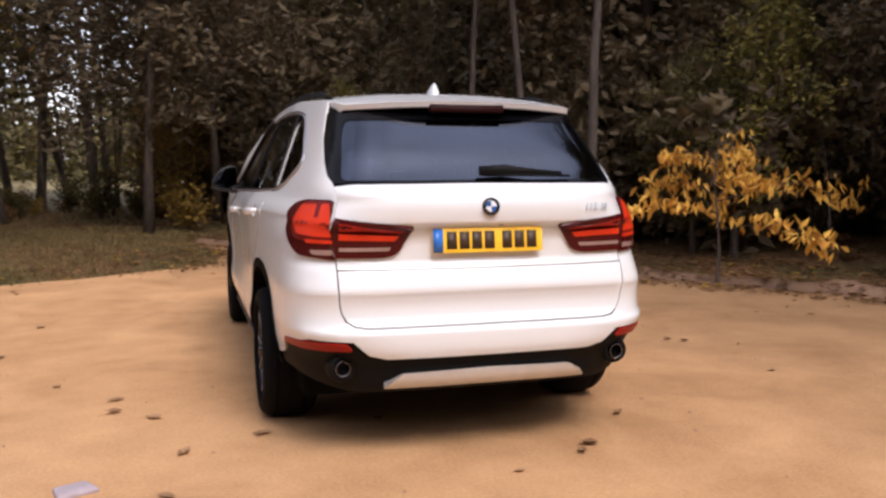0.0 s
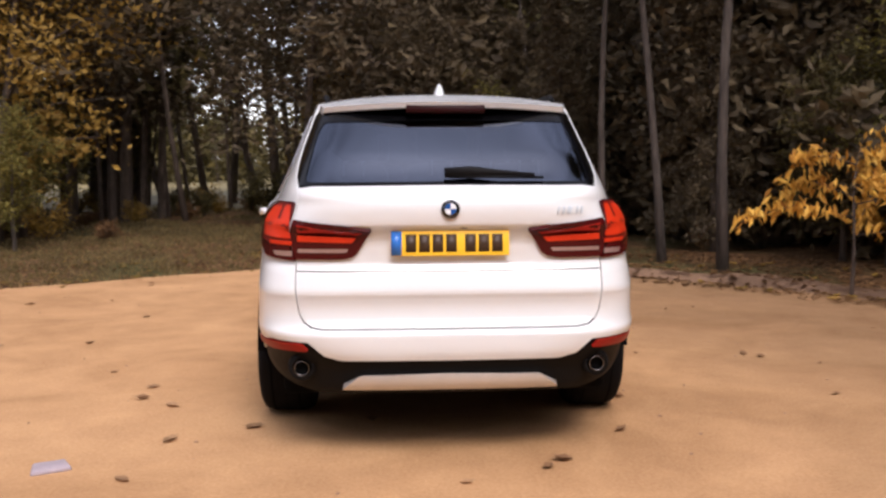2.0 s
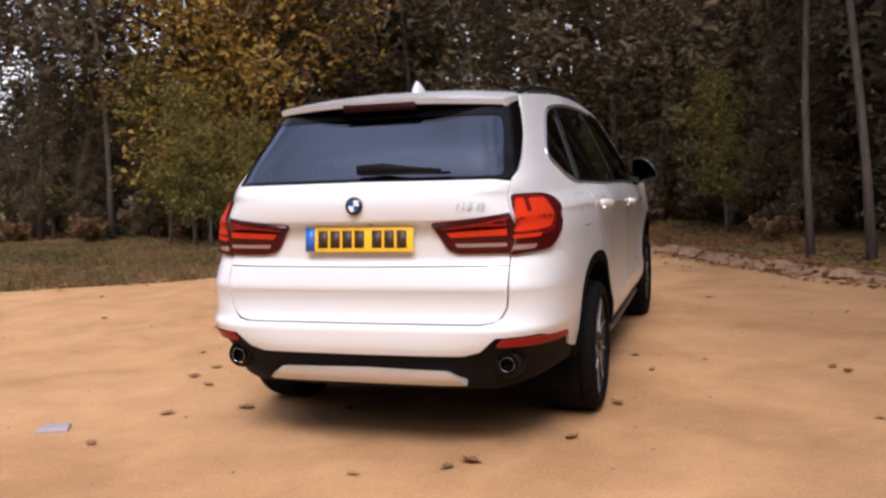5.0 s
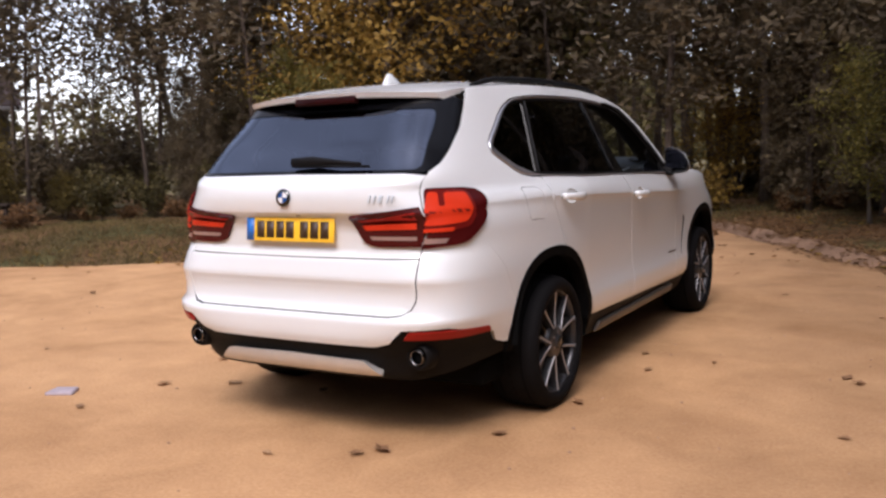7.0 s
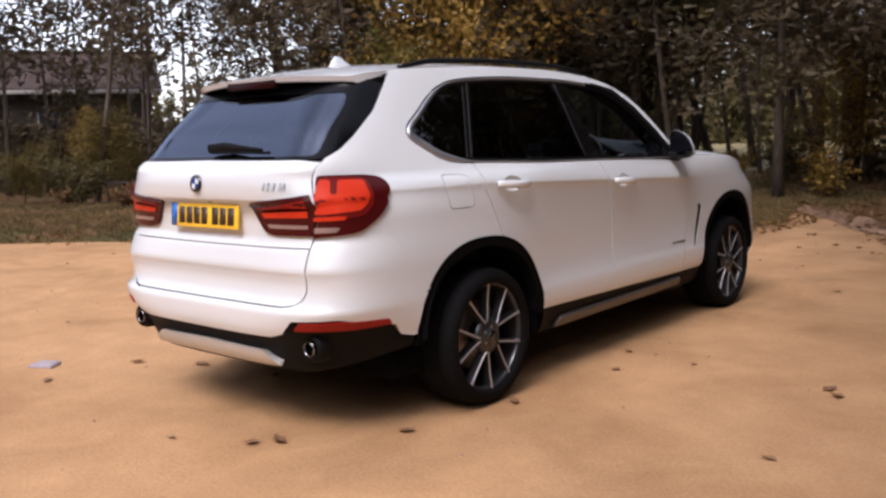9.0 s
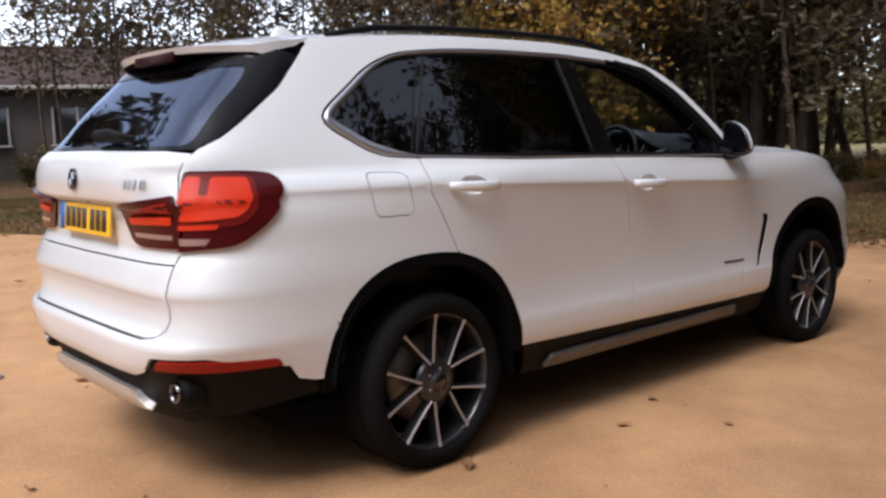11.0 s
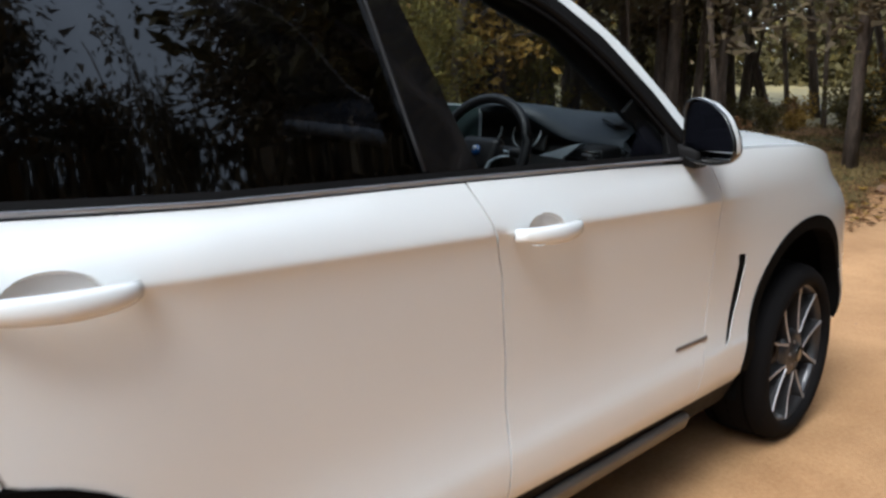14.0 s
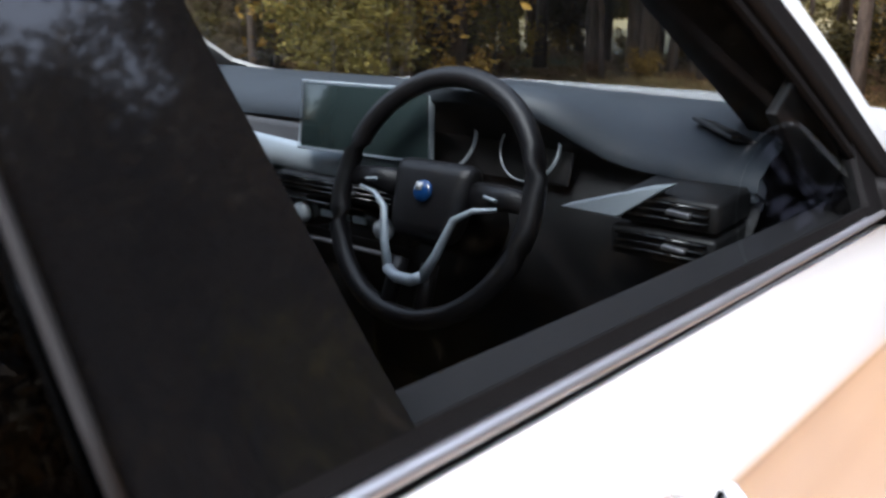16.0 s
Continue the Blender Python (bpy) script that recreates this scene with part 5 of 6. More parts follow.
bars = [("light_bar", X((0.385, 1.040), (0.55, 1.056), (0.664, 1.062), (0.664, 1.038), (0.55, 1.032), (0.405, 1.022)), RED, 0.003),
        ("light_bar", X((0.41, 1.008), (0.55, 1.016), (0.664, 1.018), (0.664, 0.992), (0.55, 0.990), (0.43, 0.986)), RED_BRIGHT, 0.004),
        ("clear_bar", X((0.445, 0.960), (0.664, 0.960), (0.664, 0.944), (0.455, 0.944)), CLEAR_LENS, 0.003)]
# first a middle red layer, added to fade the bright insert into the lens
ell = [("grading_layer", rounded(X((0.684, 1.155)) + Y((0.300, 1.150), (0.352, 1.136), (0.350, 1.064), (0.296, 0.994)) + X((0.770, 0.978), (0.684, 0.972)), 0.016), RED_DEEP, 0.002),
       ("light_hook", rounded(X((0.690, 1.144), (0.722, 1.140), (0.738, 1.082)) + Y((0.206, 1.080), (0.232, 1.138), (0.334, 1.132), (0.332, 1.068), (0.280, 1.012)) + X((0.755, 1.004), (0.690, 1.004)), 0.011), RED_BRIGHT, 0.004),
       ("light_bar", X((0.69, 0.992), (0.79, 0.994), (0.785, 0.978), (0.69, 0.976)), RED_BRIGHT, 0.004),
       ("clear_bar", X((0.69, 0.950), (0.775, 0.948), (0.765, 0.928), (0.69, 0.926)), CLEAR_LENS, 0.003)]
for mir in (False, True):
    lamp_part("rear_lamp", lamp_gate, RED_DARK, car, bars, mir)
    lamp_part("rear_lamp", lamp_wing, RED_DARK, car, ell, mir)


# number plate: its characters are bars only
plate = part("number_plate", block((0.52, 0.008, 0.111), bevel=0.002), YELLOW, car, "yellow number plate with a blue band")
plate.matrix_basis = pose(0, 0.070, 0.983, -6, 0, 0)
part("blue_band", block((0.046, 0.002, 0.107), (-0.236, -0.005, 0), bevel=0), BLUE_BAND, plate, "blue band")
for k, x in enumerate((-0.172, -0.113, -0.054, 0.005, 0.089, 0.148, 0.207)):
    part("character_bar", block((0.047, 0.0015, 0.078), (x, -0.0048, 0), bevel=0), INK, plate, "dark bar on the plate")
part("plate_lamp", block((0.03, 0.02, 0.012), (0.06, 0.072, 1.052), bevel=0.003), LINER, car)

# round badge and model badge, as plain shapes
def badge(r, parent, m, tiny=0.004, quarters=True):
    b = part("badge", lathe([(-tiny, 0.0005), (-tiny, r * 0.98), (0, r), (tiny, r)], 32, "y"), BLACK_GLOSS, parent, "round badge with a black rim")
    b.matrix_basis = m
    for k in range(4 if quarters else 0):
        bm = bmesh.new()
        pts = [bm.verts.new((0, -tiny - 0.0012, 0))] + [bm.verts.new((r * 0.62 * math.cos(a), -tiny - 0.0012, r * 0.62 * math.sin(a))) for a in (math.pi / 2 * (k + i / 8) for i in range(9))]
        bm.faces.new(pts)
        ext = bmesh.ops.extrude_face_region(bm, geom=bm.faces[:])
        bmesh.ops.translate(bm, vec=(0, 0.001, 0), verts=[v for v in ext["geom"] if isinstance(v, bmesh.types.BMVert)])
        bmesh.ops.recalc_face_normals(bm, faces=bm.faces)
        part("badge_quarter", bm, BADGE_BLUE if k % 2 else BADGE_WHITE, b)
    return b


badge(0.041, car, pose(0, 0.034, 1.133, -8, 0, 0))
mb = joined(*[block((w, 0.006, 0.034), (x, 0, 0), (0, 14, 0), 0.001) for x, w in ((-0.058, 0.008), (-0.034, 0.009), (-0.006, 0.018), (0.030, 0.008), (0.050, 0.008))])
bmesh.ops.transform(mb, verts=mb.verts, matrix=Matrix.Translation(on_tail(0.53, 1.125, 0.004)) @ pose(0, 0, 0, -6, 0, 12))
part("model_badge", mb, SATIN, car, "small chrome badge of plain bars")


# door handles with their hollows, fuel flap
def handle(y, z, door, side):
    def path(k):
        t = k / 12
        yy = y + 0.235 * t
        return Vector((side * (side_x(yy, z) + 0.006 + 0.030 * math.sin(math.pi * min(1, max(0, t))) ** 0.5), yy, z - 0.006 * t - 0.004 * math.sin(math.pi * t)))
    bow = part("door_handle", sweep([path(k) for k in range(13)], [0.009 + 0.0125 * math.sin(math.pi * min(1, max(0.0, (k + 0.6) / 13.2))) ** 0.5 for k in range(13)], 10, flat=0.6), PAINT, door, "white bow door handle")
    q0, z0 = at_y(y + 0.118, z + 0.001)
    calm = lambda q, zz: shell(q, z0 - 0.04).lerp(shell(q, z0 + 0.04), (zz - z0 + 0.04) / 0.08)
    dish = sheet_mesh("handle_cup", hollow(y, z, 1.02), calm, step=0.012, off=-0.001, depth=0, mirror=side < 0,
                      bend=lambda q, zz: -0.017 * max(0.0, 1 - ((q - q0) / 0.0714) ** 2 - ((zz - z0) / 0.0439) ** 2) ** 0.7)
    dish.normals_split_custom_set([(0, 0, 0)] * len(dish.loops))
    part("handle_cup", dish, PAINT, door)
    # dark discs laid on the door stand for the shaded gaps
    for t in (0.0, 1.0):
        q1, z1 = at_y(y + 0.015 + 0.208 * t, z - 0.004 - 0.004 * t)
        gap = sheet_mesh("handle_gap_shade", [(q1 + (0.010 if t < 0.5 else 0.007) * math.cos(a), z1 + (0.011 if t < 0.5 else 0.010) * math.sin(a)) for a in (2 * math.pi * i / 18 for i in range(18))], shell, step=0.01, off=0.0015, depth=0.001, mirror=side < 0)
        part("handle_gap_shade", gap, LINER, door, "dark disc standing for the shaded gap at the handle's end")


for k, side in ((0, 1), (1, -1)):
    handle(*HANDLES[0], rear_doors[k], side)
    handle(*HANDLES[1], front_doors[k], side)
part("fuel_flap_gap", sheet_mesh("fuel_flap_gap", inset(flap, -0.01), shell, step=0.03, off=-0.012, depth=0), LINER, car)
part("fuel_flap", sheet_mesh("fuel_flap", inset(flap, 0.0035), shell, step=0.03, off=0.0, depth=0.01), PAINT, car, "white fuel filler flap")
b = block((0.004, 0.19, 0.011), bevel=0.001)
bmesh.ops.transform(b, verts=b.verts, matrix=pose(side_x(3.08, 0.580) + 0.002, 3.085, 0.580, -1, 0, 0))
part("wing_badge", b, STEEL, front_doors[0], "small silver bar badge")


# door mirrors
MIRROR_EDGE = [(0.918, 1.300), (0.955, 1.313), (1.015, 1.298), (1.065, 1.262), (1.096, 1.205), (1.100, 1.165), (1.082, 1.142), (1.03, 1.130), (0.955, 1.132), (0.920, 1.148)]


def mirror_loft(rings, side, z_from=0.0, tilt=0.0, slope=0.30):
    """Rings of (scale, how far ahead of the slanting face)."""
    edge = dense(rounded(MIRROR_EDGE, 0.02), 0.02)
    bm = bmesh.new()
    rows = []
    for s, ahead in rings:
        row = []
        for x, z in edge:
            x2, z2 = 1.0 + (x - 1.0) * s, 1.225 + (max(z, z_from) - 1.225) * s
            row.append(bm.verts.new((side * x2, 2.985 - slope * (x2 - 0.92) + ahead + tilt * (z2 - 1.23), z2)))
        rows.append(row)
    m = len(edge)
    for a, b in zip(rows, rows[1:]):
        for i in range(m):
            bm.faces.new((a[i], a[(i + 1) % m], b[(i + 1) % m], b[i]))
    bm.faces.new(rows[-1])
    bmesh.ops.recalc_face_normals(bm, faces=bm.faces)
    for f in bm.faces:
        f.smooth = True
    return bm


def flat_faces(bm):
    for f in bm.faces:
        f.smooth = False
    return bm


def door_mirror(side):
    house = part("door_mirror", mirror_loft([(0.90, 0.010), (0.94, -0.004), (1.0, 0.0), (1.0, 0.022), (0.97, 0.05), (0.6, 0.10)], side), BLACK_GLOSS, car, "door mirror with a white cap and black housing")
    part("mirror_cap", mirror_loft([(1.0, 0.012), (1.008, 0.02), (0.985, 0.04), (0.90, 0.06), (0.72, 0.08), (0.4, 0.092), (0.1, 0.095)], side, 1.168), PAINT, house, "white mirror cap")
    part("mirror_glass", flat_faces(mirror_loft([(0.91, 0.0035), (0.90, 0.003)], side, 1.160, 0.08, 0.06)), MIRROR, house, "dark mirror glass")
    part("mirror_foot", block((0.12, 0.075, 0.060), (side * 0.915, 3.015, 1.150), (0, side * 8, 0), 0.014), CLADDING, house)
    part("mirror_strip", block((0.10, 0.006, 0.010), (side * 1.045, 2.937, 1.150), (0, side * -3, side * -17), 0.003), BLACK_GLOSS, house, "glossy black strip under the mirror")
    both_poly = Y((2.915, 1.134), (3.045, 1.130), (2.955, 1.240))
    part("mirror_panel", sheet_mesh("mirror_panel", both_poly, shell, step=0.03, off=-0.003, depth=0.02, mirror=side < 0), CLADDING, car)


door_mirror(1)
door_mirror(-1)


# wheels: five pairs of slim spokes that meet at the hub
def wheel_parts():
    hub = bpy.data.meshes.new("wheel")
    tmp = lathe([(0.012, 0.001), (0.012, 0.030), (0.006, 0.034), (-0.004, 0.044), (-0.006, 0.066), (-0.010, 0.084), (-0.03, 0.092)], 30)
    tmp.to_mesh(hub)
    tmp.free()
    hub.materials.append(RIM_DARK)
    wheel = new("wheel", hub)
    tyre_profile = [(-0.275, 0.243), (-0.28, 0.262), (-0.278, 0.30), (-0.268, 0.335), (-0.245, 0.357), (-0.20, 0.365), (-0.14, 0.367), (-0.07, 0.365), (-0.035, 0.357), (-0.012, 0.335),
                    (-0.002, 0.305), (0.0, 0.275), (-0.006, 0.256), (-0.014, 0.250), (-0.03, 0.243)]
    part("tyre", lathe([(a + 0.020, 0.258 + (r - 0.243) * 0.67) for a, r in tyre_profile], 64), RUBBER, wheel, "black road tyre")
    for x in (-0.185, -0.118, -0.05):
        part("tread_groove", lathe([(x - 0.006, 0.3405), (x - 0.004, 0.3412), (x + 0.004, 0.3412), (x + 0.006, 0.3405)], 48), LINER, wheel)
    rim_bm = lathe([(-0.016, 0.2675), (-0.006, 0.266), (-0.004, 0.259), (-0.012, 0.251), (-0.03, 0.247), (-0.12, 0.236), (-0.22, 0.247), (-0.235, 0.262)], 64)
    part("rim", rim_bm, RIM_DARK, wheel)
    part("rim_edge", lathe([(-0.0075, 0.2665), (-0.0035, 0.2655), (-0.0035, 0.2605), (-0.0075, 0.260)], 64), SPOKE, wheel, "bright rim edge")
    part("brake_disc", lathe([(-0.095, 0.06), (-0.095, 0.172), (-0.12, 0.172), (-0.12, 0.06)], 40), STEEL, wheel, "steel brake disc")
    part("wheel_back", lathe([(-0.17, 0.001), (-0.17, 0.238)], 32), LINER, wheel)
    for k in range(5):
        mid = radians(18 + 72 * k)
        for sg in (-1, 1):
            bm = bmesh.new()
            sec = []
            for i in range(7):
                t = i / 6
                lo, hi = mid + sg * radians(5.5), mid + sg * radians(19.0)
                foot, end = Vector((0, math.cos(lo), math.sin(lo))) * 0.078, Vector((0, math.cos(hi), math.sin(hi))) * 0.261
                d = (end - foot).normalized()
                n = Vector((0, -d.z, d.y))
                w = 0.0048 + 0.0010 * t + (0.004 if i == 6 else 0)
                x = -0.003 - 0.004 * math.sin(math.pi * t)
                sec.append([bm.verts.new(foot.lerp(end, t) + n * w * u + Vector((x + v, 0, 0))) for u, v in ((-1, -0.003), (-0.75, 0), (0.75, 0), (1, -0.003), (2.0, -0.045), (-2.0, -0.045))])
            for s0, s1 in zip(sec, sec[1:]):
                for j in range(6):
                    f = bm.faces.new((s0[j], s0[(j + 1) % 6], s1[(j + 1) % 6], s1[j]))
                    f.material_index = 0 if j in (0, 1, 2) else 1
            bmesh.ops.recalc_face_normals(bm, faces=bm.faces)
            me = bpy.data.meshes.new("spoke")
            bm.to_mesh(me)
            bm.free()
            me.materials.append(SPOKE)
            me.materials.append(RIM_DARK)
            part("spoke", me, None, wheel, "slim alloy spoke with a machined face")
        nut = lathe([(0.004, 0.001), (0.004, 0.008), (-0.01, 0.009)], 6)
        a = mid + radians(36)
        bmesh.ops.translate(nut, verts=nut.verts, vec=(-0.004, 0.046 * math.cos(a), 0.046 * math.sin(a)))
        part("wheel_bolt", nut, STEEL, wheel)
    badge(0.030, wheel, pose(0.013, 0, 0, 0, 0, 90), 0.002, False)
    return wheel


wheel = wheel_parts()
wheel.parent = car
wheel.matrix_basis = pose(0.932, HUBS[0], WHEEL_Z, 19, 0, 0)
for side, y in ((1, HUBS[1]), (-1, HUBS[0]), (-1, HUBS[1])):
    w2 = copy_thing(wheel, pose(side * 0.932, y, WHEEL_Z, 31 * y, 0, 0 if side > 0 else 180))
    w2.parent = car

# ---- inside the car: a right-hand drive cabin ----
def slab(points, depth, axis=1, bevel=0.0):
    """A flat outline in two axes, given as full points, thickened along the third."""
    bm = bmesh.new()
    f = bm.faces.new([bm.verts.new(p) for p in points])
    ext = bmesh.ops.extrude_face_region(bm, geom=[f])
    move = [0, 0, 0]
    move[axis] = depth
    bmesh.ops.translate(bm, vec=move, verts=[v for v in ext["geom"] if isinstance(v, bmesh.types.BMVert)])
    bmesh.ops.recalc_face_normals(bm, faces=bm.faces)
    if bevel:
        bmesh.ops.bevel(bm, geom=bm.edges[:], offset=bevel, segments=2, affect="EDGES", profile=0.5, clamp_overlap=True)
    return bm


def dash_profile(x):
    """Rings of the dashboard along the car's width: (y, z) from the screen down to the knees."""
    hood = math.exp(-((x - 0.40) / 0.17) ** 4)
    side = 0.02 * (abs(x) / 0.75) ** 2
    return [(3.22, 1.14), (3.16, 1.235), (3.08, 1.250 + 0.004 * hood), (2.98, 1.246 + 0.030 * hood - side), (2.90 - 0.03 * hood, 1.226 + 0.060 * hood - side), (2.865 - 0.07 * hood, 1.205 + 0.072 * hood - side),
            (2.862 - 0.055 * hood, 1.190 + 0.066 * hood - side), (2.895, 1.175 - side), (2.885, 1.15), (2.86, 1.12), (2.85, 1.05), (2.84, 0.98), (2.90, 0.90), (2.98, 0.72), (3.15, 0.60)]


def dashboard(first, last):
    bm = bmesh.new()
    xs = [-0.76 + 1.565 * k / 60 for k in range(61)]
    rows = [[bm.verts.new((x, y, z)) for y, z in dash_profile(x)[first:last]] for x in xs]
    for a, b in zip(rows, rows[1:]):
        for j in range(len(a) - 1):
            bm.faces.new((a[j], b[j], b[j + 1], a[j + 1]))
    bmesh.ops.recalc_face_normals(bm, faces=bm.faces)
    for f in bm.faces:
        f.smooth = True
    return bm


dash = part("dashboard", dashboard(0, 7), DASH_LIT, car, "soft plastic dashboard, its top coloured blue-grey by the windscreen's light")
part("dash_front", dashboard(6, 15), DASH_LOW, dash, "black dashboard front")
part("dash_trim", sweep([(x, 2.815 + 0.04 * min(1, max(0, -x)), 1.130 + 0.03 * max(0, 0.05 - x)) for x in (-0.70 + 0.95 * k / 16 for k in range(17))], [0.018 + 0.012 * math.sin(math.pi * (k + 1) / 18) for k in range(17)], 8, flat=0.5), SATIN, dash, "pale brushed trim strip")
part("dash_trim", slab([(0.585, 2.765, 1.137), (0.668, 2.765, 1.134), (0.735, 2.765, 1.182), (0.705, 2.765, 1.176)], 0.03, 1, 0.002), SATIN, dash, "pale brushed trim wedge")
for x0, x1, z0, z1, y in ((-0.02, 0.27, 1.078, 1.112, 2.84), (0.665, 0.795, 1.132, 1.170, 2.825), (0.655, 0.795, 1.088, 1.126, 2.825), (-0.72, -0.52, 1.085, 1.125, 2.84)):
    part("air_vent", block((x1 - x0, 0.10, z1 - z0), ((x0 + x1) / 2, y, (z0 + z1) / 2), (4, 0, 0), 0.006), DASH_LOW, dash, "black air vent")
    for k in range(3):
        part("vent_slat", block((x1 - x0 - 0.02, 0.008, 0.003), ((x0 + x1) / 2, y - 0.052, z0 + (z1 - z0) * (k + 1) / 4), (15, 0, 0), 0), BLACK_GLOSS, dash)
    part("vent_tab", block((0.030, 0.012, 0.006), ((x0 * 0.35 + x1 * 0.65), y - 0.056, (z0 + z1) / 2), (0, 4, 0), 0.001), CHROME, dash, "bright vent tab")
part("glove_panel", slab([(-0.74, 2.838, 1.142), (0.02, 2.838, 1.142), (0.05, 2.845, 1.180), (-0.74, 2.845, 1.188)], 0.03, 1, 0.006), PANEL_GREY, dash, "grey panel over the glove box")
part("climate_panel", block((0.30, 0.03, 0.055), (0.12, 2.832, 1.035), (6, 0, 0), 0.006), BLACK_GLOSS, dash)
for x in (0.02, 0.22):
    knob = lathe([(-0.012, 0.0005), (-0.012, 0.017), (0.0, 0.019)], 20, "y")
    bmesh.ops.translate(knob, verts=knob.verts, vec=(x, 2.815, 1.035))
    part("climate_knob", knob, SATIN, dash, "silver knob")
for x in (0.08, 0.12, 0.16):
    part("climate_button", block((0.03, 0.006, 0.012), (x, 2.815, 1.04), (6, 0, 0), 0.002), SATIN, dash)
part("shelf_edge", block((0.24, 0.012, 0.006), (0.12, 2.83, 0.985), (0, 0, 0), 0.002), CHROME, dash, "bright shelf edge")
# pale reflection near the window corner, added as a small silver block
part("reflection_patch", block((0.012, 0.06, 0.034), (0.790, 2.90, 1.160), (-30, 0, 8), 0.004), SATIN, dash, "small silver block drawn for the pale reflection at the dashboard's end")
part("corner_trim", slab([(0.826, y, z) for y, z in ((3.127, 1.076), (2.915, 1.190), (2.80, 1.272), (2.86, 1.312), (2.985, 1.235), (3.12, 1.165), (3.145, 1.08))], 0.014, 0, 0.004), DASH_LOW, car, "black lining of the window's front corner")
part("demister", block((0.10, 0.07, 0.006), (0.725, 2.965, 1.2225), (-14, 8, -35), 0.002), DASH_LOW, dash, "dark side demister grille")
# instruments under the hood
for x in (0.325, 0.475):
    dial = lathe([(-0.004, 0.048), (-0.007, 0.050), (0.0, 0.052)], 32, "y")
    bmesh.ops.transform(dial, verts=dial.verts, matrix=pose(x, 2.855, 1.190, -20, 0, 0))
    part("instrument_dial", dial, SATIN, dash, "thin bright ring of a dial")
part("instrument_glass", block((0.28, 0.006, 0.10), (0.40, 2.872, 1.188), (-20, 0, 0), 0.01), DASH_LOW, dash, "dark instrument panel")
# screen on the dashboard
screen_frame = part("display_frame", block((0.262, 0.014, 0.110), bevel=0.004, shape=lambda c: (c.x * (1.0 if c.z > 0 else 1.05), c.y, c.z)), SATIN, dash, "silver frame of the display")
screen_frame.matrix_basis = pose(0.195, 2.800, 1.212, -6, 0, 4)
part("display_edge", sweep([(-0.131, -0.009, 0.055), (0.131, -0.009, 0.055), (0.1375, -0.009, -0.055), (-0.1375, -0.009, -0.055)], 0.0021, 6, closed=True), SATIN, dash, "bright edge of the display").matrix_basis = pose(0.195, 2.800, 1.212, -6, 0, 4)
part("display", block((0.256, 0.004, 0.104), (0, -0.007, 0), bevel=0.002, shape=lambda c: (c.x * (1.0 if c.z > 0 else 1.05), c.y, c.z)), SCREEN, dash, "dark display").matrix_basis = pose(0.195, 2.800, 1.212, -6, 0, 4)
part("display_foot", block((0.10, 0.08, 0.05), (0.195, 2.84, 1.185), bevel=0.01), BLACK_GLOSS, dash)

# steering wheel
WHEEL_AT = pose(0.413, 2.705, 1.136, -22, 0, 0) @ Matrix.Scale(0.91, 4)
steer = part("steering_wheel", sweep([(0.186 * math.cos(t), 0, 0.186 * math.sin(t)) for t in (2 * math.pi * k / 48 for k in range(48))], 0.0165, 10, closed=True), LEATHER, car, "black leather steering wheel")
steer.matrix_basis = WHEEL_AT
pad = block((0.165, 0.05, 0.125), (0, 0.01, -0.006), (0, 0, 0), 0.028, 4, shape=lambda c: (c.x * (1.0 if c.z > 0 else 0.74), c.y, c.z))
part("wheel_boss", pad, LEATHER, steer)
for sx in (-1, 1):
    part("wheel_spoke", sweep([(sx * 0.075, 0.006, 0.012), (sx * 0.13, 0.008, 0.016), (sx * 0.178, 0.004, 0.012)], [0.022, 0.018, 0.016], 8, flat=0.5), LEATHER, steer)
    part("spoke_trim", sweep([(sx * 0.135, -0.012, -0.004), (sx * 0.098, -0.016, -0.012), (sx * 0.070, -0.018, -0.030), (sx * 0.052, -0.016, -0.085), (sx * 0.034, -0.014, -0.122)], [0.003, 0.0045, 0.006, 0.007, 0.0085], 8), SATIN, steer, "satin silver spoke trim")
    part("wheel_buttons", block((0.024, 0.008, 0.005), (sx * 0.118, -0.010, 0.010), (0, sx * 8, 0), 0.002), SATIN, steer)
part("spoke_trim", sweep([(-0.036, -0.014, -0.120), (-0.015, -0.014, -0.130), (0.015, -0.014, -0.130), (0.036, -0.014, -0.120)], 0.0095, 8), SATIN, steer, "satin silver spoke trim")
for sx in (-1, 1):
    part("lower_spoke", sweep([(sx * 0.030, 0.004, -0.10), (sx * 0.034, 0.004, -0.175)], 0.014, 8), LEATHER, steer)
round_badge = part("wheel_badge", lathe([(-0.004, 0.0005), (-0.004, 0.016), (0.0, 0.017)], 24, "y"), BADGE_BLUE, steer, "small blue and white badge")
round_badge.matrix_basis = pose(0, -0.018, 0.004)
part("badge_light", block((0.012, 0.002, 0.012), (-0.006, -0.0225, 0.010), bevel=0), BADGE_WHITE, steer)
part("steering_column", sweep([(0.385, 2.74, 1.11), (0.385, 2.95, 1.03)], [0.055, 0.06], 12), CLADDING, car)
part("column_stalk", sweep([(0.42, 2.76, 1.12), (0.53, 2.74, 1.14)], [0.008, 0.007], 8), CLADDING, car)


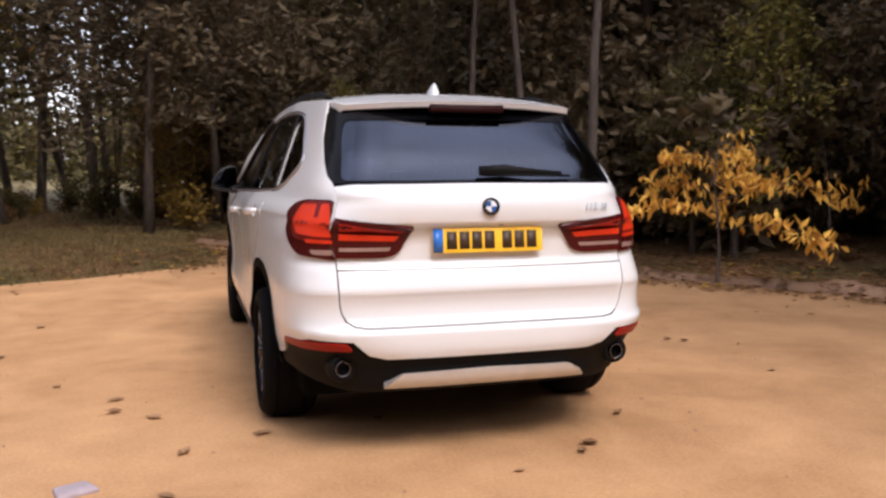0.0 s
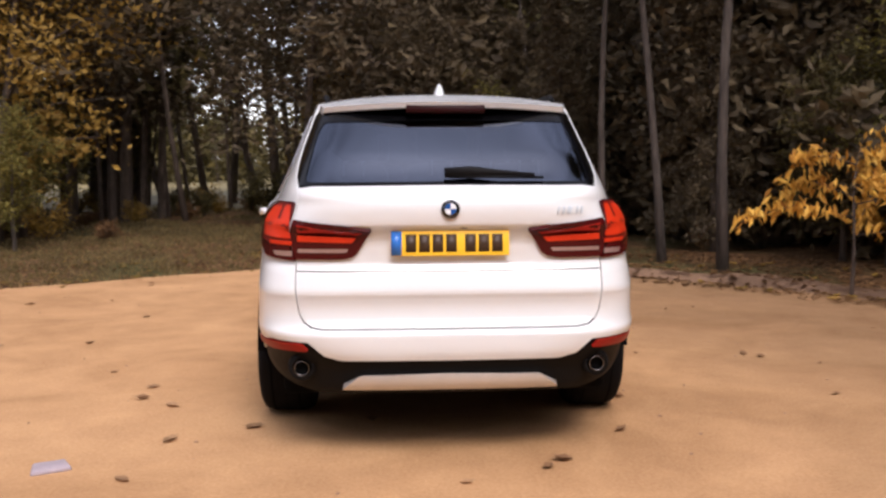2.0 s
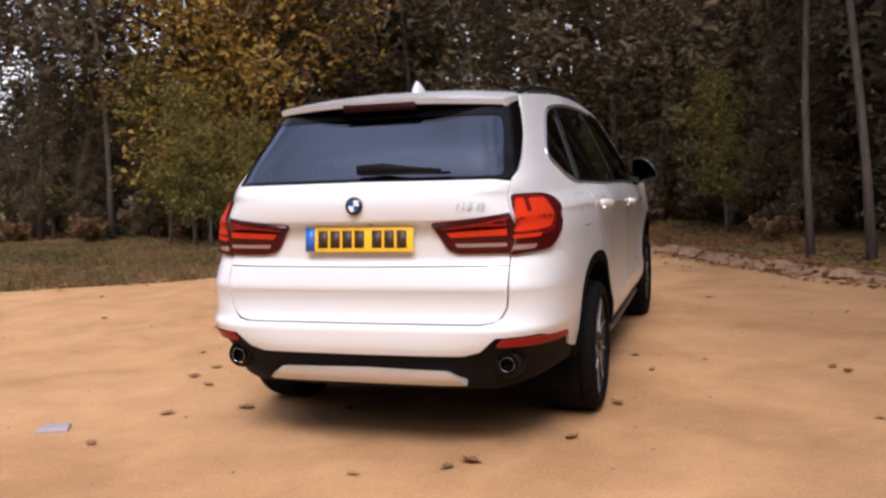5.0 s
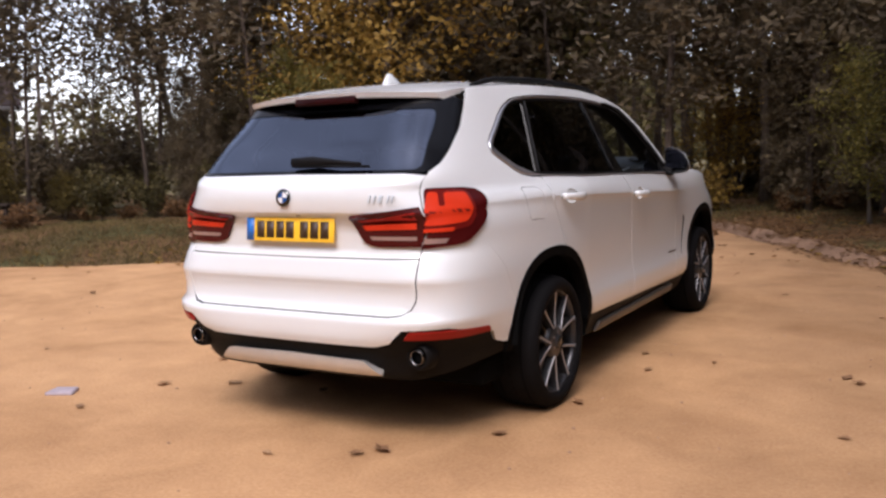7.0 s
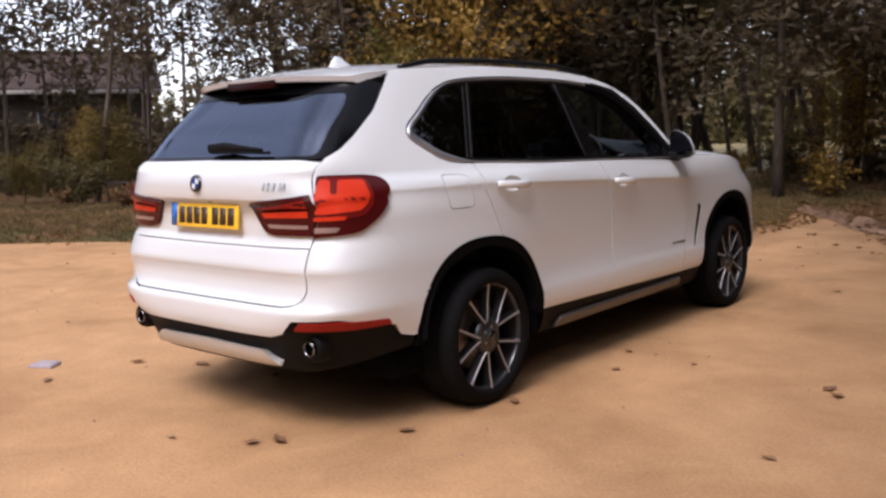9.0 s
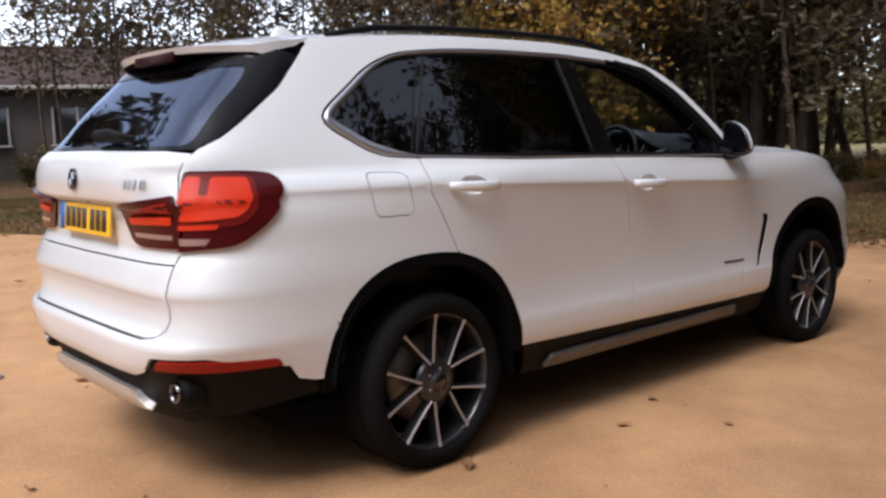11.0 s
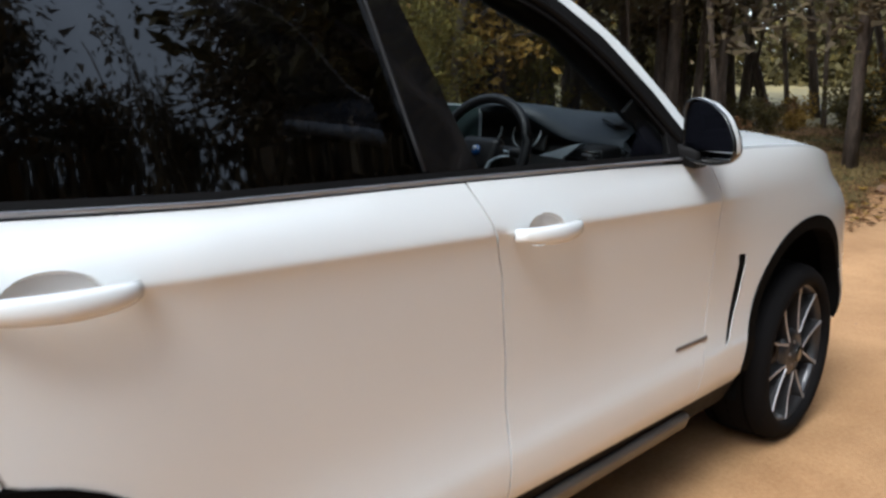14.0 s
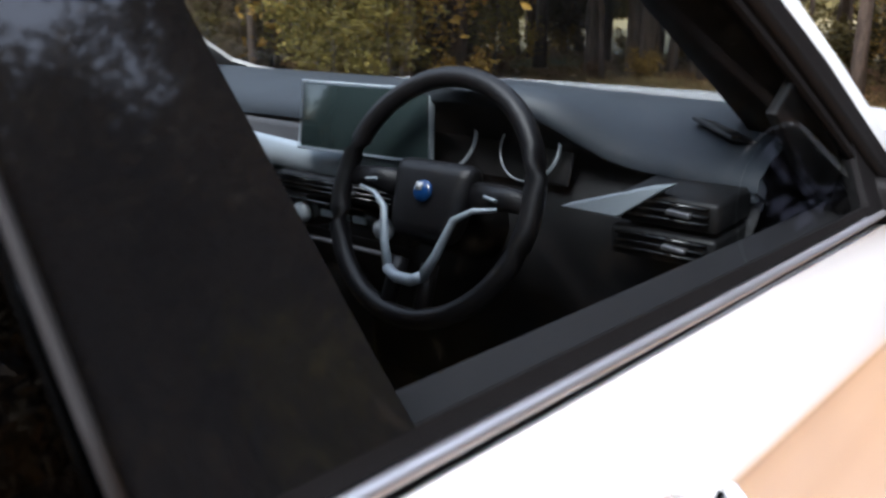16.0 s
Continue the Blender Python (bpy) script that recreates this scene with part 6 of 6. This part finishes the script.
# seats, door cards, floor, lining
def seat(x, y, wide, tint_label):
    cushion = part("seat", block((wide, 0.52, 0.16), (x, y + 0.02, 0.72), (5, 0, 0), 0.05, 3), LEATHER, car, tint_label)
    part("seat_back", block((wide * 0.96, 0.14, 0.62), (x, y - 0.29, 1.03), (-14, 0, 0), 0.055, 3, shape=lambda c: (c.x * (1 if c.z < 0 else 0.82), c.y, c.z)), LEATHER, cushion)
    part("headrest", block((0.26, 0.10, 0.17), (x, y - 0.40, 1.43), (-10, 0, 0), 0.04, 3), LEATHER, cushion)
    for sx in (-0.05, 0.05):
        part("headrest_post", sweep([(x + sx, y - 0.37, 1.27), (x + sx, y - 0.39, 1.40)], 0.006, 6), CHROME, cushion)


seat(0.40, 2.02, 0.53, "black leather front seat")
seat(-0.40, 2.02, 0.53, "black leather front seat")
for x in (-0.45, 0.0, 0.45):
    seat(x, 1.12, 0.44, "black leather rear seat")
part("centre_console", block((0.24, 1.1, 0.36), (0, 2.36, 0.72), (3, 0, 0), 0.03), CLADDING, car)
part("gear_lever", joined(sweep([(0.03, 2.62, 0.88), (0.03, 2.60, 0.97)], 0.012, 8), block((0.04, 0.06, 0.05), (0.03, 2.60, 0.985), (10, 0, 0), 0.015)), SATIN, car)
part("cabin_floor", block((1.56, 2.8, 0.05), (0, 1.75, 0.47), bevel=0.01), CARPET, car)
part("bulkhead", block((1.6, 0.05, 0.75), (0, 3.20, 0.82), bevel=0.01), CARPET, car)
part("boot_floor", block((1.25, 0.55, 0.05), (0, 0.52, 0.72), bevel=0.01), CARPET, car)
part("boot_cover", block((1.20, 0.45, 0.02), (0, 0.60, 1.17), bevel=0.008), CARPET, car)
for k, (side, door) in enumerate(((1, front_doors[0]), (-1, front_doors[1]))):
    part("door_card", joined(block((0.075, 1.00, 0.045), (side * 0.862, 2.62, 1.118), (-1.9, side * 6, 0), 0.014, 3), block((0.05, 1.0, 0.60), (side * 0.855, 2.62, 0.80), bevel=0.015),
                             block((0.07, 0.6, 0.05), (side * 0.815, 2.45, 0.92), bevel=0.02)), DOOR_CARD, door, "dark grey door lining")
    part("door_card", joined(block((0.07, 0.70, 0.045), (side * 0.850, 1.73, 1.146), (-1.9, side * 6, 0), 0.014, 3), block((0.05, 0.54, 0.60), (side * 0.855, 1.80, 0.83), bevel=0.015)), DOOR_CARD, rear_doors[k], "dark grey door lining")
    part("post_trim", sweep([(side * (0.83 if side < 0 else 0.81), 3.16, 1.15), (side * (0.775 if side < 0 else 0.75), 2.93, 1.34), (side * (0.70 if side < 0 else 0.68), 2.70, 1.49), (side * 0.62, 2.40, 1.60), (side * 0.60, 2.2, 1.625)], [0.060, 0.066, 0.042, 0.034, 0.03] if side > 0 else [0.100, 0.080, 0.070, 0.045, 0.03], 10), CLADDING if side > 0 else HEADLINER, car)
    part("post_trim", sweep([(side * 0.80, 2.11, 1.10), (side * 0.73, 2.03, 1.36), (side * 0.63, 1.93, 1.58)], [0.055, 0.05, 0.05], 10), CLADDING, car)
    part("post_trim", sweep([(side * 0.60, 0.62, 1.20), (side * 0.56, 0.80, 1.45), (side * 0.52, 0.98, 1.57)], [0.09, 0.08, 0.06], 10), CLADDING, car)
for side in (-1, 1):
    if side < 0:
        wide_foot = S((0.95, 2.55), (0.90, 2.6), (0.87, 2.85), (0.84, 2.997), (0.83, 3.07), (0.82, 3.12), (0.80, 3.15), (0.95, 3.15))
    else:
        wide_foot = S((-0.95, 2.55), (-0.84, 2.6), (-0.775, 2.85), (-0.72, 2.997), (-0.705, 3.02), (-0.67, 3.07), (-0.615, 3.115), (-0.54, 3.14), (-0.46, 3.15), (-0.45, 3.175), (-0.95, 3.15))
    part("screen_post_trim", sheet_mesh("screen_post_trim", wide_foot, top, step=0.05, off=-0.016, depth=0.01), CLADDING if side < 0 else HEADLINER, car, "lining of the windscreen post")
lining = S((-0.94, 0.70), (0.94, 0.70), (0.94, 2.34), (0, 2.37), (-0.94, 2.34))
part("headlining", sheet_mesh("headlining", lining, top, step=0.09, off=-0.035, depth=0), HEADLINER, car, "grey roof lining")
part("inside_mirror", block((0.24, 0.03, 0.06), (0.0, 2.62, 1.535), (-10, 0, 10), 0.012), BLACK_GLOSS, car)

# ---- a low wooden bench among the trees ----
def wooden_bench():
    bench = tagged(new("wooden_bench"), "low dark wooden bench standing on the grass under trees", "bench")
    for y in (-0.13, 0.02, 0.17):
        part("plank", block((1.15, 0.13, 0.04), (0, y - 0.02, 0.42), (0, 0, 0), 0.006), BENCH_WOOD, bench)
    for x in (-0.5, 0.5):
        for y in (-0.13, 0.13):
            part("leg", block((0.07, 0.07, 0.42), (x, y, 0.19), (0, 0, 0), 0.006), BENCH_WOOD, bench)
        part("crosspiece", block((0.05, 0.32, 0.07), (x, 0, 0.365), (0, 0, 0), 0.005), BENCH_WOOD, bench)
    return bench


BENCH_WOOD = plain("weathered_dark_wood", (0.050, 0.036, 0.028), 0.85, 0, 0.3, 6, 60, 0.4, 0, 0.004, 0.2)
wooden_bench().matrix_basis = pose(-13.55, 7.0, ground_z(-13.55, 7.0), 0, 0, 40)

# ---- a low house behind the trees, beyond the grass ----
ROOF_TILE = plain("dark_red_brown_roof", (0.060, 0.034, 0.027), 0.85, 0, 0.35, 0.9, 14, 0.4, dist=0.01)
HOUSE_WALL = plain("dark_brown_house_wall", (0.100, 0.082, 0.072), 0.9, 0, 0.3, 0.8, 22, 0.3, dist=0.006)
PALE_BOARD = plain("weathered_pale_board", (0.46, 0.43, 0.40), 0.7, 0, 0.15, 2.0, 40, 0.1)
HOUSE_PANE = plain("dark_house_window", (0.02, 0.022, 0.025), 0.12, 0, 0.1, 2.0, 40, 0.0)


def low_house(wide, deep, eaves, ridge):
    """A long low house with a shallow gabled roof; its front looks along -y."""
    house = tagged(new("house"), "long low house with dark red-brown roof behind trees", "house")
    part("wall", block((wide, deep, eaves), (0, 0, eaves / 2 - 0.05), bevel=0.02), HOUSE_WALL, house)
    over, half = 0.35, deep / 2 + 0.40
    for x in (-wide / 2, wide / 2):
        part("gable", slab([(x, -deep / 2, eaves - 0.06), (x, deep / 2, eaves - 0.06), (x, 0, ridge - 0.08)], -0.12 if x > 0 else 0.12, 0), HOUSE_WALL, house)
    for sg in (-1, 1):
        drop = (ridge - eaves) * 0.40 / (deep / 2)
        part("roof", slab([(-wide / 2 - over, sg * half, eaves - drop), (wide / 2 + over, sg * half, eaves - drop), (wide / 2 + over, 0, ridge), (-wide / 2 - over, 0, ridge)], 0.14, 2), ROOF_TILE, house)
        part("gutter", block((wide + 2 * over, 0.12, 0.13), (0, sg * (half + 0.05), eaves - drop + 0.02), bevel=0.02), PALE_BOARD, house, "pale gutter board")
    part("ridge_cap", block((wide + 2 * over, 0.26, 0.10), (0, 0, ridge + 0.15), bevel=0.03), ROOF_TILE, house)
    for x in (-3.4, -0.6, 2.6):
        opening = part("window", block((1.5, 0.08, 1.15), (x, -deep / 2 - 0.01, 1.65), bevel=0.01), HOUSE_PANE, house, "dark window pane")
        for dx in (-0.74, 0.0, 0.74):
            part("frame", block((0.07, 0.10, 1.2), (x + dx, -deep / 2 - 0.04, 1.65), bevel=0.008), PALE_BOARD, opening, "pale window frame")
        part("sill", block((1.65, 0.2, 0.07), (x, -deep / 2 - 0.08, 1.04), bevel=0.01), PALE_BOARD, opening)
    return house


low_house(10.6, 6.0, 3.0, 4.25).matrix_basis = pose(-28.0, 10.8, max(0.0, ground_z(-28.0, 10.8)), 0, 0, 61)

# ---- the orange chestnut on the bank ----
chestnut = make_tree("chestnut_tree", "young chestnut with long drooping orange and yellow leaves", 1.60, 0.025, BARK_DARK, ORANGE_LEAF, 0.60, 2.15, 900, 0.145, 71, 0.55, 9, 0.10, 1.5, 0.34, 0.10)
chestnut.matrix_basis = pose(4.3, 4.7, max(0.0, ground_z(4.3, 4.7)) - 0.02, 0, 0, 285) @ Matrix.Scale(0.95, 4)


# ---- fallen leaves, grass and far woods ----
def flat_leaves(name, places, size, material, seed):
    """Curled dry leaves that lie on the ground."""
    r = np.random.default_rng(seed)
    vs, fs = [], []
    for x, y, z in places:
        a, s, c = r.uniform(0, 6.28), size * r.uniform(0.55, 1.4), r.uniform(0.15, 0.6)
        ca, sa = math.cos(a), math.sin(a)
        k = len(vs)
        for u, v, w in ((-0.6, 0, 0.25), (-0.1, -0.32, 0.5), (0, 0, 0), (-0.1, 0.32, 0.45), (0.35, -0.2, 0.35), (0.35, 0.2, 0.4), (0.7, 0, 0.6)):
            vs.append((x + s * (u * ca - v * sa), y + s * (u * sa + v * ca), z + 0.006 + s * w * c))
        fs += [(k, k + 1, k + 2), (k, k + 2, k + 3), (k + 1, k + 4, k + 2), (k + 2, k + 5, k + 3), (k + 2, k + 4, k + 6), (k + 2, k + 6, k + 5)]
    me = bpy.data.meshes.new(name)
    me.from_pydata(vs, [], fs)
    me.materials.append(material)
    return tagged(new(name, me), kind="stuff")


DRY_LEAF = leafy("dry_leaf_on_sand", (0.19, 0.095, 0.046), (0.32, 0.175, 0.085), (0.46, 0.28, 0.15))
seen_leaves = [(-0.97, 0.65), (-0.37, 0.73), (-1.34, 0.45), (-2.54, 2.89), (2.18, 2.16), (0.50, 0.04), (0.87, 0.46), (0.99, 2.30), (2.25, 2.05), (0.42, -0.05)]
loose = [(x, y, 0) for x, y in seen_leaves * 2] + [(x, y, 0) for x, y in scatter(130, 81, -9, -0.3, lambda x, y, d: not (-1.0 < x < 1.0 and -0.1 < y < 4.9), (-10, 7, -4, 12))]
tagged(flat_leaves("fallen_leaves", loose, 0.07, DRY_LEAF, 82), "scattered dry brown leaves lying on the sand", "leaves")
drift = [(x, y, max(0, ground_z(x, y)) + 0.01) for x, y in scatter(7000, 83, -0.5, 1.8, lambda x, y, d: x > -1.5 and y > -3, (-4, 10, -4, 15)) + scatter(900, 84, -0.3, 3.5, lambda x, y, d: y > 1, (-16, -0.5, 1, 16)) + scatter(4200, 86, -0.2, 8, lambda x, y, d: y > 6.5, (-9, 1, 6, 18))]
r_bank = np.random.default_rng(87)
for (x0, y0), (x1, y1) in zip(RIDGE, RIDGE[1:]):
    long = math.hypot(x1 - x0, y1 - y0)
    for _ in range(int(long * 110)):
        t, u = r_bank.uniform(0, 1), r_bank.normal(0, 0.16)
        drift.append((x0 + (x1 - x0) * t + (y1 - y0) / long * u, y0 + (y1 - y0) * t - (x1 - x0) / long * u, 0.10 * max(0.0, 1 - (u / 0.27) ** 2) + 0.012))
tagged(flat_leaves("leaf_drift", drift, 0.06, BROWN_LEAF, 85), "drift of brown and orange leaves along the bank", "leaves")
yellow = [(x, y, max(0, ground_z(x, y)) + 0.012) for x, y in scatter(420, 88, -0.4, 1.2, lambda x, y, d: y > 0, (-12, 9, 0, 14))]
tagged(flat_leaves("yellow_leaves", yellow, 0.09, YELLOW_LEAF, 89), "fallen yellow leaves along the yard's edge", "leaves")


def grass(n, seed, box, lo, hi, h, test=None):
    r = np.random.default_rng(seed)
    vs, fs = [], []
    for x, y in scatter(n, seed, lo, hi, test, box):
        z = max(0.0, ground_z(x, y)) - 0.01
        for _ in range(4):
            a, ln, w = r.uniform(0, 6.28), h * r.uniform(0.5, 1.3), 0.006
            ox, oy = r.normal(0, 0.04, 2)
            lx, ly = math.cos(a) * ln * 0.5, math.sin(a) * ln * 0.5
            k = len(vs)
            vs += [(x + ox - w * math.sin(a), y + oy + w * math.cos(a), z), (x + ox + w * math.sin(a), y + oy - w * math.cos(a), z), (x + ox + lx * 0.4, y + oy + ly * 0.4, z + ln * 0.7), (x + ox + lx, y + oy + ly, z + ln * 0.85)]
            fs += [(k, k + 1, k + 2), (k, k + 2, k + 3)]
    me = bpy.data.meshes.new("grass")
    me.from_pydata(vs, [], fs)
    me.materials.append(GRASS)
    return tagged(new("grass", me), "short dull green and straw-coloured grass on the bank", "grass", kind="stuff")


GRASS = leafy("dull_grass", (0.060, 0.045, 0.017), (0.15, 0.112, 0.044), (0.28, 0.20, 0.085), 0.8)
grass(9000, 91, (-18, 0, 1, 14), 0.0, 4.8, 0.075, lambda x, y, d: x < -0.5)
grass(2500, 92, (-14, 4, 12, 26), 0.3, 12, 0.10)

# small stones lying on the sand
r_grit = np.random.default_rng(44)
gv, gf = [], []
for x, y in scatter(420, 45, -12, -0.2, lambda x, y, d: not (-1.0 < x < 1.0 and -0.1 < y < 4.9), (-5, 7, -4, 9)):
    s, t, n0 = r_grit.uniform(0.004, 0.012), r_grit.uniform(0, 3), len(gv)
    gv += [(x + s * math.cos(t + c) * w, y + s * math.sin(t + c) * w, z) for z, w in ((-0.002, 1.0), (s * 0.55, 0.75)) for c in (0, 1.3, 2.4, 3.6, 4.9)]
    gf += [(n0 + i, n0 + (i + 1) % 5, n0 + 5 + (i + 1) % 5, n0 + 5 + i) for i in range(5)] + [tuple(n0 + 5 + i for i in range(5))]
grit = bpy.data.meshes.new("loose_grit")
grit.from_pydata(gv, [], gf)
grit.materials.append(plain("brown_pebble", (0.33, 0.195, 0.115), 0.85, 0, 0.4, 3, 60, 0.2))
tagged(new("loose_grit", grit), "small brown stones loose on the sand", "gravel", kind="stuff")

# a pale stone in the sand
stone = block((0.17, 0.12, 0.03), bevel=0.012, shape=lambda c: (c.x * (0.8 if c.y > 0 else 1), c.y, c.z))
flag = new("flat_stone", bpy.data.meshes.new("flat_stone"))
stone.to_mesh(flag.data)
stone.free()
flag.data.materials.append(plain("pale_grey_slate", (0.36, 0.30, 0.32), 0.7, 0, 0.2, 14, 160, 0.3))
flag.matrix_basis = pose(-1.766, 0.086, 0.006, 2, 0, 25)
tagged(flag, "flat pale grey stone set in the sand", "stone")


def woods(name, label, n, seed, a0, a1, r0, r1, tall, size, material, low=0.0, girth=2.0, stems=70):
    """A wood as one mass: tapering crowns round scattered stems, made of foliage clumps from the ground up."""
    r = np.random.default_rng(seed)
    a, d, h = np.radians(r.uniform(a0, a1, stems)), r.uniform(r0, r1, stems), tall * r.uniform(0.7, 1.1, stems)
    k = r.integers(0, stems, n)
    t = low + (1 - low) * r.beta(1.0, 1.25, n)
    b, w = r.uniform(0, 6.283, n), girth * (1.05 - 0.85 * t) * r.uniform(0.3, 1.0, n) ** 0.5
    pts = np.c_[d[k] * np.cos(a[k]) + w * np.cos(b), 3 + d[k] * np.sin(a[k]) + w * np.sin(b), h[k] * t + 0.25]
    pts += np.repeat(r.normal(size=(n // 10 + 1, 3)), 10, 0)[:n] * 0.18
    pts[:, 2] = np.abs(pts[:, 2]) + 0.1
    mass = tagged(new(name, leaves_mesh(name, pts, size, material, 0.3, 0.62, r=r, pointed=True)), label, "woods", kind="stuff")
    vs, fs = [], []
    for k in range(stems):
        x, y, n0 = d[k] * math.cos(a[k]), 3 + d[k] * math.sin(a[k]), len(vs)
        lx, ly = r.normal(0, 0.05, 2) * h[k]
        for t, rad in ((0, 1.15), (0.35, 0.75), (0.95, 0.12)):
            vs += [(x + lx * t + rad * 0.011 * h[k] * math.cos(c), y + ly * t + rad * 0.011 * h[k] * math.sin(c), h[k] * t) for c in (1.257 * i for i in range(5))]
        fs += [(n0 + 5 * j + i, n0 + 5 * j + (i + 1) % 5, n0 + 5 * j + 5 + (i + 1) % 5, n0 + 5 * j + 5 + i) for j in (0, 1) for i in range(5)]
    wood = bpy.data.meshes.new("trunkwork")
    wood.from_pydata(vs, [], fs)
    tagged(part("trunkwork", smooth(wood), BARK_DARK, mass), kind="stuff")
    return mass


woods("dense_wood", "dense dark evergreen wood behind the bank", 62000, 94, -26, 24, 12.5, 17.5, 14, 0.25, NEEDLES, girth=2.2, stems=50)
woods("dense_wood", "dense dark evergreen wood, kept lower to fit the sky reflected in the side windows", 70000, 70, 22, 46, 11.5, 15, 11.0, 0.24, NEEDLES, girth=2.0, stems=38)
woods("dense_wood", "dense dark evergreen wood behind the bank", 24000, 72, 46, 60, 11.5, 17, 14, 0.25, NEEDLES, girth=2.2, stems=16)
woods("dense_wood", "dark evergreen wood behind the bank", 19000, 74, 60, 82, 11.5, 17, 13, 0.24, NEEDLES, girth=1.8, stems=20)
woods("wood_beyond_track", "dense dark evergreen wood beyond the end of the track", 12000, 93, 82, 93, 15, 24, 10, 0.28, NEEDLES, girth=1.9, stems=24)
woods("high_pine_crowns", "high dark crowns of a pine wood beyond the track", 1400, 92, 96, 102, 14, 22, 11, 0.26, OLIVE, low=0.30, girth=1.8, stems=8)
woods("high_pine_crowns", "high olive crowns of a pine wood beyond the track", 8500, 73, 111, 128, 14, 22, 11, 0.26, OLIVE, low=0.30, girth=2.0, stems=19)
woods("far_woods", "dark far wood behind the conifers", 36000, 95, -60, 88, 20, 30, 13, 0.42, NEEDLES, girth=2.6, stems=64)
woods("far_hedge", "low brown hedge beyond the open pines", 22000, 96, 126, 185, 38, 56, 5.3, 0.42, OLIVE, girth=3.5, stems=60)
woods("far_pine_crowns", "thin far pine crowns against the sky", 2400, 90, 130, 180, 32, 50, 12, 0.34, NEEDLES, low=0.35, girth=1.3, stems=20)
woods("far_autumn_woods", "far wood turning yellow and olive", 44000, 97, 92, 134, 40, 56, 5.5, 0.42, OLIVE, girth=3.4, stems=56)
woods("woods_behind", "far wood behind the yard", 20000, 98, 185, 312, 22, 38, 12, 0.8, NEEDLES, girth=3, stems=80)
field = bpy.data.meshes.new("field")
field.from_pydata([(-60, 15, 0.02), (-7, 16.5, 0.02), (3, 25, 0.02), (-60, 24, 0.42), (-6, 24, 0.42), (3, 31, 0.42), (6, 60, 0.7), (-60, 70, 0.7)], [], [(0, 1, 4, 3), (1, 2, 5, 4), (3, 4, 5, 6, 7)])
field.materials.append(plain("pale_autumn_grass", (0.20, 0.158, 0.068), 0.95, 0, 0.6, 0.6, 7, 0.6, 0, 0.02))
tagged(new("field", field), "pale rough grass beyond the trees", "ground", kind="structure")
